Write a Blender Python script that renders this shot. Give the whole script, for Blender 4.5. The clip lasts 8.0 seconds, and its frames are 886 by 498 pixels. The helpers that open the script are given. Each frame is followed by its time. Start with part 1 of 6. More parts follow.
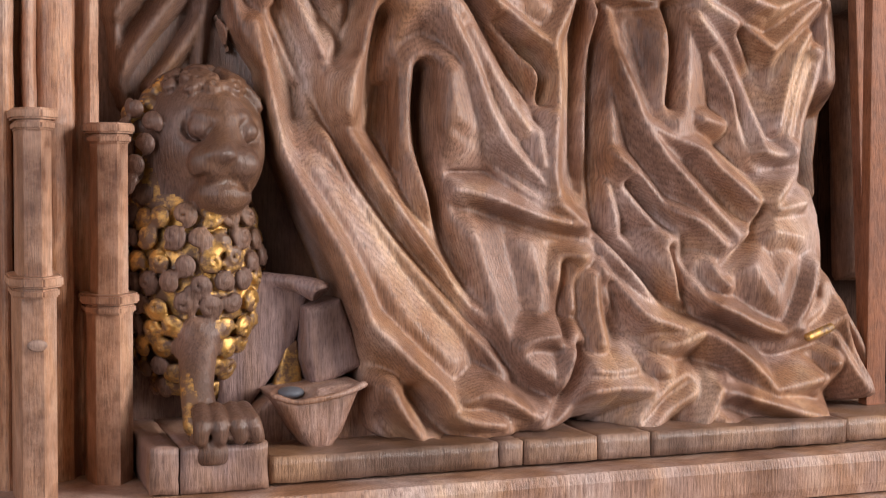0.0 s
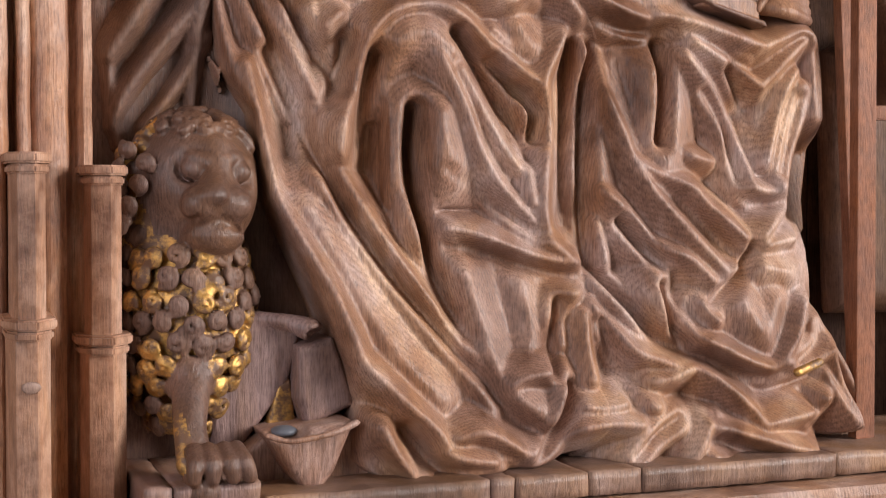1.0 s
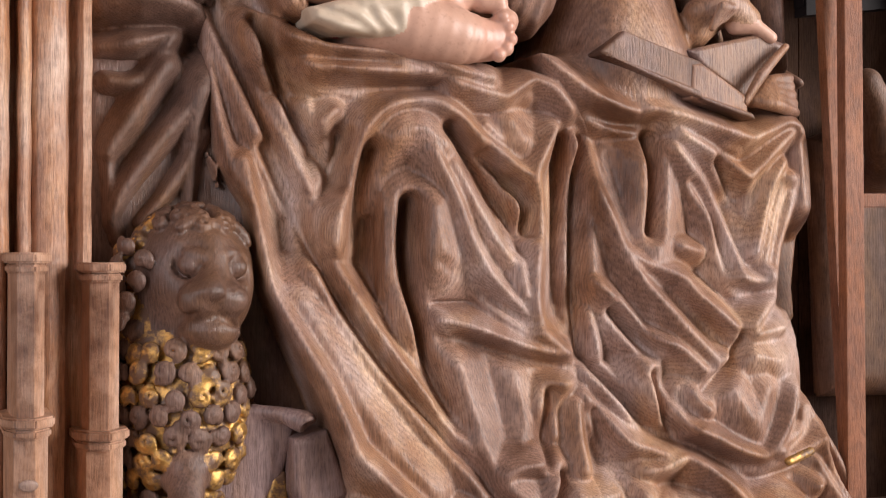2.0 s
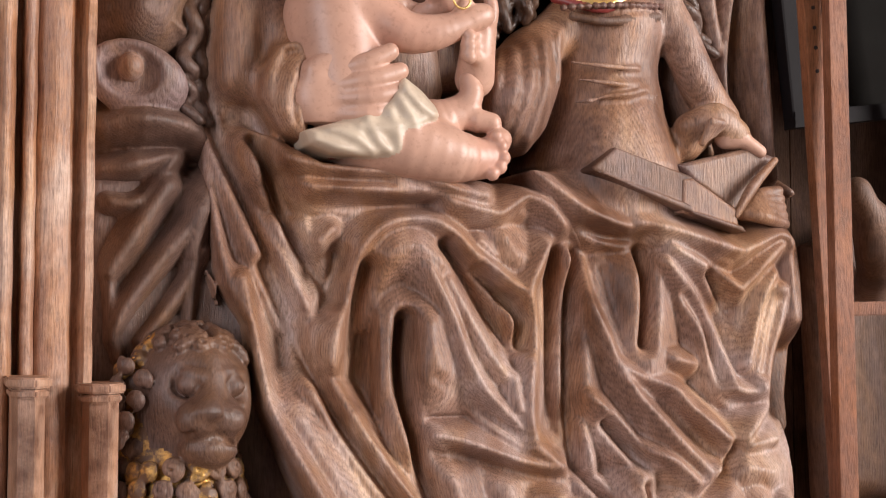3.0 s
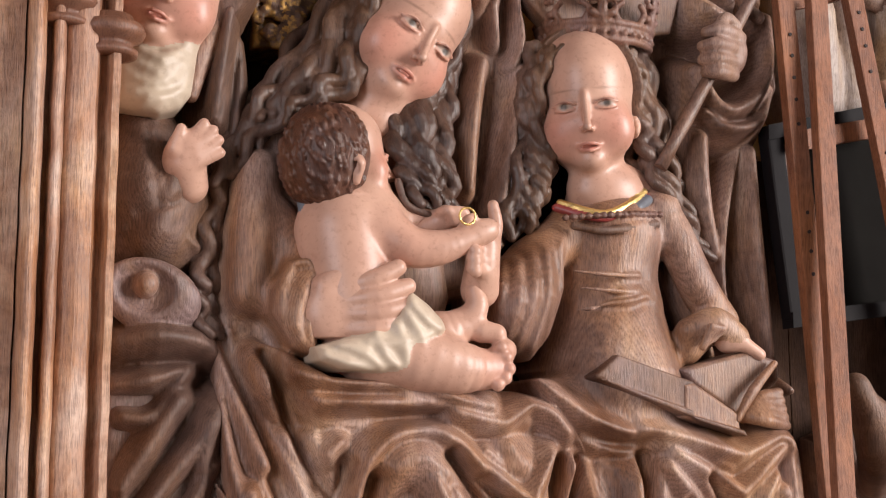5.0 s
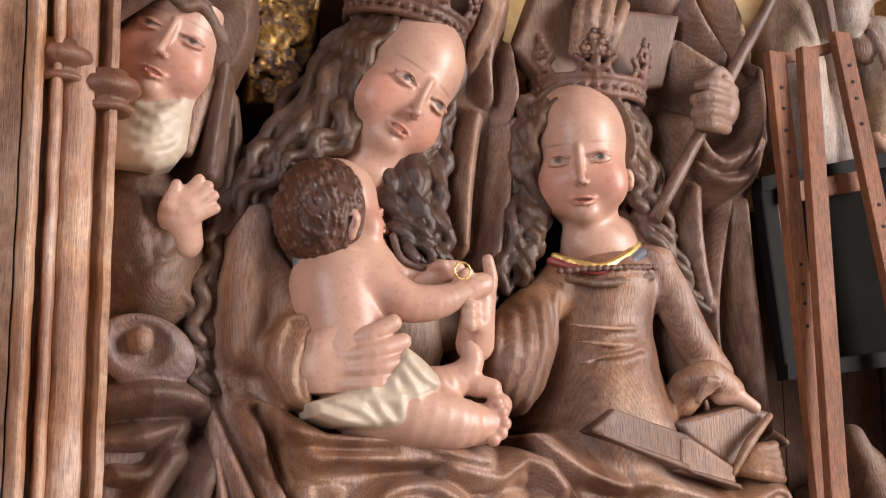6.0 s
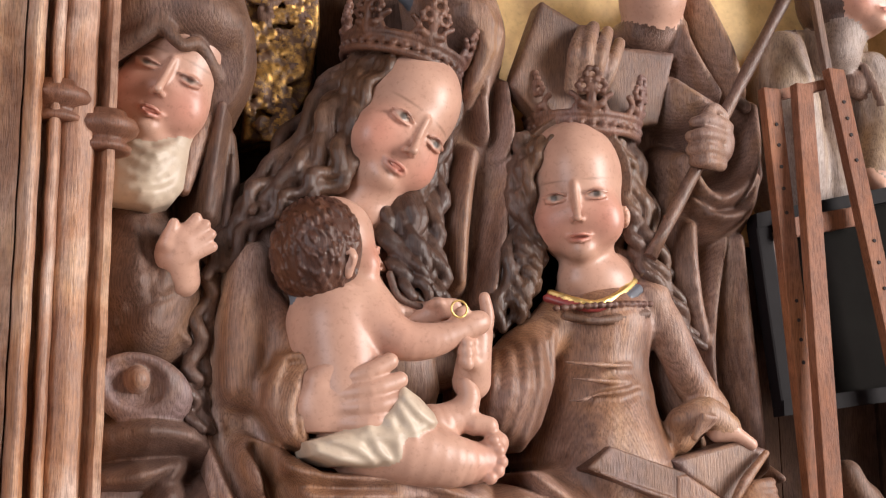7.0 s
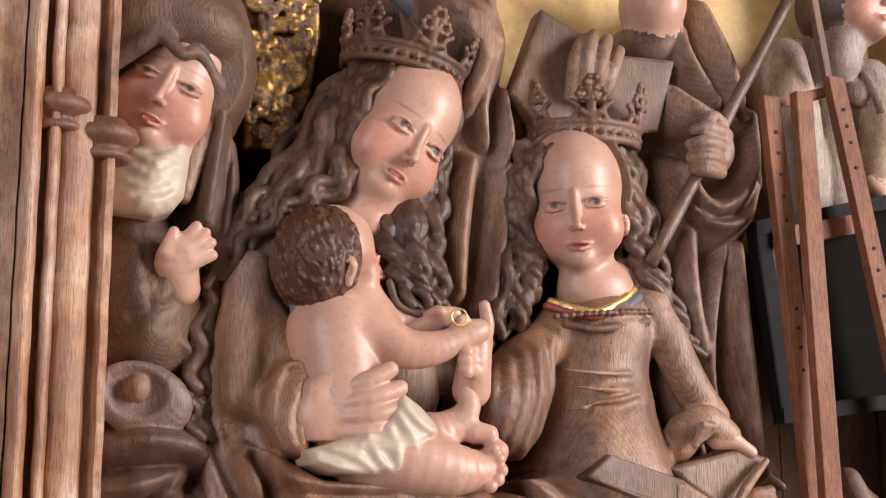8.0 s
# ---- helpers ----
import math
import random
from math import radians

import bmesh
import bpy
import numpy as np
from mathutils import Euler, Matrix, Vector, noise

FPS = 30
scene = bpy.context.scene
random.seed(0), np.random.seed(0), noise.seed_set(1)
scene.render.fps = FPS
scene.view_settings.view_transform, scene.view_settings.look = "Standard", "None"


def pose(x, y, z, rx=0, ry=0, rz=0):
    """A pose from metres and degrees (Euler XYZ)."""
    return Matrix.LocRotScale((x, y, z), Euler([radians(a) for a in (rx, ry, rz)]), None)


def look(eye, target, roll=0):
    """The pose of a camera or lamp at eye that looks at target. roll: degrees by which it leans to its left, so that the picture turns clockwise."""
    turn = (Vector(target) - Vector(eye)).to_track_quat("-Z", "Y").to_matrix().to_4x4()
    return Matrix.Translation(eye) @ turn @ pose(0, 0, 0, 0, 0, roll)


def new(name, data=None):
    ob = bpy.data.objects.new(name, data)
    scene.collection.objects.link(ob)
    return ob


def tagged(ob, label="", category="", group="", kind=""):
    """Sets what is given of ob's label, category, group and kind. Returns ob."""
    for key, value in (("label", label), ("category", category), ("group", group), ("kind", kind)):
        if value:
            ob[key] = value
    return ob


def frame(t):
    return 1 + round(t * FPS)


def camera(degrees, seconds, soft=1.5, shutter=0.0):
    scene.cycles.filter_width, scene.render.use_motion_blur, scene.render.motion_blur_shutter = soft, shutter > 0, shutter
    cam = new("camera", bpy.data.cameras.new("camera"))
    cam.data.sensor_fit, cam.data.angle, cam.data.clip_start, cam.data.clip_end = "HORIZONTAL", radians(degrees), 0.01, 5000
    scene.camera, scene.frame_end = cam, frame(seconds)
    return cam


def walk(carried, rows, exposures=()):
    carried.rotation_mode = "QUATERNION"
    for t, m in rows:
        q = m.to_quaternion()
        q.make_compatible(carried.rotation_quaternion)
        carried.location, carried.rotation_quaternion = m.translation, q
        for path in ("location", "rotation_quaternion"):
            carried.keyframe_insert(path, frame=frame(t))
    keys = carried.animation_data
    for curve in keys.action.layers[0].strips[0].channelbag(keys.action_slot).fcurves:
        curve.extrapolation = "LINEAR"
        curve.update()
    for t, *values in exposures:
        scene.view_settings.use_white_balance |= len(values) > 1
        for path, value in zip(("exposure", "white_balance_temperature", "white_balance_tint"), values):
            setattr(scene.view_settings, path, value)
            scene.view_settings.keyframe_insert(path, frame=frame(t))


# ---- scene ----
cam = camera(36.0, 8.0, soft=1.2)
PATH = [
    (0, (-0.5243, -1.2033, 1.4755), (0.0381, 0.2921, 1.3882), 0.466),
    (0.5, (-0.5236, -1.2067, 1.4757), (0.0435, 0.2874, 1.3992), 0.297),
    (1, (-0.5254, -1.2126, 1.4902), (0.0439, 0.2814, 1.4294), 0.248),
    (1.5, (-0.527, -1.2186, 1.5023), (0.0448, 0.2755, 1.4739), 0.24),
    (3, (-0.5236, -1.2584, 1.5633), (0.0363, 0.2376, 1.6557), 0.057),
    (3.5, (-0.5284, -1.2643, 1.5775), (0.0284, 0.2294, 1.7151), 0.055),
    (4, (-0.5346, -1.2744, 1.6033), (0.0195, 0.2159, 1.7821), -0.064),
    (4.5, (-0.5407, -1.2814, 1.6191), (0.0145, 0.2035, 1.8354), -0.183),
    (5, (-0.5442, -1.2906, 1.6388), (0.0119, 0.1894, 1.8844), -0.15),
    (6.5, (-0.5527, -1.2918, 1.6577), (0.0155, 0.1716, 1.9671), -0.431),
    (7, (-0.5539, -1.2952, 1.6654), (0.015, 0.1654, 1.9863), -0.433),
    (7.5, (-0.5504, -1.2986, 1.6659), (0.015, 0.1623, 1.9916), -0.426),
    (8, (-0.554, -1.297, 1.669), (0.014, 0.1628, 1.995), -0.429),
]

walk(cam, [(t, look(eye, target, roll)) for t, eye, target, roll in PATH])

# ---- light: daylight through a tall east window, and an added west fill lamp ----
world = bpy.data.worlds.new("sky")
scene.world = world
world.use_nodes = True
wn = world.node_tree
sky = wn.nodes.new("ShaderNodeTexSky")
sky.sky_type, sky.sun_disc = "NISHITA", False
sky.sun_elevation, sky.sun_rotation = radians(38), radians(130)
wn.links.new(sky.outputs[0], wn.nodes["Background"].inputs[0])
wn.nodes["Background"].inputs[1].default_value = 0.12


def area_lamp(name, spot, target, size, watts, colour):
    data = bpy.data.lights.new(name, "AREA")
    data.shape, data.size, data.size_y, data.energy, data.color = "RECTANGLE", size[0], size[1], watts, colour
    ob = new(name, data)
    ob.matrix_world = look(spot, target)


area_lamp("daylight_east", (2.86, -2.3, 2.45), (0.0, 0.0, 1.7), (1.3, 2.2), 218, (1.0, 0.94, 0.915))
# added fill lamp without a known source; brightens the pilaster and left sides
area_lamp("west_fill", (-2.86, -2.6, 2.45), (0.0, 0.0, 1.7), (1.3, 2.2), 62, (0.96, 0.93, 1.0))
scene.view_settings.exposure = 0.0


# ---- materials ----
def material(name, rough=0.5, metal=0.0, spec=0.5):
    mat = bpy.data.materials.new(name)
    mat.use_nodes = True
    bsdf = mat.node_tree.nodes["Principled BSDF"]
    bsdf.inputs["Roughness"].default_value = rough
    bsdf.inputs["Metallic"].default_value = metal
    bsdf.inputs["Specular IOR Level"].default_value = spec
    return mat, mat.node_tree.nodes, mat.node_tree.links, bsdf


def coords(n, l, scale=(1, 1, 1), spot=(0, 0, 0), turn=(0, 0, 0)):
    tc, mp = n.new("ShaderNodeTexCoord"), n.new("ShaderNodeMapping")
    mp.inputs["Scale"].default_value, mp.inputs["Location"].default_value = scale, spot
    mp.inputs["Rotation"].default_value = [radians(a) for a in turn]
    l.new(tc.outputs["Object"], mp.inputs[0])
    return mp.outputs[0]


def noise_tex(n, l, at, scale, detail=6.0, rough=0.6, bend=0.0):
    t = n.new("ShaderNodeTexNoise")
    t.inputs["Scale"].default_value, t.inputs["Detail"].default_value = scale, detail
    t.inputs["Roughness"].default_value, t.inputs["Distortion"].default_value = rough, bend
    l.new(at, t.inputs["Vector"])
    return t.outputs["Fac"]


def ramp(n, l, fac, stops):
    r = n.new("ShaderNodeValToRGB")
    for i, (p, c) in enumerate(stops):
        e = r.color_ramp.elements[i] if i < 2 else r.color_ramp.elements.new(p)
        e.position, e.color = p, (*c, 1)
    l.new(fac, r.inputs[0])
    return r.outputs[0]


def mixed(n, l, kind, fac, a, b):
    m = n.new("ShaderNodeMix")
    m.data_type, m.blend_type = "RGBA", kind
    for socket, v in ((m.inputs[0], fac), (m.inputs[6], a), (m.inputs[7], b)):
        if isinstance(v, (int, float)):
            socket.default_value = v
        elif isinstance(v, tuple):
            socket.default_value = (*v, 1)
        else:
            l.new(v, socket)
    return m.outputs[2]


def bump(n, l, bsdf, heights):
    last = None
    for h, strength, dist in heights:
        b = n.new("ShaderNodeBump")
        b.inputs["Strength"].default_value, b.inputs["Distance"].default_value = strength, dist
        l.new(h, b.inputs["Height"])
        if last:
            l.new(last, b.inputs["Normal"])
        last = b.outputs[0]
    l.new(last, bsdf.inputs["Normal"])


def wood(name, dark, mid, light, ring=100.0, rough=0.43, centre=(0.1, 0.35, 0), turn=(4, 7, 0), grain=0.3, spec=0.45, wear=0.11):
    """Carved wood: growth rings cut at every angle, fine pores along the grain, dark patina in patches, small pale rubs."""
    mat, n, l, bsdf = material(name, rough, 0, spec)
    at = coords(n, l, (1, 1, 0.16), centre, turn)
    w = n.new("ShaderNodeTexWave")
    w.wave_type, w.rings_direction = "RINGS", "Z"
    w.inputs["Scale"].default_value, w.inputs["Distortion"].default_value = ring, 3.2
    w.inputs["Detail"].default_value, w.inputs["Detail Scale"].default_value = 3.0, 0.5
    l.new(at, w.inputs["Vector"])
    pores = noise_tex(n, l, coords(n, l, (640, 640, 60), turn=turn), 1.0, 3.0, 0.7)
    blot = noise_tex(n, l, coords(n, l, (1, 1, 0.55), turn=turn), 9.0, 7.0, 0.62, 0.6)
    fine = noise_tex(n, l, coords(n, l), 60.0, 5.0, 0.65)
    base = ramp(n, l, blot, [(0.34, dark), (0.64, light), (0.49, mid)])
    rings = ramp(n, l, w.outputs["Fac"], [(0.0, (0.62, 0.58, 0.56)), (0.75, (1.0, 1.0, 1.0))])
    base = mixed(n, l, "MULTIPLY", grain, base, rings)
    base = mixed(n, l, "MULTIPLY", 0.75, base, ramp(n, l, pores, [(0.32, (0.38, 0.33, 0.31)), (0.54, (1.06, 1.05, 1.04))]))
    base = mixed(n, l, "MULTIPLY", 0.5, base, ramp(n, l, fine, [(0.32, (0.6, 0.56, 0.55)), (0.6, (1.08, 1.05, 1.03))]))
    amber = noise_tex(n, l, coords(n, l, (1, 1, 0.4), (3.1, 1.7, 0.4), turn), 13.0, 5.0, 0.6, 0.8)
    base = mixed(n, l, "MULTIPLY", 0.8, base, ramp(n, l, amber, [(0.42, (0.98, 1.04, 1.15)), (0.62, (1.09, 0.98, 0.72))]))
    geo = n.new("ShaderNodeNewGeometry")
    rub = ramp(n, l, geo.outputs["Pointiness"], [(0.51, (0, 0, 0)), (0.58, (wear, wear, wear))])
    rub = mixed(n, l, "MULTIPLY", 1.0, rub, ramp(n, l, fine, [(0.40, (0.25, 0.25, 0.25)), (0.62, (1, 1, 1))]))
    base = mixed(n, l, "MIX", rub, base, tuple(min(1, c * 1.45 + 0.03) for c in light))
    l.new(base, bsdf.inputs["Base Color"])
    rg = n.new("ShaderNodeMapRange")
    rg.inputs["To Min"].default_value, rg.inputs["To Max"].default_value = rough - 0.18, rough + 0.14
    l.new(fine, rg.inputs["Value"])
    l.new(rg.outputs[0], bsdf.inputs["Roughness"])
    bump(n, l, bsdf, [(w.outputs["Fac"], 0.14 * grain, 0.002), (pores, 0.5, 0.0016), (fine, 0.4, 0.002)])
    return mat


def painted(name, colour, rough=0.35, vary=0.25, attribute=False, crack=0.15, spec=0.5):
    """Old paint on wood: slightly uneven, with fine wear."""
    mat, n, l, bsdf = material(name, rough, 0, spec)
    at = coords(n, l)
    blot, fine = noise_tex(n, l, at, 22.0, 6.0), noise_tex(n, l, at, 190.0, 4.0)
    if attribute:
        a = n.new("ShaderNodeAttribute")
        a.attribute_name = "paint"
        colour = a.outputs["Color"]
    tone = ramp(n, l, blot, [(0.3, (1 - vary, 1 - vary * 1.25, 1 - vary * 1.3)), (0.7, (1.05, 1.04, 1.03))])
    base = mixed(n, l, "MULTIPLY", 1.0, colour, tone)
    base = mixed(n, l, "MULTIPLY", crack * 2, base, ramp(n, l, fine, [(0.28, (0.55, 0.45, 0.4)), (0.46, (1, 1, 1))]))
    l.new(base, bsdf.inputs["Base Color"])
    bump(n, l, bsdf, [(blot, 0.12, 0.003), (fine, 0.12, 0.0008)])
    return mat


def gilded(name, rough=0.34, bare=0.5, under=(0.10, 0.05, 0.03), gold=(0.50, 0.28, 0.075)):
    """Gold leaf worn through to dark wood."""
    mat, n, l, bsdf = material(name, rough, 1.0, 0.5)
    at = coords(n, l)
    worn, fine = noise_tex(n, l, at, 75.0, 8.0, 0.7), noise_tex(n, l, at, 260.0, 4.0)
    m = ramp(n, l, worn, [(bare - 0.07, (0, 0, 0)), (bare + 0.07, (1, 1, 1))])
    l.new(mixed(n, l, "MIX", m, under, gold), bsdf.inputs["Base Color"])
    l.new(m, bsdf.inputs["Metallic"])
    bump(n, l, bsdf, [(worn, 0.3, 0.003), (fine, 0.3, 0.001)])
    return mat


OAK = wood("limewood", (0.160, 0.072, 0.040), (0.345, 0.197, 0.138), (0.56, 0.405, 0.335), grain=0.45, rough=0.44, spec=0.5, wear=0.09)
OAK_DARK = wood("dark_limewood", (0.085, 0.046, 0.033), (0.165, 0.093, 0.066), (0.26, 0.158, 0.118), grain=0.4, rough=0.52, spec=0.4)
OAK_GREY = wood("grey_limewood", (0.138, 0.082, 0.068), (0.241, 0.153, 0.133), (0.368, 0.246, 0.215), grain=0.4)
PILASTER = wood("pilaster_wood", (0.19, 0.078, 0.040), (0.42, 0.215, 0.125), (0.66, 0.46, 0.34), ring=220, grain=0.22, turn=(0, 0, 0), centre=(0.6, 0.4, 0), rough=0.42, wear=0.2)
PILASTER_DARK = wood("stained_pilaster_wood", (0.12, 0.048, 0.027), (0.23, 0.10, 0.057), (0.32, 0.16, 0.10), ring=220, grain=0.3, turn=(0, 0, 0), centre=(0.6, 0.4, 0), rough=0.42)
EASEL_WOOD = wood("easel_pine", (0.185, 0.07, 0.036), (0.235, 0.096, 0.052), (0.29, 0.128, 0.072), ring=120, grain=0.2, turn=(0, 0, 0), rough=0.55, wear=0.08, spec=0.25)
# back boards: the shade of the deep recess is put into their dark colour
SHADED_BOARD = wood("shaded_shrine_boards", (0.036, 0.020, 0.014), (0.070, 0.039, 0.028), (0.115, 0.067, 0.048), rough=0.75, spec=0.08, wear=0.0)
BASE_WOOD = wood("hewn_base", (0.11, 0.062, 0.042), (0.22, 0.132, 0.094), (0.34, 0.222, 0.166), grain=0.3, wear=0.1)
# limewood tones darkened, so the rear figures' shade is in the colour
SHADED_ROBE = wood("shaded_robe", (0.12, 0.058, 0.036), (0.27, 0.156, 0.112), (0.41, 0.275, 0.218), grain=0.4)
PALE_ROBE = wood("faded_robe", (0.20, 0.135, 0.105), (0.38, 0.29, 0.235), (0.54, 0.45, 0.385), grain=0.15, rough=0.55)
HAIR = wood("carved_hair", (0.052, 0.026, 0.018), (0.108, 0.060, 0.043), (0.20, 0.122, 0.092), grain=0.2, rough=0.38, wear=0.1)
HAIR_RED = wood("auburn_hair", (0.06, 0.023, 0.015), (0.105, 0.045, 0.03), (0.16, 0.078, 0.052), grain=0.2, rough=0.4, wear=0.15)
SKIN = painted("painted_flesh", (0.6, 0.36, 0.27), 0.39, 0.17, attribute=True, crack=0.2, spec=0.5)
LINEN = painted("painted_linen", (0.58, 0.48, 0.37), 0.45, 0.18)
CROWN = wood("crown_wood", (0.085, 0.041, 0.031), (0.170, 0.085, 0.064), (0.255, 0.145, 0.118), grain=0.1, rough=0.45)
BOOK_WOOD = wood("smooth_book_wood", (0.085, 0.044, 0.031), (0.165, 0.092, 0.068), (0.25, 0.15, 0.115), grain=0.05, rough=0.5)
LION_WOOD = wood("smoked_limewood", (0.07, 0.036, 0.026), (0.142, 0.079, 0.058), (0.25, 0.15, 0.115), grain=0.3, rough=0.40, wear=0.0)
GOLD_WORN = gilded("worn_gilding", 0.46, 0.51, (0.13, 0.065, 0.035), (0.58, 0.34, 0.11))
GOLD = gilded("gold_leaf", 0.38, 0.36, (0.35, 0.2, 0.07), (0.80, 0.56, 0.22))
GOLD_WALL = painted("gilded_ground", (0.86, 0.60, 0.25), 0.45, 0.35)
BLACK = painted("black_lacquer", (0.010, 0.008, 0.009), 0.6, 0.3, spec=0.1)
SMOKED = painted("dark_panel", (0.007, 0.006, 0.005), 0.75, 0.4, spec=0.06)
PLASTER = painted("lime_plaster", (0.42, 0.38, 0.33), 0.85, 0.12)
STONE = painted("stone_floor", (0.30, 0.27, 0.24), 0.7, 0.3)
# near-black paint for the shade inside the easel's peg holes
HOLE_SHADE = painted("hole_shade_paint", (0.02, 0.01, 0.008), 0.8, 0.2)
RED = painted("red_paint", (0.30, 0.05, 0.045), 0.4, 0.3)
BLUE = painted("faded_blue_paint", (0.17, 0.20, 0.24), 0.45, 0.4)


# ---- carving tools: solids blended together like clay, then skinned ----
def rot(rx=0, ry=0, rz=0):
    return np.array(Euler([radians(a) for a in (rx, ry, rz)]).to_matrix(), dtype=np.float32)


def bent(pts, r, smooth):
    """A smooth line through the points, with its radii."""
    p = np.array(pts, np.float32)
    r = np.array(r if isinstance(r, (list, tuple)) else [r] * len(p), np.float32)
    if len(r) != len(p):
        r = np.interp(np.linspace(0, 1, len(p)), np.linspace(0, 1, len(r)), r).astype(np.float32)
    if smooth > 1 and len(p) > 2:
        q, rr = [], []
        e = np.vstack([2 * p[0] - p[1], p, 2 * p[-1] - p[-2]])
        for i in range(len(p) - 1):
            for j in range(smooth):
                u = j / smooth
                a, b, c, d = e[i:i + 4]
                q.append(0.5 * (2 * b + (c - a) * u + (2 * a - 5 * b + 4 * c - d) * u * u + (3 * b - a - 3 * c + d) * u ** 3))
                rr.append(r[i] * (1 - u) + r[i + 1] * u)
        p, r = np.array(q + [p[-1]], np.float32), np.array(rr + [r[-1]], np.float32)
    return p, r


class Cloth:
    """Folds and hollows noted down for one garment; ridges become slopes of its face, hollows are pressed in between."""
    def __init__(s):
        s.folds, s.hollows = [], []

    def tube(s, pts, r, mat, k=0.008, cut=False):
        (s.hollows if cut else s.folds).append((pts, r))


class Drape:
    """Carved cloth over a slanting ground. Creases are lines of (x, z, millimetres before that ground): from each ridge the cloth falls
    away in a slope to both sides, and the low creases are pressed in as valleys."""
    def __init__(s, x0, x1, z0, z1, foot, lean, step=0.0018):
        s.x0, s.z0, s.step, s.foot, s.lean = x0, z0, step, foot, lean
        s.x = np.arange(x0, x1, step)
        s.z = np.arange(z0, z1, step)
        s.ridges, s.valleys = [], []

    def crease(s, *pts):
        line = np.array(pts, float) * (1, 1, 0.001)
        (s.ridges if line[:, 2].mean() > 0.033 else s.valleys).append((line, 1.0))

    def ridge(s, *pts):
        s.ridges.append((np.array(pts, float) * (1, 1, 0.001), 1.0))

    def plane(s, *pts):
        """A broad stretch of cloth that falls away gently from the line."""
        s.ridges.append((np.array(pts, float) * (1, 1, 0.001), 0.4))

    def near(s, line, reach):
        """For the cells round a line: where they are, how far from it, and the line's height beside them."""
        p, _ = bent(line, 1.0, 4)
        i = np.clip(np.searchsorted(s.x, (p[:, 0].min() - reach, p[:, 0].max() + reach)), 0, len(s.x))
        j = np.clip(np.searchsorted(s.z, (p[:, 1].min() - reach, p[:, 1].max() + reach)), 0, len(s.z))
        x, z = s.x[i[0]:i[1], None], s.z[None, j[0]:j[1]]
        best, tall = np.full((x.size, z.size), 9.0), np.zeros((x.size, z.size))
        for a, b in zip(p[:-1], p[1:]):
            ex, ez = b[0] - a[0], b[1] - a[1]
            u = np.clip(((x - a[0]) * ex + (z - a[1]) * ez) / max(ex * ex + ez * ez, 1e-9), 0, 1)
            g = np.hypot(x - a[0] - u * ex, z - a[1] - u * ez)
            tall = np.where(g < best, a[2] + (b[2] - a[2]) * u, tall)
            best = np.minimum(best, g)
        return (slice(*i), slice(*j)), best, tall

    def stretch(s, slope=1.65, tip=0.0032, floor=-0.015, groove=0.008):
        h = np.full((len(s.x), len(s.z)), floor)
        for line, steep in s.ridges:
            sl, g, tall = s.near(line, 0.045)
            rise = tall - slope * steep * (np.sqrt(g * g + tip * tip) - tip)
            k = np.maximum(0.004 - np.abs(h[sl] - rise), 0)
            h[sl] = np.maximum(h[sl], rise) + k * k / 0.016
        for line, _ in s.valleys:
            sl, g, tall = s.near(line, 0.03)
            h[sl] += np.minimum(tall - h[sl], 0) * np.exp(-(g / groove) ** 2) * 0.9
        e = np.pad(h, 1, mode="edge")
        s.h = (e[:-2, 1:-1] + e[2:, 1:-1] + e[1:-1, :-2] + e[1:-1, 2:] + 2 * h) / 6
        return s

    def foremost(s):
        return s.foot - float(s.h.max()) - 0.01

    def at(s, x, z):
        i = np.clip((x - s.x0) / s.step, 0, s.h.shape[0] - 1.001)
        j = np.clip((z - s.z0) / s.step, 0, s.h.shape[1] - 1.001)
        i, j = np.broadcast_arrays(i, j)
        a, b = i.astype(int), j.astype(int)
        u, v = i - a, j - b
        h = s.h
        tall = (h[a, b] * (1 - u) + h[a + 1, b] * u) * (1 - v) + (h[a, b + 1] * (1 - u) + h[a + 1, b + 1] * u) * v
        return (s.foot + s.lean * (z - 1.24) - tall).astype(np.float32)


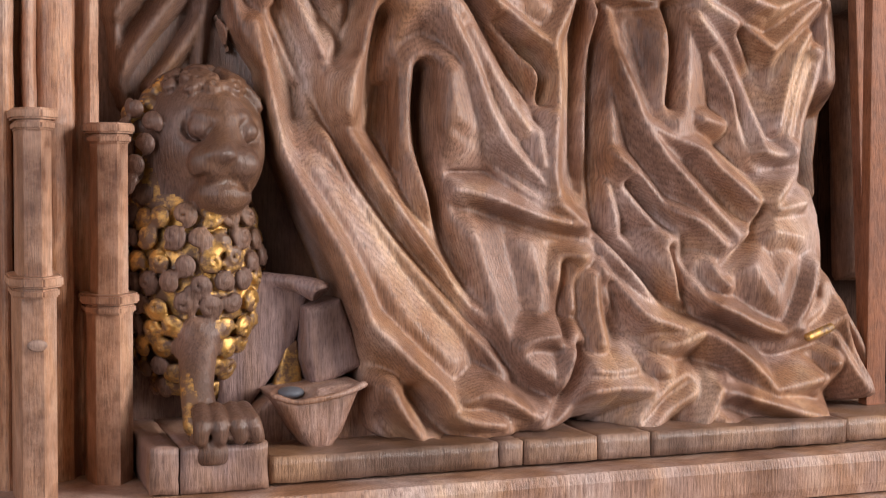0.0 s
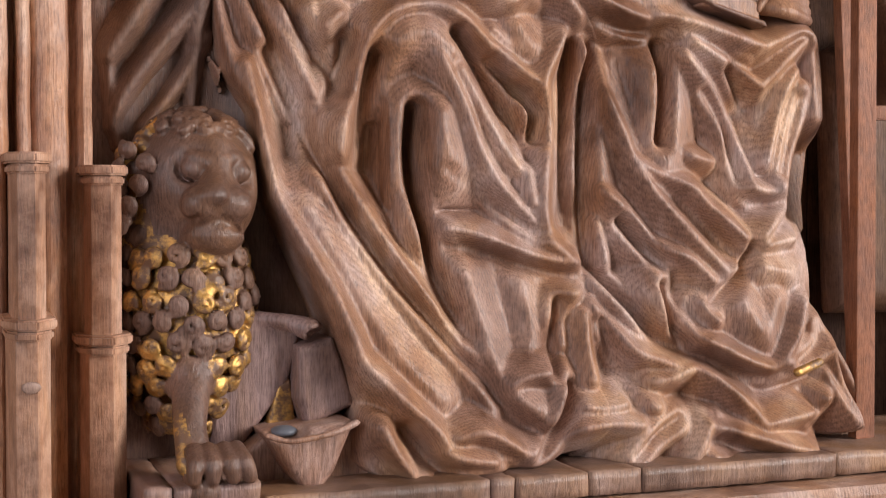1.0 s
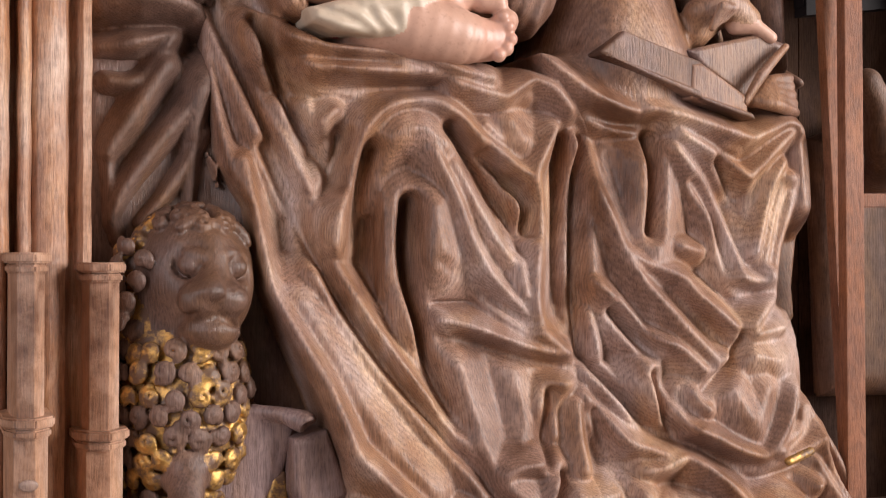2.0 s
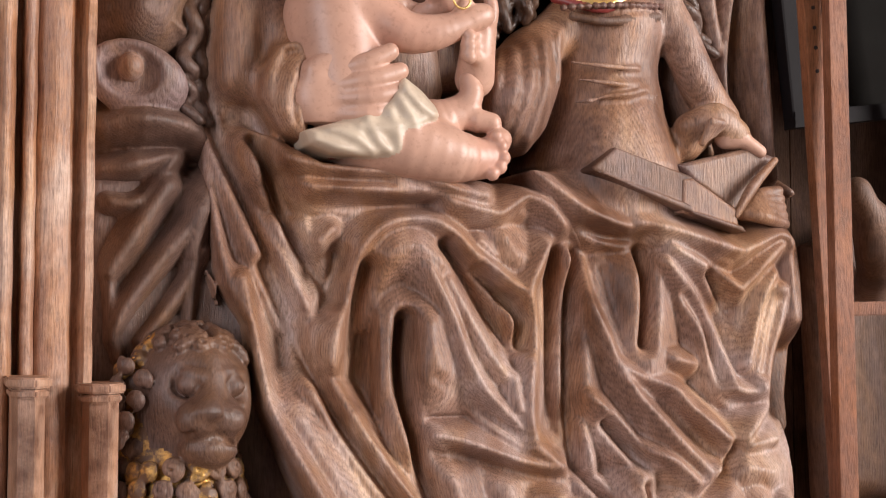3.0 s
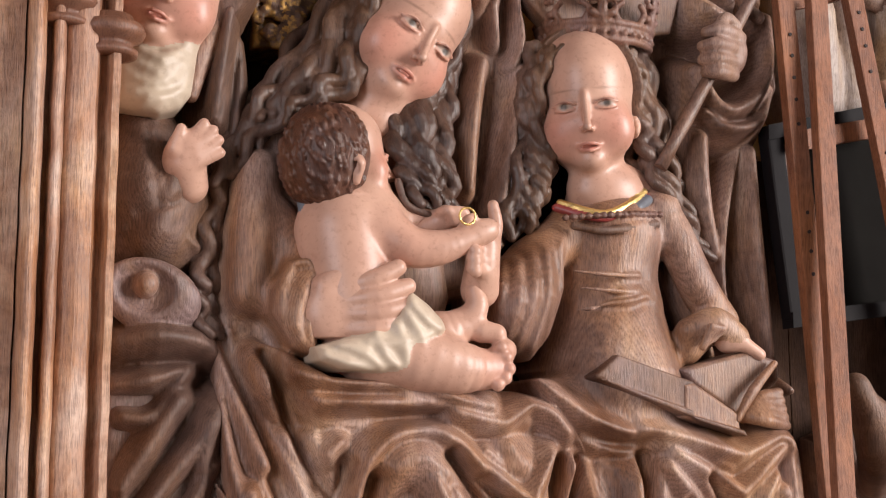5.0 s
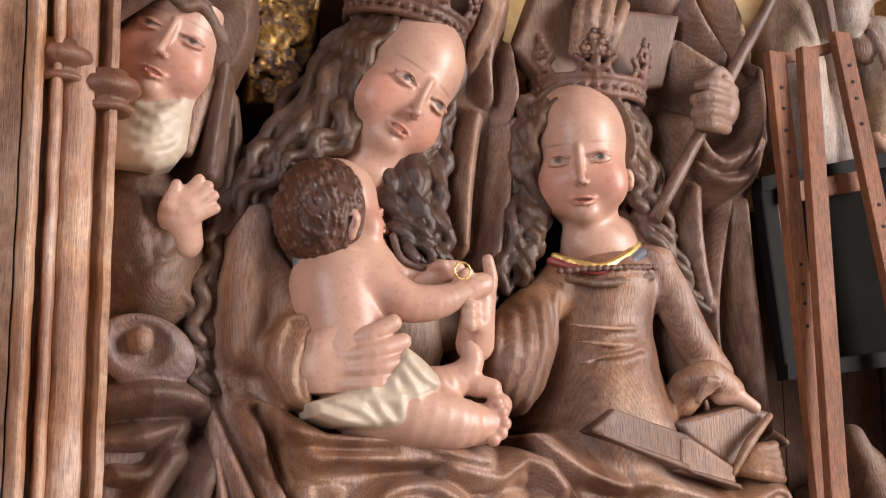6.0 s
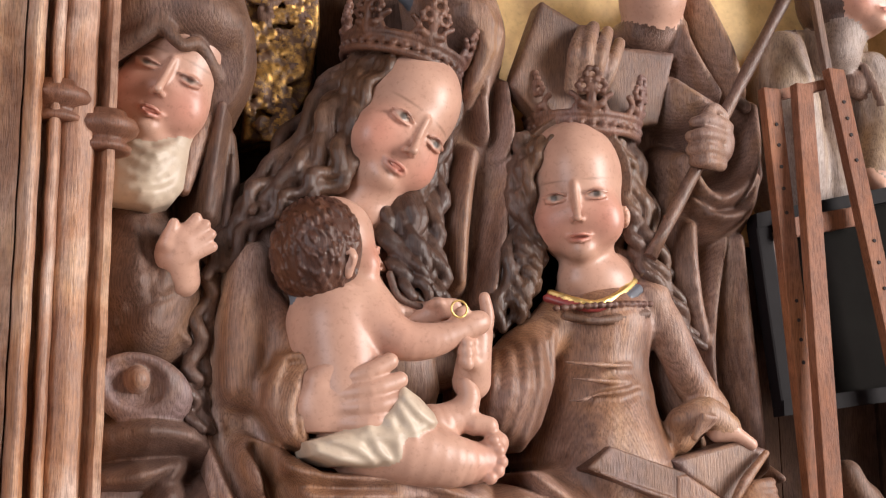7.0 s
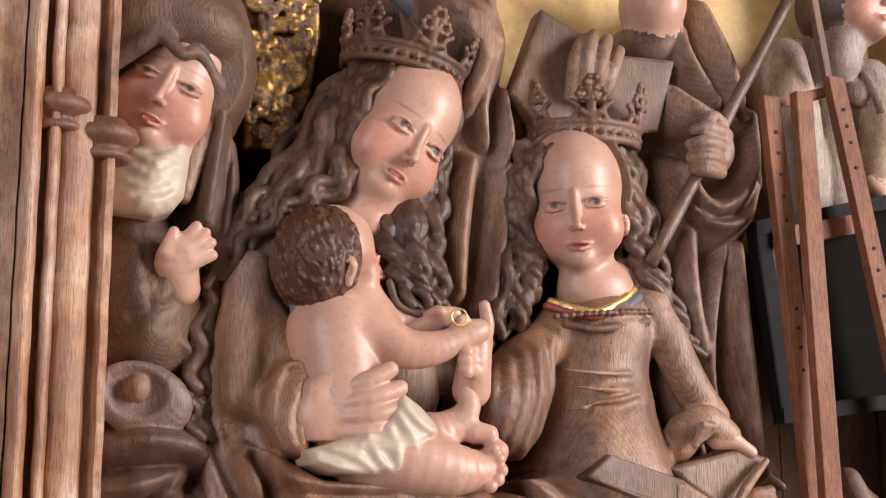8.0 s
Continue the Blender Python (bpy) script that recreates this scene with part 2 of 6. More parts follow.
class Carving:
    def __init__(s, lo, hi, step):
        s.lo, s.step = np.array(lo, np.float32), step
        s.shape = tuple(int(math.ceil((b - a) / step)) + 1 for a, b in zip(lo, hi))
        s.d = np.full(s.shape, 0.05, np.float32)
        s.m = np.zeros(s.shape, np.uint8)
        s.ax = [np.arange(c, dtype=np.float32) * step + a for c, a in zip(s.shape, lo)]
        s.mats = []

    def slot(s, mat):
        if mat not in s.mats:
            s.mats.append(mat)
        return s.mats.index(mat)

    def region(s, lo, hi):
        sl = []
        for i in range(3):
            a = max(0, int(math.floor((lo[i] - s.lo[i]) / s.step)))
            b = min(s.shape[i], int(math.ceil((hi[i] - s.lo[i]) / s.step)) + 1)
            if b <= a:
                return None, None
            sl.append(slice(a, b))
        x, y, z = (s.ax[i][sl[i]] for i in range(3))
        return tuple(sl), (x[:, None, None], y[None, :, None], z[None, None, :])

    def blend(s, sl, d, mat, k, cut):
        old = s.d[sl]
        i = s.slot(mat)
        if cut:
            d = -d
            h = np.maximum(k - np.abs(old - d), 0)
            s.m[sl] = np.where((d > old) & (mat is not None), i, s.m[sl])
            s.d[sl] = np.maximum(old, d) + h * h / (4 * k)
        else:
            h = np.maximum(k - np.abs(old - d), 0)
            s.m[sl] = np.where(d < old, i, s.m[sl])
            s.d[sl] = np.minimum(old, d) - h * h / (4 * k)

    def tube(s, pts, r, mat, k=0.008, cut=False, smooth=3, flat=1.0):
        """A bent rod through the points; r one radius or one for each point."""
        p, r = bent(pts, r, smooth)
        pad = k + s.step * 2
        rm = r.max() + pad
        sl, _ = s.region(p.min(0) - rm, p.max(0) + rm)
        if sl is None:
            return
        t = np.full([v.stop - v.start for v in sl], 0.05, np.float32)
        for a, b, ra, rb in zip(p[:-1], p[1:], r[:-1], r[1:]):
            rs = max(ra, rb) + pad
            s2, xyz = s.region(np.minimum(a, b) - rs, np.maximum(a, b) + rs)
            if s2 is None:
                continue
            ab = b - a
            v = [c - o for c, o in zip(xyz, a)]
            u = np.clip((v[0] * ab[0] + v[1] * ab[1] + v[2] * ab[2]) / max(float(ab @ ab), 1e-9), 0, 1)
            dx, dy, dz = (v[i] - u * ab[i] for i in range(3))
            d = np.sqrt(dx * dx + (dy / flat) ** 2 + dz * dz) - (ra + (rb - ra) * u)
            loc = tuple(slice(w.start - o.start, w.stop - o.start) for w, o in zip(s2, sl))
            t[loc] = np.minimum(t[loc], d)
        s.blend(sl, t, mat, k, cut)

    def ball(s, c, r, mat, k=0.01, turn=None, cut=False, clip=None):
        """An ellipsoid; turn: a rotation matrix; clip: a place and a way out, beyond which it is cut off."""
        c, r = np.array(c, np.float32), np.array(r if isinstance(r, (list, tuple)) else (r, r, r), np.float32)
        m = r.max() + k + s.step * 2
        sl, xyz = s.region(c - m, c + m)
        if sl is None:
            return
        v = [a - b for a, b in zip(xyz, c)]
        if turn is not None:
            v = [v[0] * turn[0, i] + v[1] * turn[1, i] + v[2] * turn[2, i] for i in range(3)]
        q0 = np.sqrt(sum((a / b) ** 2 for a, b in zip(v, r)))
        q1 = np.sqrt(sum((a / (b * b)) ** 2 for a, b in zip(v, r)))
        d = q0 * (q0 - 1) / np.maximum(q1, 1e-6)
        if clip:
            p, n = clip
            d = np.maximum(d, sum((a - b) * e for a, b, e in zip(xyz, p, n)))
        s.blend(sl, d.astype(np.float32), mat, k, cut)

    def block(s, c, half, mat, k=0.004, turn=None, r=0.003, cut=False):
        c, half = np.array(c, np.float32), np.array(half, np.float32)
        m = float(np.linalg.norm(half)) + k + s.step * 2
        sl, xyz = s.region(c - m, c + m)
        if sl is None:
            return
        v = [a - b for a, b in zip(xyz, c)]
        if turn is not None:
            v = [v[0] * turn[0, i] + v[1] * turn[1, i] + v[2] * turn[2, i] for i in range(3)]
        q = [np.abs(a) - (h - r) for a, h in zip(v, half)]
        out = np.sqrt(sum(np.maximum(a, 0) ** 2 for a in q))
        s.blend(sl, out + np.minimum(np.maximum(np.maximum(q[0], q[1]), q[2]), 0) - r, mat, k, cut)

    def outline(s, pts, x2, z2):
        """Signed distance in the x-z plane to the closed outline pts."""
        p = np.array([(a[0], a[2]) for a in pts], np.float32)
        best = np.full((x2.shape[0], z2.shape[1]), 9.0, np.float32)
        sign = np.ones_like(best)
        for i in range(len(p)):
            a, b = p[i], p[i - 1]
            e, wx, wz = b - a, x2 - a[0], z2 - a[1]
            u = np.clip((wx * e[0] + wz * e[1]) / max(float(e @ e), 1e-9), 0, 1)
            best = np.minimum(best, (wx - u * e[0]) ** 2 + (wz - u * e[1]) ** 2)
            c1, c2 = z2 >= a[1], z2 < b[1]
            c3 = e[0] * wz > e[1] * wx
            sign = np.where((c1 & c2 & c3) | (~c1 & ~c2 & ~c3), -sign, sign)
        return sign * np.sqrt(best)

    def slab(s, pts, front, back, mat, k=0.01, r=0.015, folds=(), hollows=(), slope=2.3, cloth=None, sink=0.0):
        """A rounded board of the outline pts (x and z count); front: its face's y, or y at its foot and at its head.
        cloth: a stretched Drape that gives the face. folds: (points, radii) of cloth ridges; the face rises to each of them in a slope, so that valleys lie between."""
        p = np.array([(a[0], a[2]) for a in pts], np.float32)
        f0, f1 = front if isinstance(front, tuple) else (front, front)
        z0, z1 = float(p[:, 1].min()), float(p[:, 1].max())
        m = k + s.step * 2 + r
        top = min([f0, f1, cloth.foremost() if cloth else 9] + [q[1] - max(np.atleast_1d(rad)) for line, rad in folds for q in line])
        sl, (x, y, z) = s.region((p[:, 0].min() - m, top - m, z0 - m), (p[:, 0].max() + m, back + m, z1 + m))
        if sl is None:
            return
        x2, z2 = x[:, 0, :], z[:, 0, :]
        d2 = s.outline(pts, x2, z2)[:, None, :] + r
        face = f0 + (f1 - f0) * np.clip((z2 - z0) / max(z1 - z0, 1e-6), 0, 1) + 0 * x2
        if cloth:
            face = cloth.at(x2, z2) + sink
        for line, rad in folds:
            q, rr = bent(line, rad, 3)
            best = np.full_like(face, 9.0)
            for a, b, ra, rb in zip(q[:-1], q[1:], rr[:-1], rr[1:]):
                ex, ez = b[0] - a[0], b[2] - a[2]
                u = np.clip(((x2 - a[0]) * ex + (z2 - a[2]) * ez) / max(ex * ex + ez * ez, 1e-9), 0, 1)
                g = np.sqrt((x2 - a[0] - u * ex) ** 2 + (z2 - a[2] - u * ez) ** 2)
                rad_u = ra + (rb - ra) * u
                c = rad_u * 0.42
                best = np.minimum(best, a[1] + (b[1] - a[1]) * u - rad_u + (slope if ra < 0.028 else slope * 0.5) * (np.sqrt(g * g + c * c) - c))
            h = np.maximum(0.005 - np.abs(face - best), 0)
            face = np.minimum(face, best) - h * h / 0.02
        for line, rad in hollows:
            q, rr = bent(line, rad, 3)
            push = np.zeros_like(face)
            for a, b, ra, rb in zip(q[:-1], q[1:], rr[:-1], rr[1:]):
                ex, ez = b[0] - a[0], b[2] - a[2]
                u = np.clip(((x2 - a[0]) * ex + (z2 - a[2]) * ez) / max(ex * ex + ez * ez, 1e-9), 0, 1)
                g2 = (x2 - a[0] - u * ex) ** 2 + (z2 - a[2] - u * ez) ** 2
                rad_u = ra + (rb - ra) * u
                push = np.maximum(push, 0.9 * rad_u * np.exp(-g2 / (rad_u * 0.95) ** 2))
            face = face + push
        d1 = np.maximum((face[:, None, :] - y) * (0.8 if folds else 0.5 if cloth else 1.0), y - back) + r
        d = np.sqrt(np.maximum(d1, 0) ** 2 + np.maximum(d2, 0) ** 2) + np.minimum(np.maximum(d1, d2), 0) - r
        s.blend(sl, d.astype(np.float32), mat, k, False)

    def skin(s):
        """Vertices, quads and a material slot for each quad."""
        d = s.d
        d[0], d[-1], d[:, 0], d[:, -1], d[:, :, 0], d[:, :, -1] = 0.01, 0.01, 0.01, 0.01, 0.01, 0.01
        neg = d < 0
        n = [c - 1 for c in s.shape]
        corner = [neg[i:n[0] + i, j:n[1] + j, k:n[2] + k] for i in (0, 1) for j in (0, 1) for k in (0, 1)]
        some, every = corner[0].copy(), corner[0].copy()
        for c in corner[1:]:
            some |= c
            every &= c
        cells = np.argwhere(some & ~every)
        index = np.full(n, -1, np.int32)
        index[tuple(cells.T)] = np.arange(len(cells))
        total, count = np.zeros((len(cells), 3), np.float32), np.zeros(len(cells), np.float32)
        offs = [(i, j, k) for i in (0, 1) for j in (0, 1) for k in (0, 1)]
        val = {o: d[tuple((cells + o).T)] for o in offs}
        for o in offs:
            for axis in range(3):
                if o[axis] == 0:
                    o2 = tuple(1 if i == axis else v for i, v in enumerate(o))
                    a, b = val[o], val[o2]
                    hit = (a < 0) != (b < 0)
                    u = np.where(hit, a / np.where(hit, a - b, 1), 0)
                    q = np.tile(np.array(o, np.float32), (len(cells), 1))
                    q[:, axis] += u
                    total += q * hit[:, None]
                    count += hit
        verts = (cells + total / count[:, None]) * s.step + s.lo
        quads, slots = [], []
        for axis in range(3):
            o1, o2 = [(1, 2), (2, 0), (0, 1)][axis]
            a = neg[tuple(slice(1, -1) if i != axis else slice(0, -1) for i in range(3))]
            b = neg[tuple(slice(1, -1) if i != axis else slice(1, None) for i in range(3))]
            for first, second, flip in ((a, b, False), (b, a, True)):
                e = np.argwhere(first & ~second)
                if not len(e):
                    continue
                e = e + np.array([1 if i != axis else 0 for i in range(3)])
                s1, s2 = np.eye(3, dtype=int)[o1], np.eye(3, dtype=int)[o2]
                q = [index[tuple((e - x).T)] for x in (s1 + s2, s2, 0 * s1, s1)]
                quads.append(np.stack(q[::-1] if flip else q, 1))
                inside = e + (np.eye(3, dtype=int)[axis] if flip else 0)
                slots.append(s.m[tuple(inside.T)])
        return verts, np.vstack(quads), np.concatenate(slots)


FLESH = (0.57, 0.345, 0.258)


def carved(name, carvings, label, category, paints=(), group=""):
    """Joins carvings into one statue. paints: (place, radius, colour, softness), laid on the flesh in order."""
    mats, vs, qs, ss, base = [], [], [], [], 0
    for c in carvings:
        v, q, m = c.skin()
        for mat in c.mats:
            if mat not in mats:
                mats.append(mat)
        lut = np.array([mats.index(mat) for mat in c.mats])
        vs.append(v), qs.append(q + base), ss.append(lut[m])
        base += len(v)
    v, q, m = np.vstack(vs), np.vstack(qs), np.concatenate(ss)
    me = bpy.data.meshes.new(name)
    me.vertices.add(len(v)), me.loops.add(q.size), me.polygons.add(len(q))
    me.vertices.foreach_set("co", v.astype(np.float32).ravel())
    me.loops.foreach_set("vertex_index", q.astype(np.int32).ravel())
    me.polygons.foreach_set("loop_start", np.arange(0, q.size, 4, dtype=np.int32))
    me.polygons.foreach_set("material_index", m.astype(np.int32))
    me.polygons.foreach_set("use_smooth", np.ones(len(q), bool))
    for mat in mats:
        me.materials.append(mat)
    me.update(calc_edges=True)
    me.validate()
    col = np.tile(np.array((*FLESH, 1), np.float32), (len(v), 1))
    for spot, radius, colour, soft, amount in paints:
        e = v - np.array(spot)
        if isinstance(radius, tuple):
            axes, radius = radius[0], radius[1]
            e = (e @ axes) / np.array(radius)
            f = np.sqrt((e ** 2).sum(1))
        else:
            f = np.sqrt((e ** 2).sum(1)) / radius
        w = np.clip((1 + soft - f) / max(2 * soft, 1e-3), 0, 1)[:, None] * amount
        col[:, :3] = col[:, :3] * (1 - w) + np.array(colour, np.float32) * w
    at = me.color_attributes.new("paint", "FLOAT_COLOR", "POINT")
    at.data.foreach_set("color", col.ravel())
    return tagged(new(name, me), label, category, group)


def carved_part(name, carving, parent, label=""):
    ob = carved(name, [carving], label, "")
    ob.parent = parent
    ob.matrix_parent_inverse = parent.matrix_world.inverted()
    return ob


def cap(c, at, size, turn, mat, grow=1.08, tilt=0.25, edge=-0.10):
    """Hair or hood over the skull of a head, ending in a clear line round the face."""
    P = np.array(at) + turn @ (np.array((0, edge, 0.45)) * size)
    c.ball(np.array(at) + turn @ (np.array((0, 0.11, 0.22)) * size), tuple(size * v * grow for v in (0.42, 0.48, 0.47)), mat, 0.003, turn, clip=(P, turn @ np.array((0, -1, -tilt)) / math.hypot(1, tilt)))


def wavy(a, b, waves, amp, phase, n=14, depth=0.6):
    """A waving lock from a to b (points of a bent middle line)."""
    a = np.array(a, float)
    mid = [np.array(p, float) for p in b]
    line = np.array([a, *mid])
    t = np.linspace(0, len(line) - 1, n)
    q = np.stack([np.interp(t, range(len(line)), line[:, i]) for i in range(3)], 1)
    run = line[-1] - line[0]
    side = np.array((run[2], 0, -run[0])) / max(np.linalg.norm(run), 1e-6)
    u = t / t[-1] * waves * 2 * math.pi + phase
    q += side * np.sin(u)[:, None] * amp
    q[:, 1] += np.cos(u) * amp * depth
    return q


def head(c, at, size, turn, mat=None, eyes=True, lids=0.0):
    """A carved head with face; at: its middle, size: metres from chin to hairline, turn: rotation matrix. Returns the paints."""
    mat = mat or SKIN
    P = lambda x, y, z: np.array(at) + turn @ (np.array((x, y, z)) * size)
    u = size
    c.ball(P(0, 0.10, 0.24), (0.385 * u, 0.48 * u, 0.46 * u), mat, 0.02, turn)
    c.ball(P(0, -0.04, -0.05), (0.355 * u, 0.39 * u, 0.43 * u), mat, 0.06 * u, turn)
    c.ball(P(0, -0.30, -0.372), (0.105 * u, 0.105 * u, 0.075 * u), mat, 0.12 * u, turn)
    for sx in (-1, 1):
        c.ball(P(0.20 * sx, -0.23, -0.16), (0.15 * u, 0.14 * u, 0.17 * u), mat, 0.10 * u, turn)
        c.ball(P(0.155 * sx, -0.50, 0.045), (0.10 * u, 0.105 * u, 0.045 * u), mat, 0.10 * u, turn, cut=True)
        c.ball(P(0.155 * sx, -0.345, 0.045), (0.075 * u, 0.056 * u, 0.048 * u), mat, 0.02 * u, turn)
        c.tube([P(0.08 * sx, -0.405, 0.060), P(0.16 * sx, -0.412, 0.082 + lids), P(0.25 * sx, -0.355, 0.055)], 0.011 * u, mat, 0.02 * u)
        c.tube([P(0.09 * sx, -0.40, 0.022), P(0.16 * sx, -0.402, 0.008), P(0.24 * sx, -0.355, 0.022)], 0.009 * u, mat, 0.02 * u)
    c.tube([P(0, -0.405, 0.14), P(0, -0.445, 0.0), P(0, -0.505, -0.125)], [0.014 * u, 0.021 * u, 0.034 * u], mat, 0.045 * u)
    for sx in (-1, 1):
        c.ball(P(0.036 * sx, -0.452, -0.142), 0.025 * u, mat, 0.03 * u)
        c.ball(P(0.026 * sx, -0.49, -0.178), 0.012 * u, mat, 0.01 * u, cut=True)
    c.tube([P(-0.095, -0.385, -0.262), P(-0.035, -0.436, -0.250), P(0.035, -0.436, -0.250), P(0.095, -0.385, -0.262)], [0.008 * u, 0.016 * u, 0.016 * u, 0.008 * u], mat, 0.025 * u)
    c.tube([P(-0.075, -0.39, -0.290), P(0, -0.434, -0.302), P(0.075, -0.39, -0.290)], [0.010 * u, 0.019 * u, 0.010 * u], mat, 0.025 * u)
    c.tube([P(-0.105, -0.425, -0.275), P(0, -0.470, -0.274), P(0.105, -0.425, -0.275)], 0.005 * u, mat, 0.008 * u, cut=True)
    paints = []
    for sx in (-1, 1):
        paints.append((P(0.22 * sx, -0.33, -0.14), 0.15 * u, (0.58, 0.17, 0.12), 0.98, 0.50))
        if eyes:
            paints.append((P(0.16 * sx, -0.41, 0.045), (turn, (0.066 * u, 0.06 * u, 0.022 * u)), (0.50, 0.40, 0.33), 0.25, 0.85))
            paints.append((P(0.165 * sx, -0.41, 0.046), (turn, (0.028 * u, 0.07 * u, 0.024 * u)), (0.07, 0.055, 0.045), 0.30, 0.95))
            paints.append((P(0.16 * sx, -0.41, 0.076 + lids), (turn, (0.080 * u, 0.07 * u, 0.009 * u)), (0.20, 0.08, 0.055), 0.7, 0.85))
        paints.append((P(0.195 * sx, -0.39, 0.172), (turn, (0.090 * u, 0.12 * u, 0.008 * u)), (0.20, 0.10, 0.065), 0.8, 0.8))
    paints.append((P(0, -0.45, -0.276), (turn, (0.088 * u, 0.08 * u, 0.036 * u)), (0.52, 0.15, 0.11), 0.5, 0.7))
    return paints


# ---- mesh helpers for joinery ----
def part(name, bm, mat, parent=None, label=""):
    me = bpy.data.meshes.new(name)
    bm.to_mesh(me)
    bm.free()
    me.materials.append(mat)
    ob = new(name, me)
    ob.parent = parent
    if label:
        ob["label"] = label
    return ob


def holder(name, spot, label, category, group="", kind=""):
    ob = new(name)
    ob.location = spot
    bpy.context.view_layer.update()
    return tagged(ob, label, category, group, kind)


def box(lo, hi, bevel=0.0, origin=(0, 0, 0)):
    bm = bmesh.new()
    bmesh.ops.create_cube(bm, size=1)
    for v in bm.verts:
        v.co = Vector([(a + b) / 2 + c * (b - a) - o for a, b, c, o in zip(lo, hi, v.co, origin)])
    if bevel:
        bmesh.ops.bevel(bm, geom=bm.edges[:], offset=bevel, segments=2, affect="EDGES", profile=0.7)
    return bm


def rough_box(lo, hi, cell=0.006, amount=0.0012, origin=(0, 0, 0)):
    """A hand-hewn board: its faces are finely divided and uneven."""
    bm = bmesh.new()
    n = [max(1, int((b - a) / cell)) for a, b in zip(lo, hi)]
    made = {}

    def vert(i, j, k):
        key = (i, j, k)
        if key not in made:
            p = Vector([a + (b - a) * c / m for a, b, c, m in zip(lo, hi, key, n)])
            w = noise.noise_vector(p * 55) * amount + noise.noise_vector(p * 190) * amount * 0.5
            edge = sum(c in (0, m) for c, m in zip(key, n))
            mid = Vector([(a + b) / 2 for a, b in zip(lo, hi)])
            inward = Vector([math.copysign(1, m - c) if q in (0, t) else 0 for m, c, q, t in zip(mid, p, key, n)])
            made[key] = bm.verts.new(p + w + inward * (0.0006 if edge > 1 else 0) - Vector(origin))
        return made[key]

    for axis in range(3):
        u, v = [a for a in range(3) if a != axis]
        for side in (0, n[axis]):
            for i in range(n[u]):
                for j in range(n[v]):
                    quad = []
                    for du, dv in ((0, 0), (1, 0), (1, 1), (0, 1)):
                        key = [0, 0, 0]
                        key[axis], key[u], key[v] = side, i + du, j + dv
                        quad.append(vert(*key))
                    bm.faces.new(quad).smooth = True
    bmesh.ops.recalc_face_normals(bm, faces=bm.faces[:])
    return bm


def beam(a, b, wide, deep, bevel=0.002, origin=(0, 0, 0)):
    """A straight bar from a to b, wide along x and deep along y."""
    a, b = Vector(a) - Vector(origin), Vector(b) - Vector(origin)
    bm = bmesh.new()
    ring = []
    for p in (a, b):
        ring.append([bm.verts.new(p + Vector((sx * wide / 2, sy * deep / 2, 0))) for sx, sy in ((-1, -1), (1, -1), (1, 1), (-1, 1))])
    for i in range(4):
        bm.faces.new((ring[0][i], ring[0][i - 3], ring[1][i - 3], ring[1][i]))
    bm.faces.new(ring[0][::-1]), bm.faces.new(ring[1])
    bmesh.ops.recalc_face_normals(bm, faces=bm.faces[:])
    if bevel:
        bmesh.ops.bevel(bm, geom=bm.edges[:], offset=bevel, segments=2, affect="EDGES", profile=0.7)
    return bm


def moulding(profile, z0, z1, origin=(0, 0, 0), steps=1, smooth=True, wave=0.0):
    """A profile in plan (x, y), closed, drawn up from z0 to z1."""
    bm = bmesh.new()
    rings = []
    for i in range(steps + 1):
        z = z0 + (z1 - z0) * i / steps
        w = wave * math.sin(i * 1.7) if wave else 0
        rings.append([bm.verts.new((x + w - origin[0], y - origin[1], z - origin[2])) for x, y in profile])
    for a, b in zip(rings[:-1], rings[1:]):
        for i in range(len(profile)):
            f = bm.faces.new((a[i - 1], a[i], b[i], b[i - 1]))
            f.smooth = smooth
    bm.faces.new(rings[0][::-1]), bm.faces.new(rings[-1])
    bmesh.ops.recalc_face_normals(bm, faces=bm.faces[:])
    return bm


def arc(cx, cy, rx, ry, a0, a1, n=10):
    return [(cx + rx * math.cos(radians(a0 + (a1 - a0) * i / n)), cy + ry * math.sin(radians(a0 + (a1 - a0) * i / n))) for i in range(n + 1)]


def lathe(profile, spot, n=28, squash=1.0):
    """A turned piece about a vertical axis; profile: (radius, z)."""
    bm = bmesh.new()
    rings = []
    for r, z in profile:
        rings.append([bm.verts.new((r * math.cos(2 * math.pi * i / n), squash * r * math.sin(2 * math.pi * i / n), z)) for i in range(n)])
    for a, b in zip(rings[:-1], rings[1:]):
        for i in range(n):
            bm.faces.new((a[i - 1], a[i], b[i], b[i - 1])).smooth = True
    bm.faces.new(rings[0][::-1]), bm.faces.new(rings[-1])
    for v in bm.verts:
        v.co += Vector(spot)
    bmesh.ops.recalc_face_normals(bm, faces=bm.faces[:])
    return bm


# ---- unseen chapel shell round the shrine, added so its pale plaster bounces fill light ----
def wall_with_window(name, x0, x1, y0, y1, hole_y, hole_z):
    bm = bmesh.new()
    for lo, hi in (((x0, y0, 0), (x1, hole_y[0], 4.6)), ((x0, hole_y[1], 0), (x1, y1, 4.6)), ((x0, hole_y[0], 0), (x1, hole_y[1], hole_z[0])), ((x0, hole_y[0], hole_z[1]), (x1, hole_y[1], 4.6))):
        b = box(lo, hi)
        me = bpy.data.meshes.new("piece")
        b.to_mesh(me), b.free()
        bm.from_mesh(me)
        bpy.data.meshes.remove(me)
    ob = part(name, bm, PLASTER)
    return tagged(ob, "unseen pale lime plastered wall with a tall opening, added for bounce light", "wall", kind="structure")


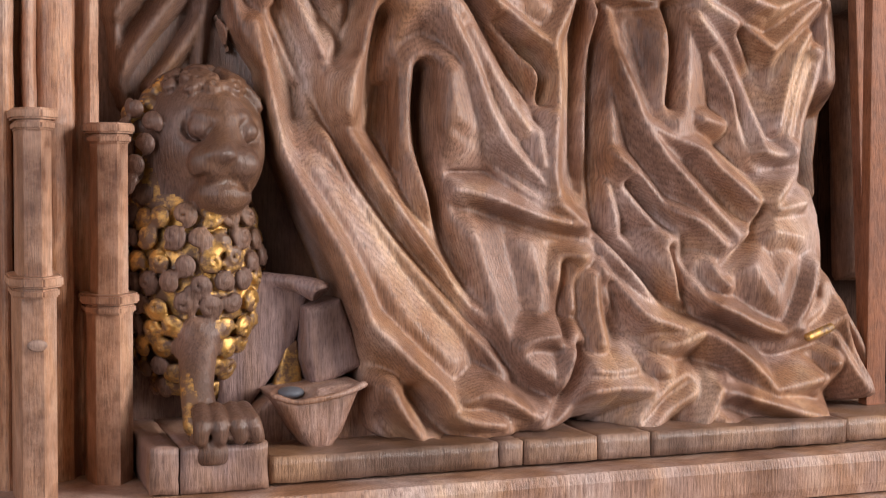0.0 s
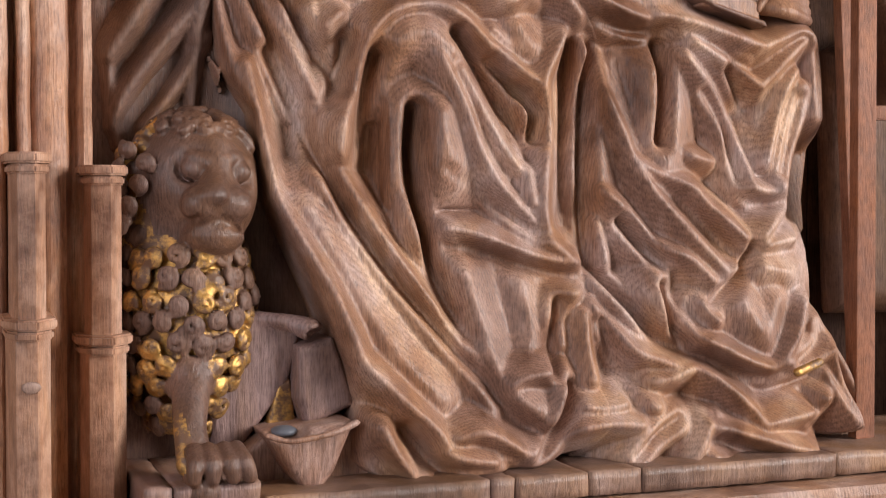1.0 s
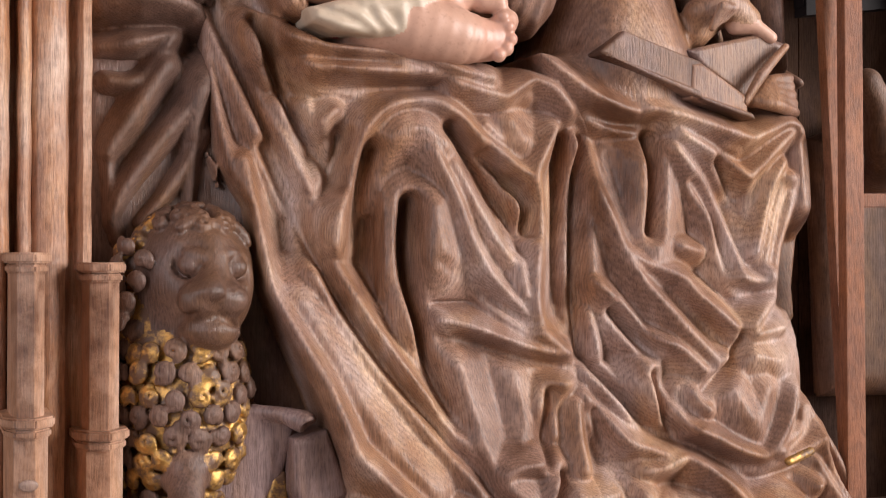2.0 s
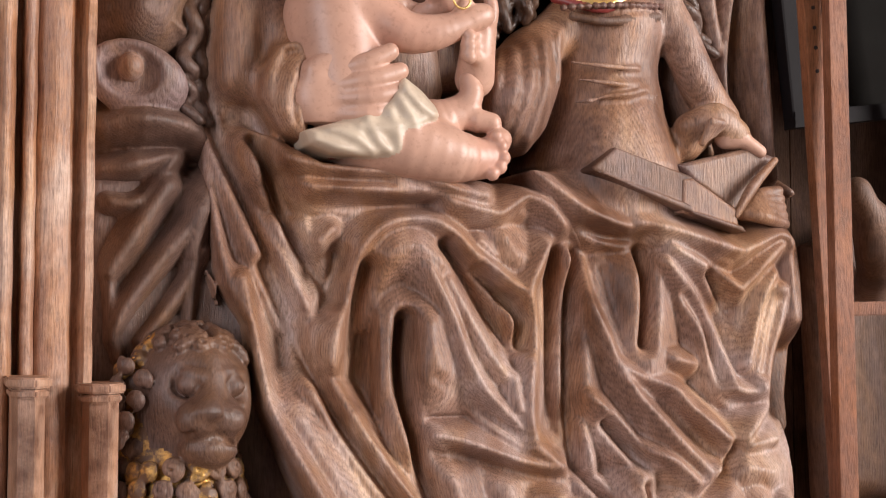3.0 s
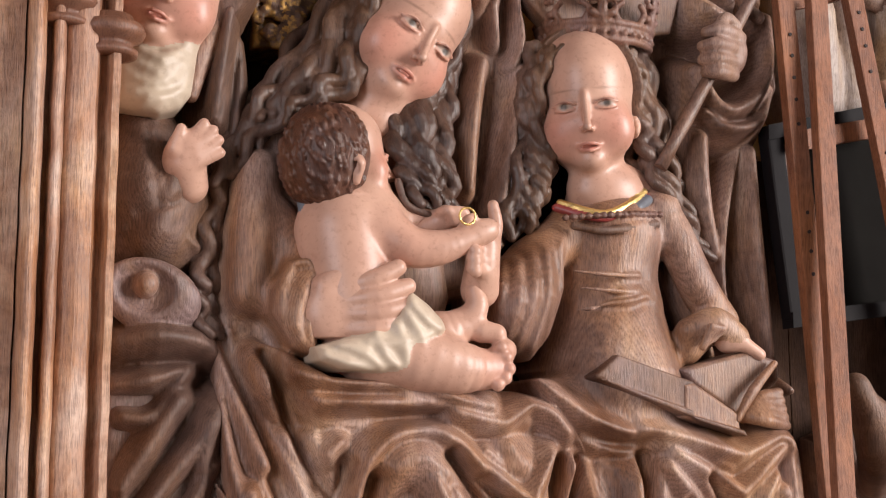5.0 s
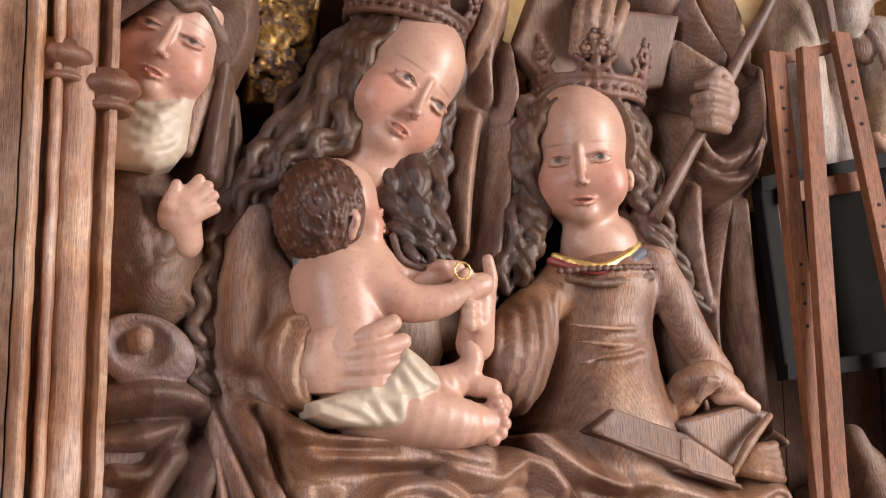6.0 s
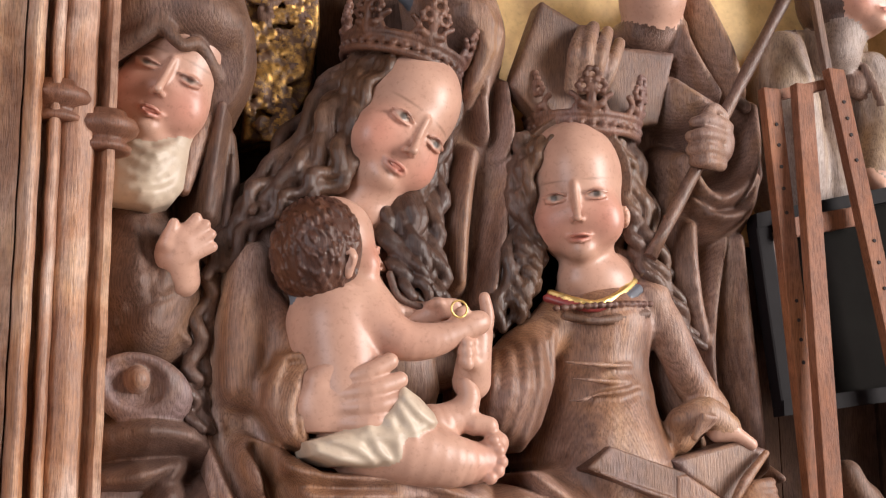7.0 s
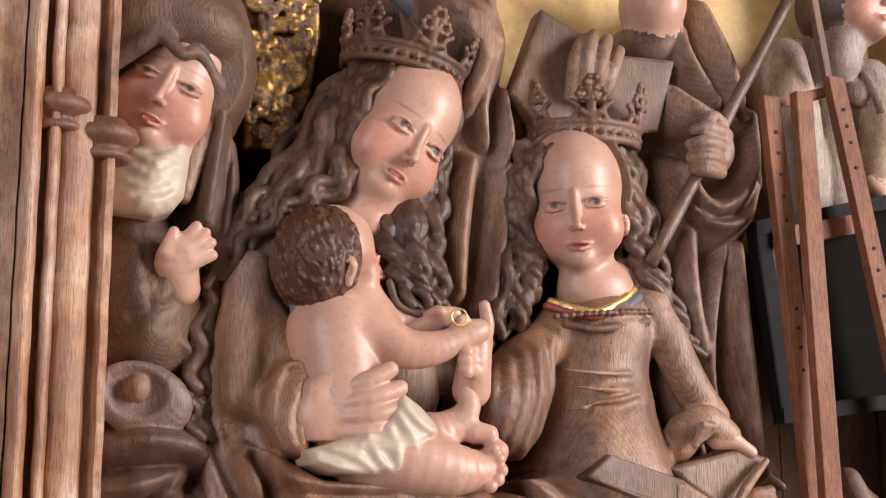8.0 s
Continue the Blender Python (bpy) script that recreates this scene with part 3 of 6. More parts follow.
tagged(part("floor", box((-3.2, -5.2, -0.1), (3.2, 1.0, 0)), STONE), "worn grey stone floor of the chapel", "floor", kind="structure")
tagged(part("ceiling", box((-3.2, -5.2, 4.6), (3.2, 1.0, 4.7)), PLASTER), "unseen pale plastered ceiling of the added chapel shell", "ceiling", kind="structure")
wall_with_window("wall_east", 2.95, 3.2, -5.2, 1.0, (-3.0, -1.6), (1.25, 3.65))
wall_with_window("wall_west", -3.2, -2.95, -5.2, 1.0, (-3.3, -1.9), (1.25, 3.65))
tagged(part("wall_north", box((-2.95, 0.75, 0), (2.95, 1.0, 4.6)), PLASTER), "added plain pale plaster wall behind the carved shrine", "wall", kind="structure")
tagged(part("wall_south", box((-2.95, -5.2, 0), (2.95, -4.95, 4.6)), PLASTER), "unseen plain pale plaster wall facing the carved shrine, added for bounce light", "wall", kind="structure")

# ---- the shrine: plinth, rails, back boards ----
tagged(part("altar_block", box((-0.75, -0.28, 0), (0.95, 0.45, 1.09), 0.01), STONE), "plain grey stone altar block under the shrine", "altar")
tagged(part("lower_rail", box((-0.62, -0.165, 1.09), (0.80, 0.30, 1.176), 0.008), OAK), "brown moulded wooden sill rail on the altar block", "rail")
tagged(part("upper_rail", box((-0.62, -0.150, 1.176), (0.80, 0.30, 1.2185), 0.011), OAK), "pale brown worn wooden rail along the shrine's foot", "rail")
base = holder("relief_base", (0, -0.05, 1.2), "thin cracked wooden base board under the carved drapery", "base board")
for x0, x1, y0 in ((-0.268, -0.0635, -0.121), (-0.0627, -0.0394, -0.1198), (-0.0387, 0.0320, -0.1205), (0.0327, 0.0866, -0.1198), (0.0873, 0.3004, -0.121), (0.3011, 0.68, -0.1165)):
    part("board", rough_box((x0, y0, 1.2205), (x1, 0.06, 1.243), origin=(0, -0.05, 1.2)), BASE_WOOD, base)
for x0, x1 in ((-0.365, -0.3416), (-0.3409, -0.2695)):
    part("corner_block", rough_box((x0, -0.128, 1.2195), (x1, 0.06, 1.258), origin=(0, -0.05, 1.2)), OAK_GREY, base, "greyer split block under the lion's paw")
back = holder("back_panel", (0, 0.2, 1.2), "brown vertical boards closing the shrine's back, darkened for the recess's shade", "panel", kind="structure")
for i in range(9):
    part("plank", box((-0.60 + i * 0.155, 0.185 + 0.003 * (i % 2), 1.2), (-0.448 + i * 0.155, 0.215, 2.45), 0.002, (0, 0.2, 1.2)), SHADED_BOARD, back)
tagged(part("gold_ground", box((0.02, 0.155, 2.02), (0.75, 0.18, 2.45), 0.002), GOLD_WALL), "gilded flat ground behind the standing saints", "panel", kind="structure")
# unseen side and top boards, added to keep light out of the recess
tagged(part("side_occluder", box((0.80, -0.12, 1.2), (0.84, 0.22, 2.5), 0.004), OAK_DARK), "unseen dark wooden side board, added to shade the shrine's inside", "panel", kind="structure")
tagged(part("top_occluder", box((-0.62, -0.10, 2.46), (0.84, 0.22, 2.5), 0.004), OAK_DARK), "unseen dark wooden top board, added to shade the shrine's inside", "panel", kind="structure")

ground = Carving((-0.40, 0.0, 1.24), (-0.12, 0.2, 1.72), 0.004)
ground.slab([(-0.39, 0, 1.242), (-0.13, 0, 1.242), (-0.13, 0, 1.40), (-0.20, 0, 1.60), (-0.22, 0, 1.71), (-0.39, 0, 1.71)], (0.0, 0.05), 0.19, LION_WOOD, r=0.01, folds=[([(-0.21, .03, 1.36), (-0.235, .035, 1.46), (-0.245, .05, 1.62)], [.02, .02, .02])], slope=0.5)
carved("relief_ground", [ground], "dark brown plain wooden ground behind the carved lion", "panel")

# ---- pilaster ----
pil = holder("pilaster", (-0.45, 0, 1.2), "brown moulded wooden pilaster with turned rings beside the figures", "pilaster")
O = (-0.45, 0, 1.2)
prof = [(-0.62, 0.18), (-0.62, -0.045), (-0.4791, -0.045), (-0.4781, -0.032)] + arc(-0.4689, -0.046, 0.0082, 0.022, 180, 350, 12)
prof += [(-0.4587, -0.032), (-0.4553, -0.030), (-0.4538, -0.047)] + arc(-0.4490, -0.048, 0.0049, 0.006, 180, 355, 8) + [(-0.4421, -0.040)]
prof += [(-0.4421 + 0.0277 * u, -0.041 - 0.006 * math.sin(math.pi * u)) for u in np.linspace(0.05, 1, 9)]
prof += [(-0.4129 + 0.0120 * u, -0.036 + 0.010 * math.sin(math.pi * u) ** 0.8) for u in np.linspace(0, 1, 11)]
prof += [(-0.3999, -0.040), (-0.3934, -0.040), (-0.3924, -0.036), (-0.3924, 0.18)]
part("shaft", moulding(prof, 1.2, 2.46, O, 60, wave=0.0004, smooth=False), PILASTER, pil)
ringp = [(0.020, -0.020), (0.026, -0.019), (0.027, -0.014), (0.021, -0.010), (0.023, -0.006), (0.031, -0.002), (0.034, 0.004), (0.031, 0.011), (0.023, 0.014), (0.021, 0.020), (0.014, 0.022)]
part("ring", lathe([(r * 0.95, z * 1.0) for r, z in ringp], (-0.401 + 0.45, -0.022, 2.034 - 1.2)), PILASTER_DARK, pil, "turned brown ring moulding")
part("ring", lathe(ringp, (-0.4475 + 0.45, -0.030, 2.055 - 1.2)), PILASTER_DARK, pil, "turned brown ring moulding")


def pinnacle(x0, x1, y, levels, label):
    """A small stepped buttress; levels: (z0, z1, how much wider it is)."""
    mid = ((x0 + x1) / 2, y, 1.2)
    ob = holder("pinnacle", mid, label, "buttress", "small buttresses of the pilaster")
    w = (x1 - x0) / 2
    for z0, z1, grow in levels:
        a = w + grow
        p = [(-a, 0.05), (-a, -0.004), (-a * 0.72, -0.020 - grow), (a * 0.28, -0.026 - grow), (a, -0.008), (a, 0.05)]
        part("shaft", moulding(p, z0 - 1.2, z1 - 1.2, (0, 0, 0), 12, False), PILASTER, ob)
        for zc, g, h in ((z1 - 1.2, 0.005, 0.006), (z1 - 1.209, 0.0025, 0.005)):
            q = [(-a - g, 0.05), (-a - g, -0.006 - g), (-a * 0.72, -0.022 - grow - g), (a * 0.28, -0.028 - grow - g), (a + g, -0.008 - g), (a + g, 0.05)]
            bm = moulding(q, zc - h, zc + h * 0.4, (0, 0, 0), 1, False)
            bmesh.ops.bevel(bm, geom=bm.edges[:], offset=0.0016, segments=2, affect="EDGES")
            part("cap", bm, PILASTER, ob, "moulded cap")
    return ob


pinnacle(-0.401, -0.371, -0.045, ((1.2, 1.373, 0.0035), (1.373, 1.513, 0.0)), "small brown wooden buttress in front of the lion")
pinnacle(-0.462, -0.437, -0.108, ((1.2, 1.393, 0.003), (1.393, 1.521, 0.0)), "slender brown wooden buttress at the pilaster's foot")

knot = bmesh.new()
bmesh.ops.create_uvsphere(knot, u_segments=16, v_segments=8, radius=1)
for v in knot.verts:
    v.co = Vector((v.co.x * .0075, v.co.y * .0016, v.co.z * .0048)) + Vector((-0.450, -0.138, 1.344)) - Vector(O)
for f in knot.faces:
    f.smooth = True
part("knot", knot, BASE_WOOD, pil, "dark knot in the wood")

# ---- lion ----
lion = Carving((-0.40, -0.16, 1.24), (-0.20, 0.12, 1.60), 0.0020)
M = OAK_DARK
LG = LION_WOOD
lion.ball((-0.301, 0.000, 1.511), (0.052, 0.054, 0.052), LG, 0.01)
lion.ball((-0.294, -0.022, 1.486), (0.041, 0.040, 0.044), LG, 0.025)
lion.ball((-0.317, -0.008, 1.493), (0.030, 0.030, 0.042), LG, 0.02)
lion.tube([(-0.291, -0.045, 1.531), (-0.293, -0.058, 1.509), (-0.297, -0.072, 1.492)], [0.010, 0.009, 0.012], LG, 0.012)
lion.ball((-0.299, -0.078, 1.490), (0.013, 0.008, 0.007), LG, 0.004)
for p in ((-0.309, -0.050, 1.513), (-0.271, -0.044, 1.511)):
    lion.ball(p, (0.015, 0.008, 0.012), LG, 0.012, cut=True)
    lion.ball(p, (0.012, 0.009, 0.010), LG, 0.003)
lion.tube([(-0.319, -0.036, 1.513), (-0.312, -0.050, 1.523), (-0.300, -0.056, 1.520)], 0.0045, LG, 0.005)
lion.tube([(-0.285, -0.054, 1.520), (-0.273, -0.046, 1.524), (-0.260, -0.030, 1.518)], 0.0045, LG, 0.005)
for p in ((-0.306, -0.066, 1.483), (-0.281, -0.062, 1.483)):
    lion.ball(p, (0.0185, 0.016, 0.0165), LG, 0.005)
lion.ball((-0.293, -0.054, 1.457), (0.026, 0.022, 0.017), LG, 0.007)
lion.tube([(-0.319, -0.060, 1.470), (-0.310, -0.080, 1.472), (-0.298, -0.086, 1.474), (-0.285, -0.078, 1.468), (-0.270, -0.056, 1.458)], 0.0026, LG, 0.003, cut=True)
lion.ball((-0.352, -0.005, 1.516), (0.014, 0.012, 0.016), LG, 0.006)
lion.ball((-0.256, -0.010, 1.518), (0.007, 0.012, 0.014), LG, 0.006)
lion.ball((-0.308, 0.000, 1.388), (0.058, 0.062, 0.088), GOLD_WORN, 0.02)
lion.ball((-0.341, 0.010, 1.463), (0.026, 0.040, 0.060), GOLD_WORN, 0.015)
rng = random.Random(4)


def curl(spot, nrm, side, r, mat, thick=0.0036):
    """One snail curl on the mane or the brow."""
    ph = rng.uniform(0, 6)
    lift = np.cross(nrm, side)
    lion.tube([spot + (side * math.cos(ph + a) + lift * math.sin(ph + a)) * r * (1 - a / 12.5) + nrm * (0.0005 + 0.0004 * a) for a in np.linspace(0, 10, 18)], [thick, thick * 0.7], mat, 0.0012, smooth=1)


for row in range(11):
    for i in range(10):
        ang = radians(-100 + 200 * (i + 0.5 * (row % 2)) / 9.5)
        zc = 1.290 + 0.0185 * row
        wz = math.sqrt(max(0.05, 1 - ((zc - 1.388) / 0.112) ** 2))
        if zc > 1.452 and abs(ang + 0.15) < 0.75:
            continue
        nrm = np.array((math.sin(ang), -math.cos(ang), (zc - 1.388) * 4))
        nrm /= np.linalg.norm(nrm)
        side = np.array((math.cos(ang), math.sin(ang), 0))
        spot = np.array((-0.3095 + 0.060 * wz * math.sin(ang) + rng.uniform(-.002, .002), -0.064 * wz * math.cos(ang), zc + rng.uniform(-.003, .003)))
        curl(spot, nrm, side, 0.0092 * rng.uniform(0.85, 1.1), M if rng.random() < 0.6 else GOLD_WORN)
for i in range(150):
    a, b = rng.uniform(0.05, 3.1), rng.uniform(-1.0, 0.4)
    nrm = np.array((math.cos(a) * math.cos(b), math.sin(b), math.sin(a) * math.cos(b)))
    if nrm[1] < -0.35 and nrm[2] < 0.62 or nrm[0] > 0.85:
        continue
    spot = np.array((-0.301, 0.000, 1.511)) + nrm * (.052, .054, .052)
    lion.ball(spot + nrm * 0.002, 0.0068 * rng.uniform(.8, 1.15), GOLD_WORN if nrm[0] < -0.6 and rng.random() < .5 else LG, 0.0015)
    lion.ball(spot + nrm * 0.0075, 0.0024, LG, 0.002, cut=True)
for i in range(14):
    z = 1.452 + 0.006 * i
    spot = np.array((-0.358 + .010 * math.sin(i * 2.4), -.012 - .012 * (i % 3), z))
    curl(spot, np.array((-0.6, -0.8, 0)), np.array((0.8, -0.6, 0)), 0.0075, LG if i % 3 else GOLD_WORN)
lion.tube([(-0.313, -0.055, 1.335), (-0.320, -0.085, 1.296), (-0.315, -0.100, 1.266), (-0.315, -0.115, 1.250)], [0.017, 0.0135, 0.014, 0.018], LG, 0.01)
lion.tube([(-0.320, -0.060, 1.331), (-0.326, -0.090, 1.297), (-0.327, -0.105, 1.270)], 0.008, GOLD_WORN, 0.004)
for dx in (-22, 2, 27, 48):
    lion.tube([((-0.311, -0.108, 1.262)[0] + dx * 0.0005, -0.112, 1.283), ((-0.311, -0.108, 1.262)[0] + dx * 0.00058, -0.128, 1.274), ((-0.311, -0.108, 1.262)[0] + dx * 0.00066, -0.130, 1.263)], [0.007, 0.0075, 0.006], LG, 0.003)
carved("lion_statue", [lion], "dark carved wooden lion with gilded curly mane on the base", "statue")

# ---- scroll ----
scroll = holder("scroll", (-0.22, -0.03, 1.243), "curled brown wooden banderole with gilding beside the lion", "scroll")
LO, HI = (-0.30, -0.15, 1.235), (-0.10, 0.10, 1.42)
band = Carving(LO, HI, 0.0022)
band.slab([(-0.296, -0.050, 1.329), (-0.259, -0.040, 1.388), (-0.209, -0.050, 1.376), (-0.224, -0.050, 1.321), (-0.269, -0.050, 1.264), (-0.289, -0.050, 1.263)], -0.035, 0.03, OAK_GREY, r=0.006)
band.tube([(-0.249, -0.030, 1.384), (-0.227, -0.042, 1.380), (-0.208, -0.052, 1.373)], [0.004, 0.007, 0.011], OAK_GREY, 0.008)
band.ball((-0.203, -0.062, 1.367), (0.012, 0.016, 0.008), OAK_GREY, 0.003, cut=True)
carved_part("upper_band", band, scroll, "grey brown band with a rolled end")
band = Carving(LO, HI, 0.0022)
band.slab([(-0.219, -0.060, 1.359), (-0.186, -0.060, 1.366), (-0.165, -0.060, 1.305), (-0.211, -0.060, 1.285), (-0.221, -0.060, 1.312)], -0.054, 0.04, OAK_GREY, r=0.008)
carved_part("middle_band", band, scroll)
band = Carving(LO, HI, 0.0022)
band.slab([(-0.256, -0.080, 1.288), (-0.176, -0.080, 1.296), (-0.194, -0.080, 1.253), (-0.210, -0.080, 1.232), (-0.220, -0.080, 1.234), (-0.236, -0.080, 1.253)], -0.088, 0.0, OAK, r=0.010)
band.tube([(-0.257, -0.095, 1.289), (-0.237, -0.100, 1.284), (-0.202, -0.098, 1.288), (-0.175, -0.085, 1.294)], 0.0030, OAK, 0.005)
band.ball((-0.236, -0.078, 1.290), (0.018, 0.022, 0.010), OAK, 0.004, cut=True)
carved_part("folded_band", band, scroll, "brown band folded to a pointed loop")
band = Carving(LO, HI, 0.0022)
band.slab([(-0.234, -0.030, 1.322), (-0.221, -0.030, 1.329), (-0.216, -0.030, 1.283), (-0.244, -0.030, 1.284)], -0.036, 0.03, GOLD_WORN, r=0.004)
carved_part("gilded_back", band, scroll, "worn gilded back of the band")
band = Carving(LO, HI, 0.0022)
band.ball((-0.234, -0.060, 1.286), (0.012, 0.014, 0.005), BLUE, 0.004)
carved_part("blue_lining", band, scroll, "faded blue inner side")
band = Carving(LO, HI, 0.0022)
band.slab([(-0.161, -0.030, 1.327), (-0.145, -0.030, 1.308), (-0.155, -0.030, 1.293), (-0.163, -0.030, 1.296)], -0.045, 0.03, GOLD_WORN, r=0.003)
carved_part("gilded_back", band, scroll, "worn gilded back of the band")
band = Carving(LO, HI, 0.0022)
band.slab([(-0.276, -0.060, 1.264), (-0.246, -0.060, 1.284), (-0.211, -0.060, 1.230), (-0.291, -0.060, 1.238)], -0.055, 0.05, OAK, r=0.006)
band.slab([(-0.211, -0.060, 1.230), (-0.170, -0.060, 1.285), (-0.138, -0.060, 1.269), (-0.117, -0.060, 1.226)], -0.058, 0.05, OAK, r=0.008)
carved_part("lower_band", band, scroll)

# ---- seated crowned woman: mantle, hair, crown ----
mary = Carving((-0.32, -0.13, 1.226), (0.145, 0.20, 2.06), 0.0023)
MARY_LOW = ([(-0.285, -0.020, 1.625), (-0.250, -0.031, 1.567), (-0.238, -0.046, 1.489), (-0.197, -0.063, 1.396), (-0.175, -0.074, 1.337), (-0.169, -0.083, 1.294), (-0.179, -0.090, 1.253), (-0.126, -0.094, 1.232), (-0.097, -0.093, 1.237), (-0.008, -0.091, 1.242), (0.068, -0.088, 1.252), (0.080, -0.072, 1.344), (0.078, -0.050, 1.466), (0.097, -0.020, 1.645), (0.123, 0.015, 1.630), (0.058, 0.015, 1.699), (0.020, 0.015, 1.710), (-0.183, 0.015, 1.719), (-0.228, 0.015, 1.751), (-0.283, 0.015, 1.780), (-0.282, 0.015, 1.699), (-0.271, 0.015, 1.582)])
MARY_HIGH = ([(-0.298, 0.040, 1.800), (-0.291, 0.040, 1.803), (-0.269, 0.040, 1.952), (-0.230, 0.040, 2.020), (-0.176, 0.040, 2.043), (-0.113, 0.040, 1.975), (-0.062, 0.040, 1.942), (-0.037, 0.040, 1.894), (-0.025, 0.040, 1.811), (-0.051, 0.040, 1.722), (-0.129, 0.040, 1.707), (-0.222, 0.040, 1.726), (-0.266, 0.040, 1.713)])
drapery = Drape(-0.36, 0.42, 1.225, 1.80, -0.055, 0.19)
crease, ridge, plane = drapery.crease, drapery.ridge, drapery.plane
# left fall of the mantle
ridge((-0.254, 1.608, 25), (-0.248, 1.568, 28), (-0.241, 1.523, 32), (-0.236, 1.491, 38), (-0.219, 1.457, 45), (-0.201, 1.426, 48), (-0.188, 1.401, 50), (-0.177, 1.372, 52), (-0.167, 1.346, 52), (-0.149, 1.328, 52), (-0.127, 1.306, 52), (-0.104, 1.285, 50), (-0.094, 1.270, 48))
ridge((-0.285, 1.711, 12), (-0.276, 1.656, 14), (-0.268, 1.624, 16), (-0.254, 1.577, 20), (-0.244, 1.533, 24))
crease((-0.232, 1.623, -9), (-0.213, 1.577, -5), (-0.195, 1.533, -3), (-0.181, 1.505, 0), (-0.165, 1.474, 3), (-0.144, 1.441, 6), (-0.124, 1.413, 8), (-0.099, 1.382, 11), (-0.072, 1.349, 14), (-0.050, 1.326, 16), (-0.031, 1.300, 22), (-0.007, 1.282, 40))
crease((-0.204, 1.577, -5), (-0.224, 1.626, -8), (-0.244, 1.675, -11), (-0.259, 1.714, -13), (-0.272, 1.748, -16), (-0.277, 1.777, -16))
plane((-0.206, 1.479, 30), (-0.178, 1.430, 32), (-0.150, 1.380, 34), (-0.122, 1.340, 36), (-0.092, 1.309, 36))
# arch of cloth over the knee, running down to the hem
crease((0.020, 1.600, 48), (-0.004, 1.610, 56), (-0.033, 1.634, 58), (-0.055, 1.656, 60), (-0.078, 1.669, 60), (-0.106, 1.668, 58), (-0.129, 1.656, 56), (-0.148, 1.633, 52), (-0.163, 1.598, 48), (-0.172, 1.561, 46), (-0.178, 1.530, 44))
crease((-0.183, 1.507, 46), (-0.164, 1.479, 46), (-0.141, 1.444, 48), (-0.122, 1.418, 50), (-0.097, 1.385, 50), (-0.083, 1.364, 48), (-0.074, 1.355, 46), (-0.059, 1.333, 46), (-0.044, 1.310, 46), (-0.038, 1.301, 44))
crease((-0.134, 1.621, 4), (-0.141, 1.590, 0), (-0.146, 1.553, 0), (-0.146, 1.521, 3), (-0.130, 1.475, 8), (-0.107, 1.434, 14), (-0.084, 1.398, 19), (-0.071, 1.366, 30))
crease((-0.100, 1.571, -11), (-0.103, 1.533, -16), (-0.101, 1.496, -16), (-0.094, 1.459, -13), (-0.087, 1.428, -8), (-0.073, 1.391, 0), (-0.062, 1.363, 19))
# knee and shin
plane((-0.135, 1.604, 34), (-0.117, 1.632, 52), (-0.093, 1.642, 58), (-0.070, 1.628, 56))
crease((-0.103, 1.572, 40), (-0.100, 1.541, 46), (-0.098, 1.500, 46), (-0.099, 1.465, 46), (-0.095, 1.445, 46), (-0.083, 1.415, 44), (-0.069, 1.379, 40), (-0.062, 1.360, 32))
plane((-0.082, 1.567, 54), (-0.077, 1.524, 52))
crease((-0.080, 1.623, 58), (-0.060, 1.578, 56), (-0.045, 1.537, 52), (-0.029, 1.506, 51), (-0.008, 1.478, 50), (0.016, 1.455, 48), (0.050, 1.429, 40))
crease((-0.059, 1.609, 52), (-0.040, 1.574, 50), (-0.021, 1.541, 46), (-0.004, 1.519, 44))
crease((-0.056, 1.644, 16), (-0.024, 1.603, 3), (0.003, 1.560, 0), (0.011, 1.529, 19))
crease((-0.022, 1.619, 14), (0.007, 1.594, -3), (0.023, 1.571, -8), (0.023, 1.546, 0))
crease((-0.077, 1.515, 44), (-0.049, 1.498, 30), (-0.019, 1.479, 22), (0.012, 1.456, 30))
crease((-0.077, 1.462, 40), (-0.048, 1.455, 46), (-0.015, 1.442, 47), (0.015, 1.431, 46), (0.050, 1.428, 40))
crease((-0.081, 1.452, 35), (-0.042, 1.439, 16), (-0.006, 1.428, 11), (0.027, 1.419, 14), (0.057, 1.413, 22))
plane((-0.062, 1.419, 38), (-0.048, 1.368, 36), (-0.034, 1.327, 36))
plane((-0.004, 1.413, 30), (0.003, 1.366, 30), (-0.005, 1.336, 32))
# upright folds between the two women
crease((0.014, 1.597, 48), (0.009, 1.560, 46), (0.006, 1.518, 44), (0.009, 1.486, 44))
crease((0.029, 1.598, 46), (0.026, 1.544, 46), (0.019, 1.481, 46), (0.022, 1.456, 44))
crease((0.066, 1.638, -5), (0.063, 1.581, -5), (0.058, 1.526, -5), (0.056, 1.481, -5), (0.059, 1.448, 3))
ridge((0.063, 1.591, 18), (0.058, 1.547, 20), (0.052, 1.503, 18))
crease((0.091, 1.639, -8), (0.082, 1.582, -8), (0.075, 1.509, -8), (0.075, 1.460, -5), (0.076, 1.432, -3))
plane((0.081, 1.612, 34), (0.080, 1.563, 36), (0.081, 1.509, 36))
crease((0.081, 1.632, 50), (0.092, 1.595, 48), (0.109, 1.558, 46), (0.122, 1.526, 44), (0.137, 1.501, 46), (0.159, 1.474, 48), (0.180, 1.450, 50), (0.213, 1.420, 44))
crease((0.032, 1.695, 54), (0.053, 1.687, 54), (0.070, 1.668, 50))
crease((0.084, 1.499, 40), (0.099, 1.487, 42), (0.120, 1.461, 44), (0.142, 1.436, 44), (0.170, 1.433, 44))
crease((0.109, 1.468, 8), (0.133, 1.442, 0), (0.149, 1.426, 14))
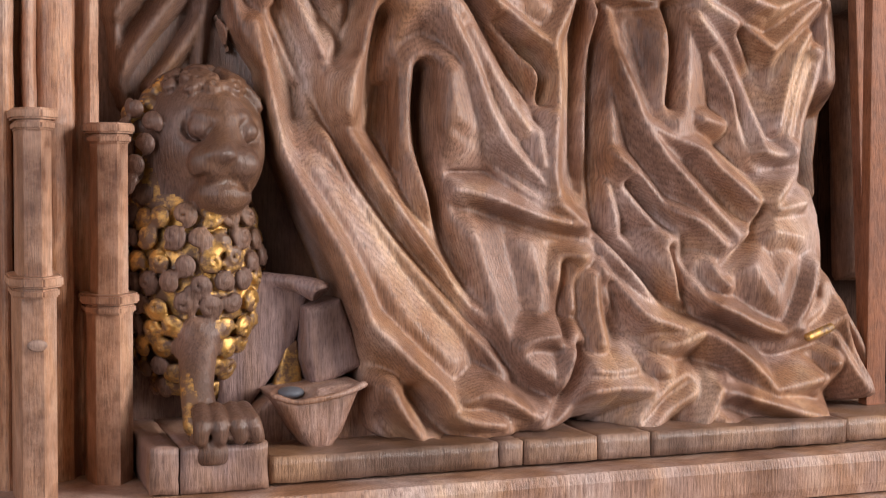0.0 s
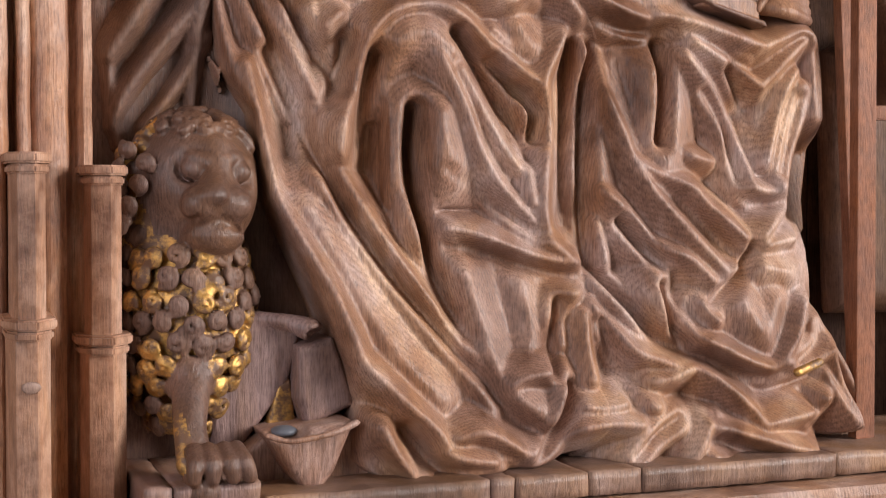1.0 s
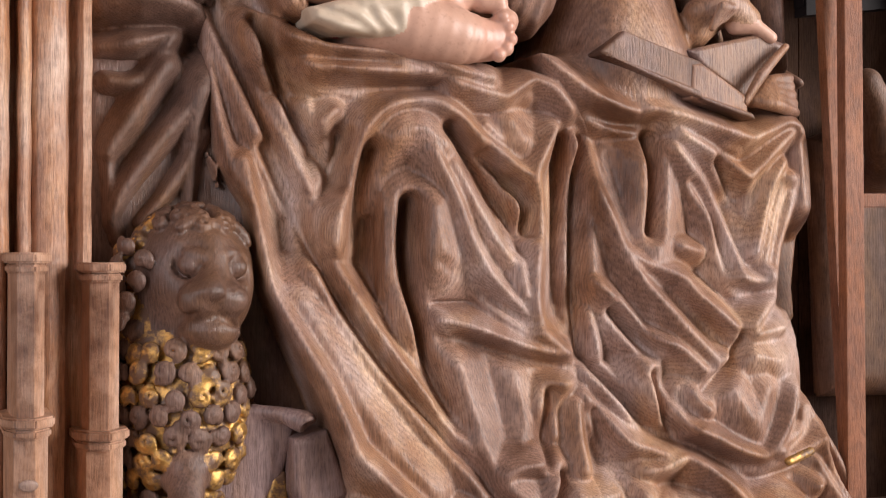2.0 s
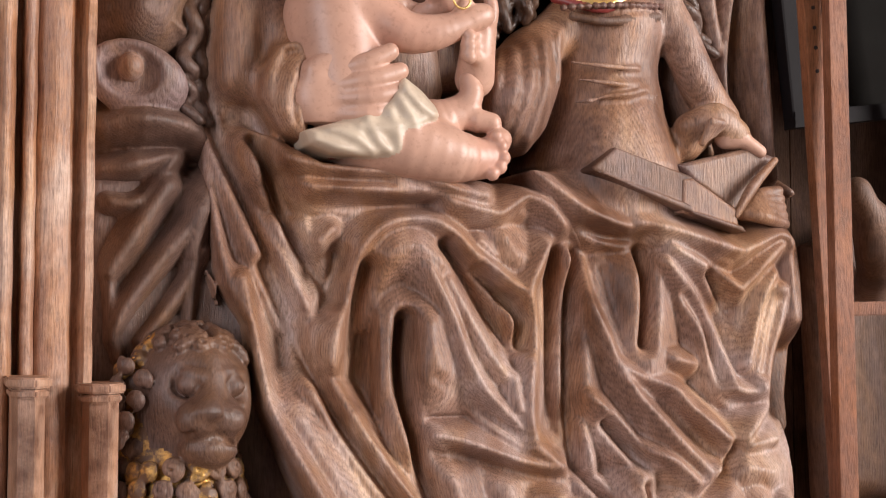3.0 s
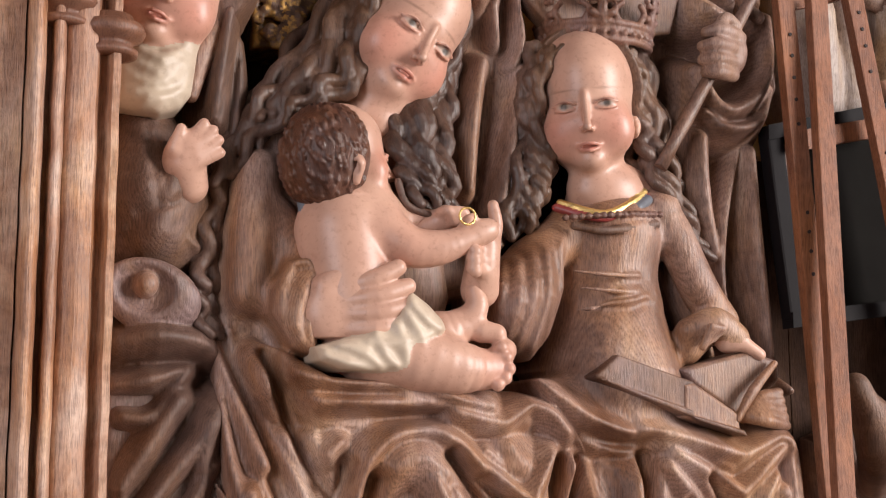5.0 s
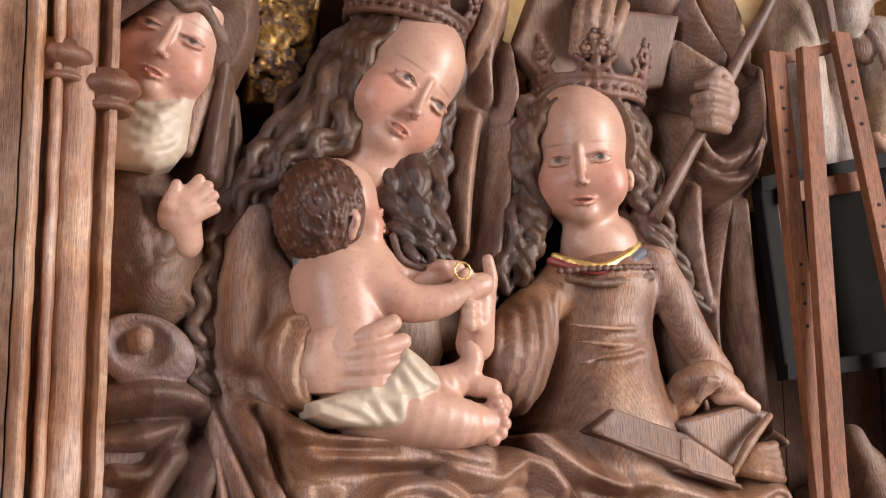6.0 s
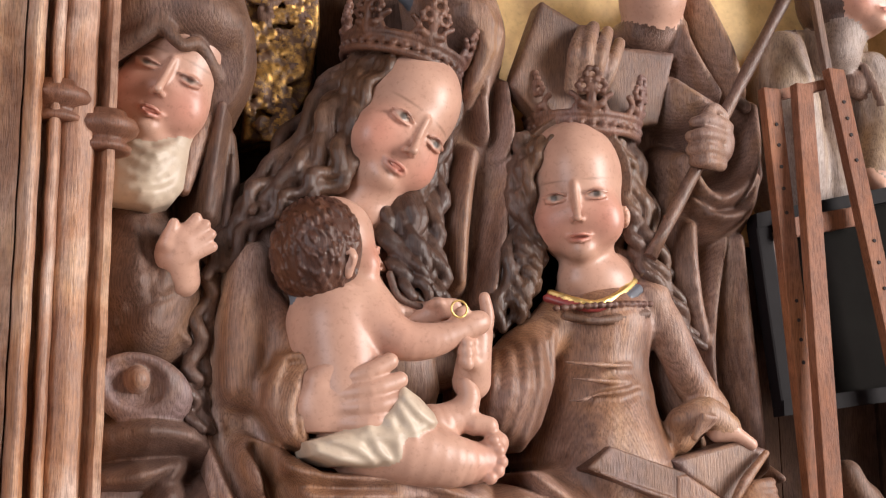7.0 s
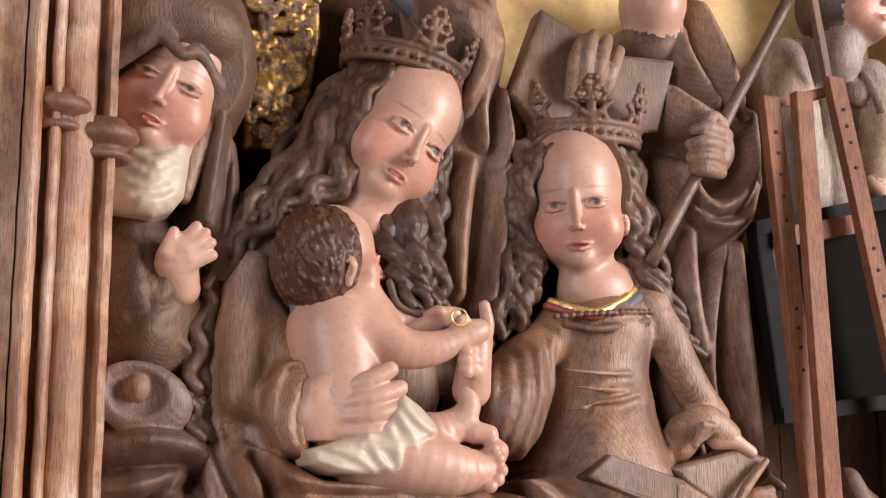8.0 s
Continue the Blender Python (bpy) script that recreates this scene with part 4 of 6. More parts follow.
crease((0.081, 1.466, 27), (0.086, 1.436, 30), (0.081, 1.413, 40), (0.097, 1.392, 42), (0.116, 1.375, 42), (0.130, 1.363, 40))
crease((0.074, 1.426, 0), (0.095, 1.405, -5), (0.116, 1.382, 0), (0.135, 1.359, 6), (0.158, 1.344, 8), (0.191, 1.332, 14), (0.219, 1.318, 19), (0.253, 1.310, 24), (0.270, 1.316, 32))
crease((0.066, 1.391, 32), (0.084, 1.365, 42), (0.106, 1.345, 44), (0.136, 1.334, 44), (0.156, 1.329, 46))
crease((0.128, 1.316, 44), (0.142, 1.319, 47), (0.162, 1.328, 51), (0.169, 1.333, 55), (0.184, 1.321, 55), (0.208, 1.301, 53), (0.228, 1.282, 52), (0.239, 1.266, 50))
crease((0.077, 1.372, 19), (0.089, 1.342, 14), (0.097, 1.315, 14), (0.105, 1.296, 24))
crease((0.058, 1.381, 35), (0.058, 1.350, 35), (0.060, 1.319, 40))
crease((0.047, 1.403, 44), (0.033, 1.394, 46), (0.026, 1.377, 44), (0.030, 1.352, 35))
crease((0.032, 1.391, 14), (0.028, 1.364, 8), (0.026, 1.343, 8), (0.022, 1.328, 22))
# hem of the mantle
crease((-0.033, 1.307, 42), (-0.020, 1.324, 50), (-0.002, 1.329, 54), (0.017, 1.328, 56), (0.027, 1.316, 54))
crease((0.038, 1.315, 14), (0.033, 1.300, 8), (0.022, 1.280, 11), (-0.002, 1.254, 35))
crease((0.027, 1.313, 56), (0.019, 1.288, 59), (0.004, 1.266, 59), (-0.008, 1.257, 56))
plane((-0.023, 1.303, 48), (-0.008, 1.294, 50))
crease((-0.028, 1.289, 19), (-0.008, 1.278, 16), (0.001, 1.274, 24))
crease((-0.080, 1.276, 50), (-0.063, 1.281, 55), (-0.045, 1.275, 55), (-0.020, 1.260, 52))
crease((-0.080, 1.268, 42), (-0.053, 1.257, 40), (-0.027, 1.253, 42))
crease((-0.095, 1.262, 50), (-0.074, 1.257, 52), (-0.050, 1.253, 50))
crease((-0.152, 1.289, 48), (-0.142, 1.265, 50), (-0.128, 1.241, 46))
crease((-0.157, 1.261, 16), (-0.140, 1.243, 11), (-0.122, 1.228, 16))
crease((-0.126, 1.282, 11), (-0.107, 1.258, 8), (-0.092, 1.242, 11))
crease((-0.105, 1.240, 40), (-0.072, 1.240, 42), (-0.041, 1.246, 42))
crease((0.040, 1.298, 46), (0.071, 1.294, 46), (0.101, 1.298, 46), (0.123, 1.292, 48))
crease((0.026, 1.277, 52), (0.067, 1.281, 52), (0.102, 1.278, 52))
crease((0.098, 1.246, 35), (0.125, 1.267, 27), (0.149, 1.280, 30))
crease((0.099, 1.244, 54), (0.119, 1.265, 57), (0.146, 1.276, 54))
crease((0.177, 1.274, 50), (0.168, 1.258, 50), (0.159, 1.243, 48))
crease((0.191, 1.257, 30), (0.219, 1.244, 27), (0.261, 1.231, 30), (0.286, 1.228, 40))
crease((0.186, 1.269, 52), (0.220, 1.261, 56), (0.257, 1.250, 56), (0.293, 1.241, 50))
crease((0.179, 1.243, 50), (0.215, 1.236, 50), (0.268, 1.226, 46))
crease((0.190, 1.282, 40), (0.224, 1.268, 32), (0.263, 1.262, 32), (0.290, 1.266, 40))
crease((0.240, 1.271, 52), (0.265, 1.275, 53), (0.293, 1.280, 52), (0.317, 1.292, 46))
crease((0.275, 1.312, 30), (0.297, 1.297, 19), (0.306, 1.282, 30))
crease((0.262, 1.320, 44), (0.280, 1.326, 47), (0.306, 1.333, 47), (0.330, 1.339, 44))
crease((0.323, 1.364, 32), (0.332, 1.337, 40), (0.349, 1.309, 40), (0.359, 1.281, 40), (0.362, 1.262, 35))
crease((0.349, 1.327, 6), (0.360, 1.298, 3), (0.374, 1.270, 11))
ridge((0.325, 1.315, 34), (0.337, 1.290, 36), (0.357, 1.263, 36))
# skirt of the girl
crease((0.124, 1.526, 44), (0.152, 1.512, 44), (0.181, 1.502, 46), (0.195, 1.483, 51), (0.218, 1.464, 53), (0.237, 1.450, 50))
crease((0.152, 1.503, 32), (0.180, 1.481, 24), (0.206, 1.457, 19), (0.228, 1.434, 22))
plane((0.162, 1.614, 48), (0.159, 1.570, 46), (0.158, 1.523, 42))
crease((0.165, 1.642, 3), (0.165, 1.596, 0), (0.158, 1.547, 6))
crease((0.121, 1.621, 16), (0.129, 1.582, 19), (0.134, 1.540, 27))
crease((0.185, 1.633, 52), (0.209, 1.605, 48), (0.226, 1.572, 46), (0.237, 1.544, 45), (0.248, 1.517, 45), (0.256, 1.501, 45), (0.282, 1.496, 40))
crease((0.210, 1.598, 27), (0.232, 1.569, 14), (0.240, 1.537, 14), (0.244, 1.510, 24))
crease((0.179, 1.541, 30), (0.191, 1.532, 40), (0.215, 1.527, 30))
crease((0.194, 1.646, 56), (0.226, 1.628, 55), (0.252, 1.612, 53), (0.271, 1.604, 48))
crease((0.273, 1.605, 48), (0.289, 1.620, 51), (0.308, 1.638, 53), (0.327, 1.652, 50))
crease((0.239, 1.620, 24), (0.263, 1.589, 8), (0.268, 1.567, 14))
crease((0.288, 1.598, 32), (0.284, 1.579, 22), (0.265, 1.552, 24))
crease((0.315, 1.621, 48), (0.296, 1.592, 46), (0.284, 1.557, 43), (0.275, 1.526, 40))
crease((0.323, 1.593, 30), (0.308, 1.556, 27), (0.295, 1.517, 27))
crease((0.325, 1.604, 48), (0.318, 1.578, 47), (0.299, 1.537, 46), (0.286, 1.489, 46))
crease((0.349, 1.642, 35), (0.347, 1.589, 35), (0.344, 1.542, 32), (0.337, 1.501, 30))
crease((0.339, 1.554, 22), (0.335, 1.518, 16), (0.333, 1.484, 22))
crease((0.240, 1.489, 24), (0.270, 1.483, 16), (0.293, 1.487, 24))
crease((0.286, 1.484, 46), (0.269, 1.462, 46), (0.254, 1.445, 46))
crease((0.250, 1.440, 14), (0.233, 1.414, 11), (0.200, 1.388, 22))
crease((0.244, 1.442, 50), (0.224, 1.417, 52), (0.200, 1.387, 46))
crease((0.297, 1.450, 40), (0.254, 1.442, 46))
plane((0.287, 1.416, 40), (0.259, 1.422, 42))
crease((0.160, 1.361, 48), (0.194, 1.347, 51), (0.225, 1.332, 51), (0.257, 1.321, 46))
crease((0.302, 1.388, 44), (0.289, 1.356, 46), (0.267, 1.324, 44))
crease((0.327, 1.367, 24), (0.320, 1.344, 22), (0.291, 1.328, 30))
crease((0.142, 1.412, 46), (0.139, 1.391, 49), (0.150, 1.370, 49), (0.168, 1.361, 48))
crease((0.171, 1.400, 27), (0.177, 1.379, 24), (0.181, 1.369, 27))
crease((0.147, 1.405, 14), (0.154, 1.372, 8), (0.168, 1.349, 8))
crease((0.147, 1.438, 46), (0.171, 1.433, 46), (0.199, 1.409, 44))
crease((0.184, 1.386, 44), (0.198, 1.371, 46))
plane((0.227, 1.390, 46), (0.244, 1.362, 46))
plane((0.006, 1.653, 42), (0.019, 1.636, 42))
plane((0.270, 1.389, 40), (0.253, 1.351, 40))
# lap of the mother
crease((-0.227, 1.723, 64), (-0.195, 1.718, 66), (-0.162, 1.715, 66), (-0.117, 1.715, 66), (-0.083, 1.709, 65), (-0.048, 1.698, 64), (-0.018, 1.693, 62))
crease((-0.192, 1.712, 52), (-0.146, 1.710, 50), (-0.112, 1.708, 50), (-0.083, 1.700, 48))
crease((-0.214, 1.700, 52), (-0.195, 1.696, 60), (-0.151, 1.695, 61), (-0.105, 1.694, 61), (-0.070, 1.689, 58))
crease((-0.107, 1.703, 60), (-0.068, 1.691, 61), (-0.030, 1.681, 60), (-0.004, 1.677, 54))
crease((-0.197, 1.672, 35), (-0.153, 1.677, 27), (-0.106, 1.681, 27), (-0.067, 1.683, 30))
crease((-0.058, 1.676, 40), (-0.026, 1.666, 32), (0.003, 1.671, 35), (0.027, 1.680, 44))
crease((0.001, 1.677, 54), (0.029, 1.695, 54))
crease((-0.020, 1.649, 44), (0.008, 1.628, 32), (0.027, 1.609, 35))
crease((0.052, 1.646, 50), (0.041, 1.628, 49), (0.029, 1.605, 48), (0.024, 1.583, 48))
crease((-0.203, 1.662, 44), (-0.191, 1.641, 42), (-0.170, 1.657, 44))
crease((-0.237, 1.743, -11), (-0.216, 1.685, -13), (-0.196, 1.637, -5), (-0.177, 1.610, -3), (-0.169, 1.591, 3))
ridge((-0.280, 1.772, 12), (-0.275, 1.744, 14), (-0.264, 1.711, 22), (-0.247, 1.672, 28), (-0.234, 1.643, 36), (-0.219, 1.614, 40), (-0.200, 1.582, 36))
crease((-0.161, 1.635, 3), (-0.167, 1.604, -3), (-0.179, 1.577, 8))
crease((-0.218, 1.706, 6), (-0.201, 1.672, 0))
# lap of the girl
crease((0.157, 1.670, 58), (0.188, 1.666, 62), (0.226, 1.656, 62), (0.267, 1.645, 60))
crease((0.180, 1.656, 50), (0.221, 1.646, 46), (0.261, 1.633, 46))
crease((0.029, 1.727, 60), (0.063, 1.702, 62), (0.098, 1.680, 62), (0.144, 1.663, 58))
crease((0.097, 1.663, 30), (0.129, 1.657, 22), (0.165, 1.656, 24))
crease((0.275, 1.645, 58), (0.300, 1.655, 56), (0.326, 1.664, 52), (0.340, 1.655, 50), (0.344, 1.626, 46), (0.343, 1.577, 42))
drapery.stretch()
mary.slab(MARY_LOW, (-0.055, 0.085), 0.18, OAK, r=0.006, cloth=drapery)
mary.slab(MARY_HIGH, 0.055, 0.18, OAK, r=0.025)
T = mary.tube
# sleeve cuff and her hand on the child
cuff = [([(-0.194, -0.002, 1.827), (-0.209, -0.010, 1.801), (-0.216, -0.010, 1.768), (-0.199, -0.004, 1.739)], [.009, .012, .012, .008]), ([(-0.218, 0.004, 1.829), (-0.227, 0.002, 1.801), (-0.224, 0.002, 1.763), (-0.209, 0.000, 1.741)], [.010, .013, .013, .008]), ([(-0.219, 0.000, 1.830), (-0.206, -0.006, 1.833), (-0.185, -0.006, 1.819)], [.006, .007, .006]), ([(-0.199, -0.008, 1.801), (-0.204, -0.014, 1.768), (-0.197, -0.008, 1.740)], [.005, .008, .005])]
mary.slab([(-0.236, 0.000, 1.782), (-0.234, 0.000, 1.806), (-0.219, 0.000, 1.833), (-0.202, 0.000, 1.837), (-0.181, 0.000, 1.820), (-0.191, -0.000, 1.805), (-0.190, 0.000, 1.735), (-0.217, 0.000, 1.747)], 0.02, 0.12, OAK, r=0.008, folds=cuff, slope=1.5)
T([(-0.219, 0.050, 1.887), (-0.209, 0.040, 1.857), (-0.199, 0.030, 1.833)], [.016, .020, .020], OAK, .012)
mary.tube([(-0.243, 0.050, 1.932), (-0.249, 0.045, 1.862), (-0.250, 0.045, 1.805)], [.022, .024, .022], OAK, .02)
# neckline
T([(-0.108, 0.000, 1.920), (-0.099, 0.000, 1.897), (-0.074, 0.000, 1.887)], .004, OAK_DARK, .003)
fine = Carving((-0.27, -0.12, 1.755), (0.04, 0.18, 2.26), 0.0017)
locks = Carving((-0.315, -0.03, 1.73), (0.04, 0.18, 2.27), 0.0017)
mturn = rot(0, 0, 18) @ rot(0, 28, 0) @ rot(19, 0, 0)
mface = (-0.088, 0.054, 2.086)
paints = head(fine, mface, 0.150, mturn)
fine.tube([(-0.119, 0.060, 2.003), (-0.113, 0.050, 2.033), (-0.099, 0.045, 2.051)], [.036, .030, .028], SKIN, .02)
fine.ball((-0.111, 0.055, 1.978), (.045, .02, .05), SKIN, .02)
# hand
fine.ball((-0.170, -0.012, 1.782), (.040, .020, .038), SKIN, .02)
for a, b, c2 in (((-0.167, -0.020, 1.806), (-0.143, -0.035, 1.814), (-0.120, -0.036, 1.826)), ((-0.168, -0.022, 1.792), (-0.141, -0.038, 1.797), (-0.110, -0.036, 1.808)), ((-0.167, -0.022, 1.779), (-0.141, -0.038, 1.781), (-0.111, -0.036, 1.789)), ((-0.167, -0.020, 1.765), (-0.143, -0.036, 1.765), (-0.119, -0.034, 1.772))):
    fine.tube([a, b, c2], [.0115, .0098, .0085], SKIN, .004)
fine.tube([(-0.189, -0.015, 1.806), (-0.168, -0.022, 1.823), (-0.149, -0.022, 1.837)], [.014, .011, .009], SKIN, .006)
# her other hand, behind the child
fine.tube([(-0.095, 0.020, 1.865), (-0.070, 0.010, 1.876), (-0.056, 0.000, 1.885)], [.016, .016, .014], SKIN, .01)
for dx in (0, 14, 26):
    fine.tube([((-0.065, -0.005, 1.889)[0] + dx * .0006, -.008, (-0.065, -0.005, 1.889)[2] - dx * .0001), ((-0.059, -0.015, 1.890)[0] + dx * .0006, -.016, (-0.059, -0.015, 1.890)[2]), ((-0.053, -0.012, 1.880)[0] + dx * .0006, -.012, (-0.053, -0.012, 1.880)[2])], .0058, SKIN, .003)
rng = random.Random(7)
roots = [((-0.113, 0.060, 2.150), [(-0.148, 0.050, 2.098), (-0.174, 0.045, 2.039), (-0.227, 0.050, 2.005), (-0.264, 0.060, 1.939)]),
         ((-0.117, 0.070, 2.166), [(-0.158, 0.070, 2.103), (-0.201, 0.060, 2.034), (-0.248, 0.060, 1.981), (-0.277, 0.065, 1.886)]),
         ((-0.112, 0.045, 2.129), [(-0.143, 0.035, 2.082), (-0.160, 0.030, 2.030), (-0.196, 0.030, 2.006), (-0.225, 0.030, 1.977)]),
         ((-0.114, 0.050, 2.153), [(-0.150, 0.045, 2.078), (-0.187, 0.040, 2.018), (-0.238, 0.050, 1.968), (-0.272, 0.050, 1.919)]),
         ((-0.114, 0.080, 2.176), [(-0.165, 0.080, 2.099), (-0.210, 0.070, 2.023), (-0.263, 0.070, 1.952), (-0.287, 0.065, 1.840)]),
         ((-0.037, 0.070, 2.076), [(-0.058, 0.050, 2.025), (-0.075, 0.030, 1.976), (-0.067, 0.020, 1.938), (-0.070, 0.010, 1.906)]),
         ((-0.027, 0.080, 2.087), [(-0.045, 0.060, 2.028), (-0.059, 0.040, 1.979), (-0.053, 0.030, 1.928), (-0.060, 0.020, 1.902)]),
         ((-0.051, 0.060, 2.060), [(-0.076, 0.045, 2.010), (-0.091, 0.030, 1.974), (-0.082, 0.020, 1.943), (-0.075, 0.015, 1.915)])]
for a, b in roots:
    for j in range(5):
        o = np.array((rng.uniform(-.018, .018), rng.uniform(-.012, .012), rng.uniform(-.010, .010)))
        q = wavy(np.array(a) + o * 0.5, [np.array(p) + o for p in b], rng.uniform(3.0, 4.6), .0062, rng.uniform(0, 6), 26)
        locks.tube(q, [.0085, .0085, .0075, .005], HAIR, .002, smooth=1)
for j in range(12):
    o = np.array((rng.uniform(-.008, .008), rng.uniform(-.01, .01), 0))
    q = wavy(np.array((-0.273, 0.060, 1.920)) + o, [np.array((-0.286, 0.060, 1.873)) + o, np.array((-0.291, 0.055, 1.816)) + o * 1.2, np.array((-0.296, 0.050, 1.796)) + o, np.array((-0.288, 0.045, 1.762)) + o], 4.5, .006, rng.uniform(0, 6), 28)
    locks.tube(q, [.0075, .007, .005], HAIR, .002, smooth=1)
for j in range(5):
    o = np.array((-.004 * j, .006 * j, .002 * j))
    locks.tube(wavy(np.array((-0.095, 0.020, 2.157)) + o, [np.array((-0.123, 0.020, 2.127)) + o, np.array((-0.142, 0.024, 2.082)) + o, np.array((-0.155, 0.030, 2.035)) + o, np.array((-0.172, 0.030, 1.999)) + o, np.array((-0.202, 0.030, 1.978)) + o], 5, .0035, rng.uniform(0, 6), 30), [.005, .007, .007, .005], HAIR, .002, smooth=1)
for j in range(3):
    o = np.array((.003 * j, .008 * j, .002 * j))
    locks.tube(wavy(np.array((-0.018, 0.050, 2.151)) + o, [np.array((-0.006, 0.060, 2.129)) + o, np.array((-0.018, 0.060, 2.089)) + o, np.array((-0.040, 0.055, 2.047)) + o, np.array((-0.064, 0.045, 2.004)) + o], 4, .003, rng.uniform(0, 6), 24), [.005, .007, .007], HAIR, .002, smooth=1)
# hair over the skull and behind the face
up = mturn
cap(locks, mface, 0.150, up, HAIR, edge=0.02)
for i in range(15):
    a = radians(-95 + i * 13.5)
    p0 = np.array(mface) + up @ np.array((.062 * math.sin(a), .004 + .018 * abs(math.sin(a)), .030 + .072 * math.cos(a)))
    p1 = np.array(mface) + up @ np.array((.068 * math.sin(a), .05, .030 + .072 * math.cos(a)))
    locks.tube([p0, (p0 + p1) / 2 + up @ np.array((0, 0, .004)), p1], .007, HAIR, .002, smooth=2)


def crown(c, at, turn, r, tall, petals, mat):
    """A carved crown: beaded band and leaf points."""
    def ring(u, z, rr=1.0):
        return np.array(at) + turn @ np.array((r * rr * math.sin(u), r * rr * 1.05 * -math.cos(u), z))
    for z, rad in ((0.0, .0045), (0.010, .0035), (0.018, .0045)):
        c.tube([ring(a, z, 1 + z * 1.5) for a in np.linspace(0, 2 * math.pi, 30)], rad, mat, .004, smooth=1)
    for a in np.linspace(0, 2 * math.pi, 34)[:-1]:
        c.ball(ring(a, .007, 1.035), .0038, mat, .001)
    for i in range(petals):
        a = 2 * math.pi * (i + 0.15) / petals
        for da, z0, z1, rad in ((0, .018, tall * .66, .0055), (-.16, .022, tall * .42, .0045), (.16, .022, tall * .42, .0045)):
            c.tube([ring(a, z0, 1.03), ring(a + da * .5, (z0 + z1) / 2, 1.07), ring(a + da, z1, 1.10)], rad, mat, .003)
        for da, z, rad in ((-.13, tall * .72, .0085), (.13, tall * .72, .0085), (0, tall * .92, .0095)):
            for w in np.linspace(0, 2 * math.pi, 7)[:-1]:
                p = ring(a + da + math.cos(w) * rad * .7 / r, z + math.sin(w) * rad * .75, 1.13)
                c.ball(p, rad * .45, mat, .0015)
        for da in (-.30, .30):
            c.tube([ring(a + da, .020, 1.03), ring(a + da * .7, .032, 1.06), ring(a + da * 1.1, .040, 1.08)], .0035, mat, .002)


crown(locks, (-0.070, 0.075, 2.168), rot(0, 0, -5) @ rot(0, 13, 0) @ rot(6, 0, 0), .066, .062, 6, CROWN)
carved("crowned_mother_statue", [mary, fine, locks], "brown carved wooden crowned woman with painted face and wavy hair", "statue", paints)

# ---- child ----
child = Carving((-0.25, -0.13, 1.70), (0.05, 0.10, 2.01), 0.0018)
mop = Carving((-0.24, -0.06, 1.87), (-0.12, 0.07, 2.01), 0.0016)
K = child.tube
cturn = rot(0, 0, 92) @ rot(0, 6, 0)
chead = (-0.154, 0.015, 1.939)
cp = head(child, chead, 0.088, cturn)
cp = []
mop.ball((-0.182, 0.010, 1.940), (.046, .050, .056), HAIR_RED, .004)
rng = random.Random(9)
whorl = np.array((-0.25, 0.1, 0.96))
for i in range(520):
    a, b = rng.uniform(0, 6.28), rng.uniform(-1, 1)
    nrm = np.array((math.cos(a) * math.sqrt(1 - b * b), math.sin(a) * math.sqrt(1 - b * b), b))
    if nrm[1] > 0.35 or nrm[0] > 0.70:
        continue
    comb = nrm - whorl
    comb = comb - nrm * (comb @ nrm)
    comb = comb / max(np.linalg.norm(comb), .01) + np.cross(nrm, comb) * rng.uniform(-.5, .5)
    p = np.array((-0.182, 0.010, 1.940)) + nrm * (.0455, .0495, .0555)
    mop.tube([p, p + comb * .005 + nrm * .0012, p + comb * .011 - nrm * .0010], [.0014, .0022, .0012], HAIR_RED, .0008, smooth=1)
child.tube([(-0.164, -0.028, 1.937), (-0.160, -0.034, 1.928), (-0.161, -0.030, 1.912)], [.006, .007, .004], SKIN, .003)
child.ball((-0.163, -0.036, 1.924), (.003, .003, .007), SKIN, .003, cut=True)
K([(-0.163, 0.015, 1.867), (-0.158, 0.010, 1.827), (-0.148, 0.005, 1.781), (-0.131, 0.000, 1.753)], [.048, .046, .044, .042], SKIN, .02)
child.ball((-0.134, 0.012, 1.882), (.036, .034, .030), SKIN, .02)
K([(-0.126, -0.010, 1.868), (-0.103, -0.022, 1.850), (-0.076, -0.028, 1.849), (-0.052, -0.030, 1.857), (-0.030, -0.030, 1.867)], [.024, .021, .018, .0145, .0125], SKIN, .01)
K([(-0.033, -0.030, 1.867), (-0.022, -0.030, 1.870)], .012, SKIN, .006)
K([(-0.049, -0.030, 1.869), (-0.046, -0.034, 1.877), (-0.040, -0.034, 1.880)], .006, SKIN, .003)
K([(-0.122, 0.020, 1.887), (-0.097, 0.015, 1.882), (-0.073, 0.012, 1.885)], [.018, .016, .012], SKIN, .01)
K([(-0.133, -0.005, 1.748), (-0.097, -0.020, 1.739), (-0.057, -0.024, 1.731), (-0.019, -0.020, 1.729)], [.036, .033, .028, .019], SKIN, .012)
K([(-0.023, -0.022, 1.726), (-0.009, -0.024, 1.740), (-0.001, -0.022, 1.749)], [.015, .014, .012], SKIN, .006)
for i, (x, y) in enumerate(((872, 800), (880, 815), (884, 832), (878, 846), (866, 856))):
    child.ball(((-0.006, -0.030, 1.731)[0] + (x - 878) * .00066, -.034, (-0.006, -0.030, 1.731)[2] - (y - 830) * .00066), .0072, SKIN, .002)
K([(-0.090, 0.000, 1.760), (-0.055, -0.005, 1.769), (-0.034, -0.005, 1.780)], [.028, .020, .015], SKIN, .01)
K([(-0.035, -0.008, 1.774), (-0.027, -0.012, 1.794), (-0.029, -0.010, 1.809)], [.014, .012, .010], SKIN, .006)
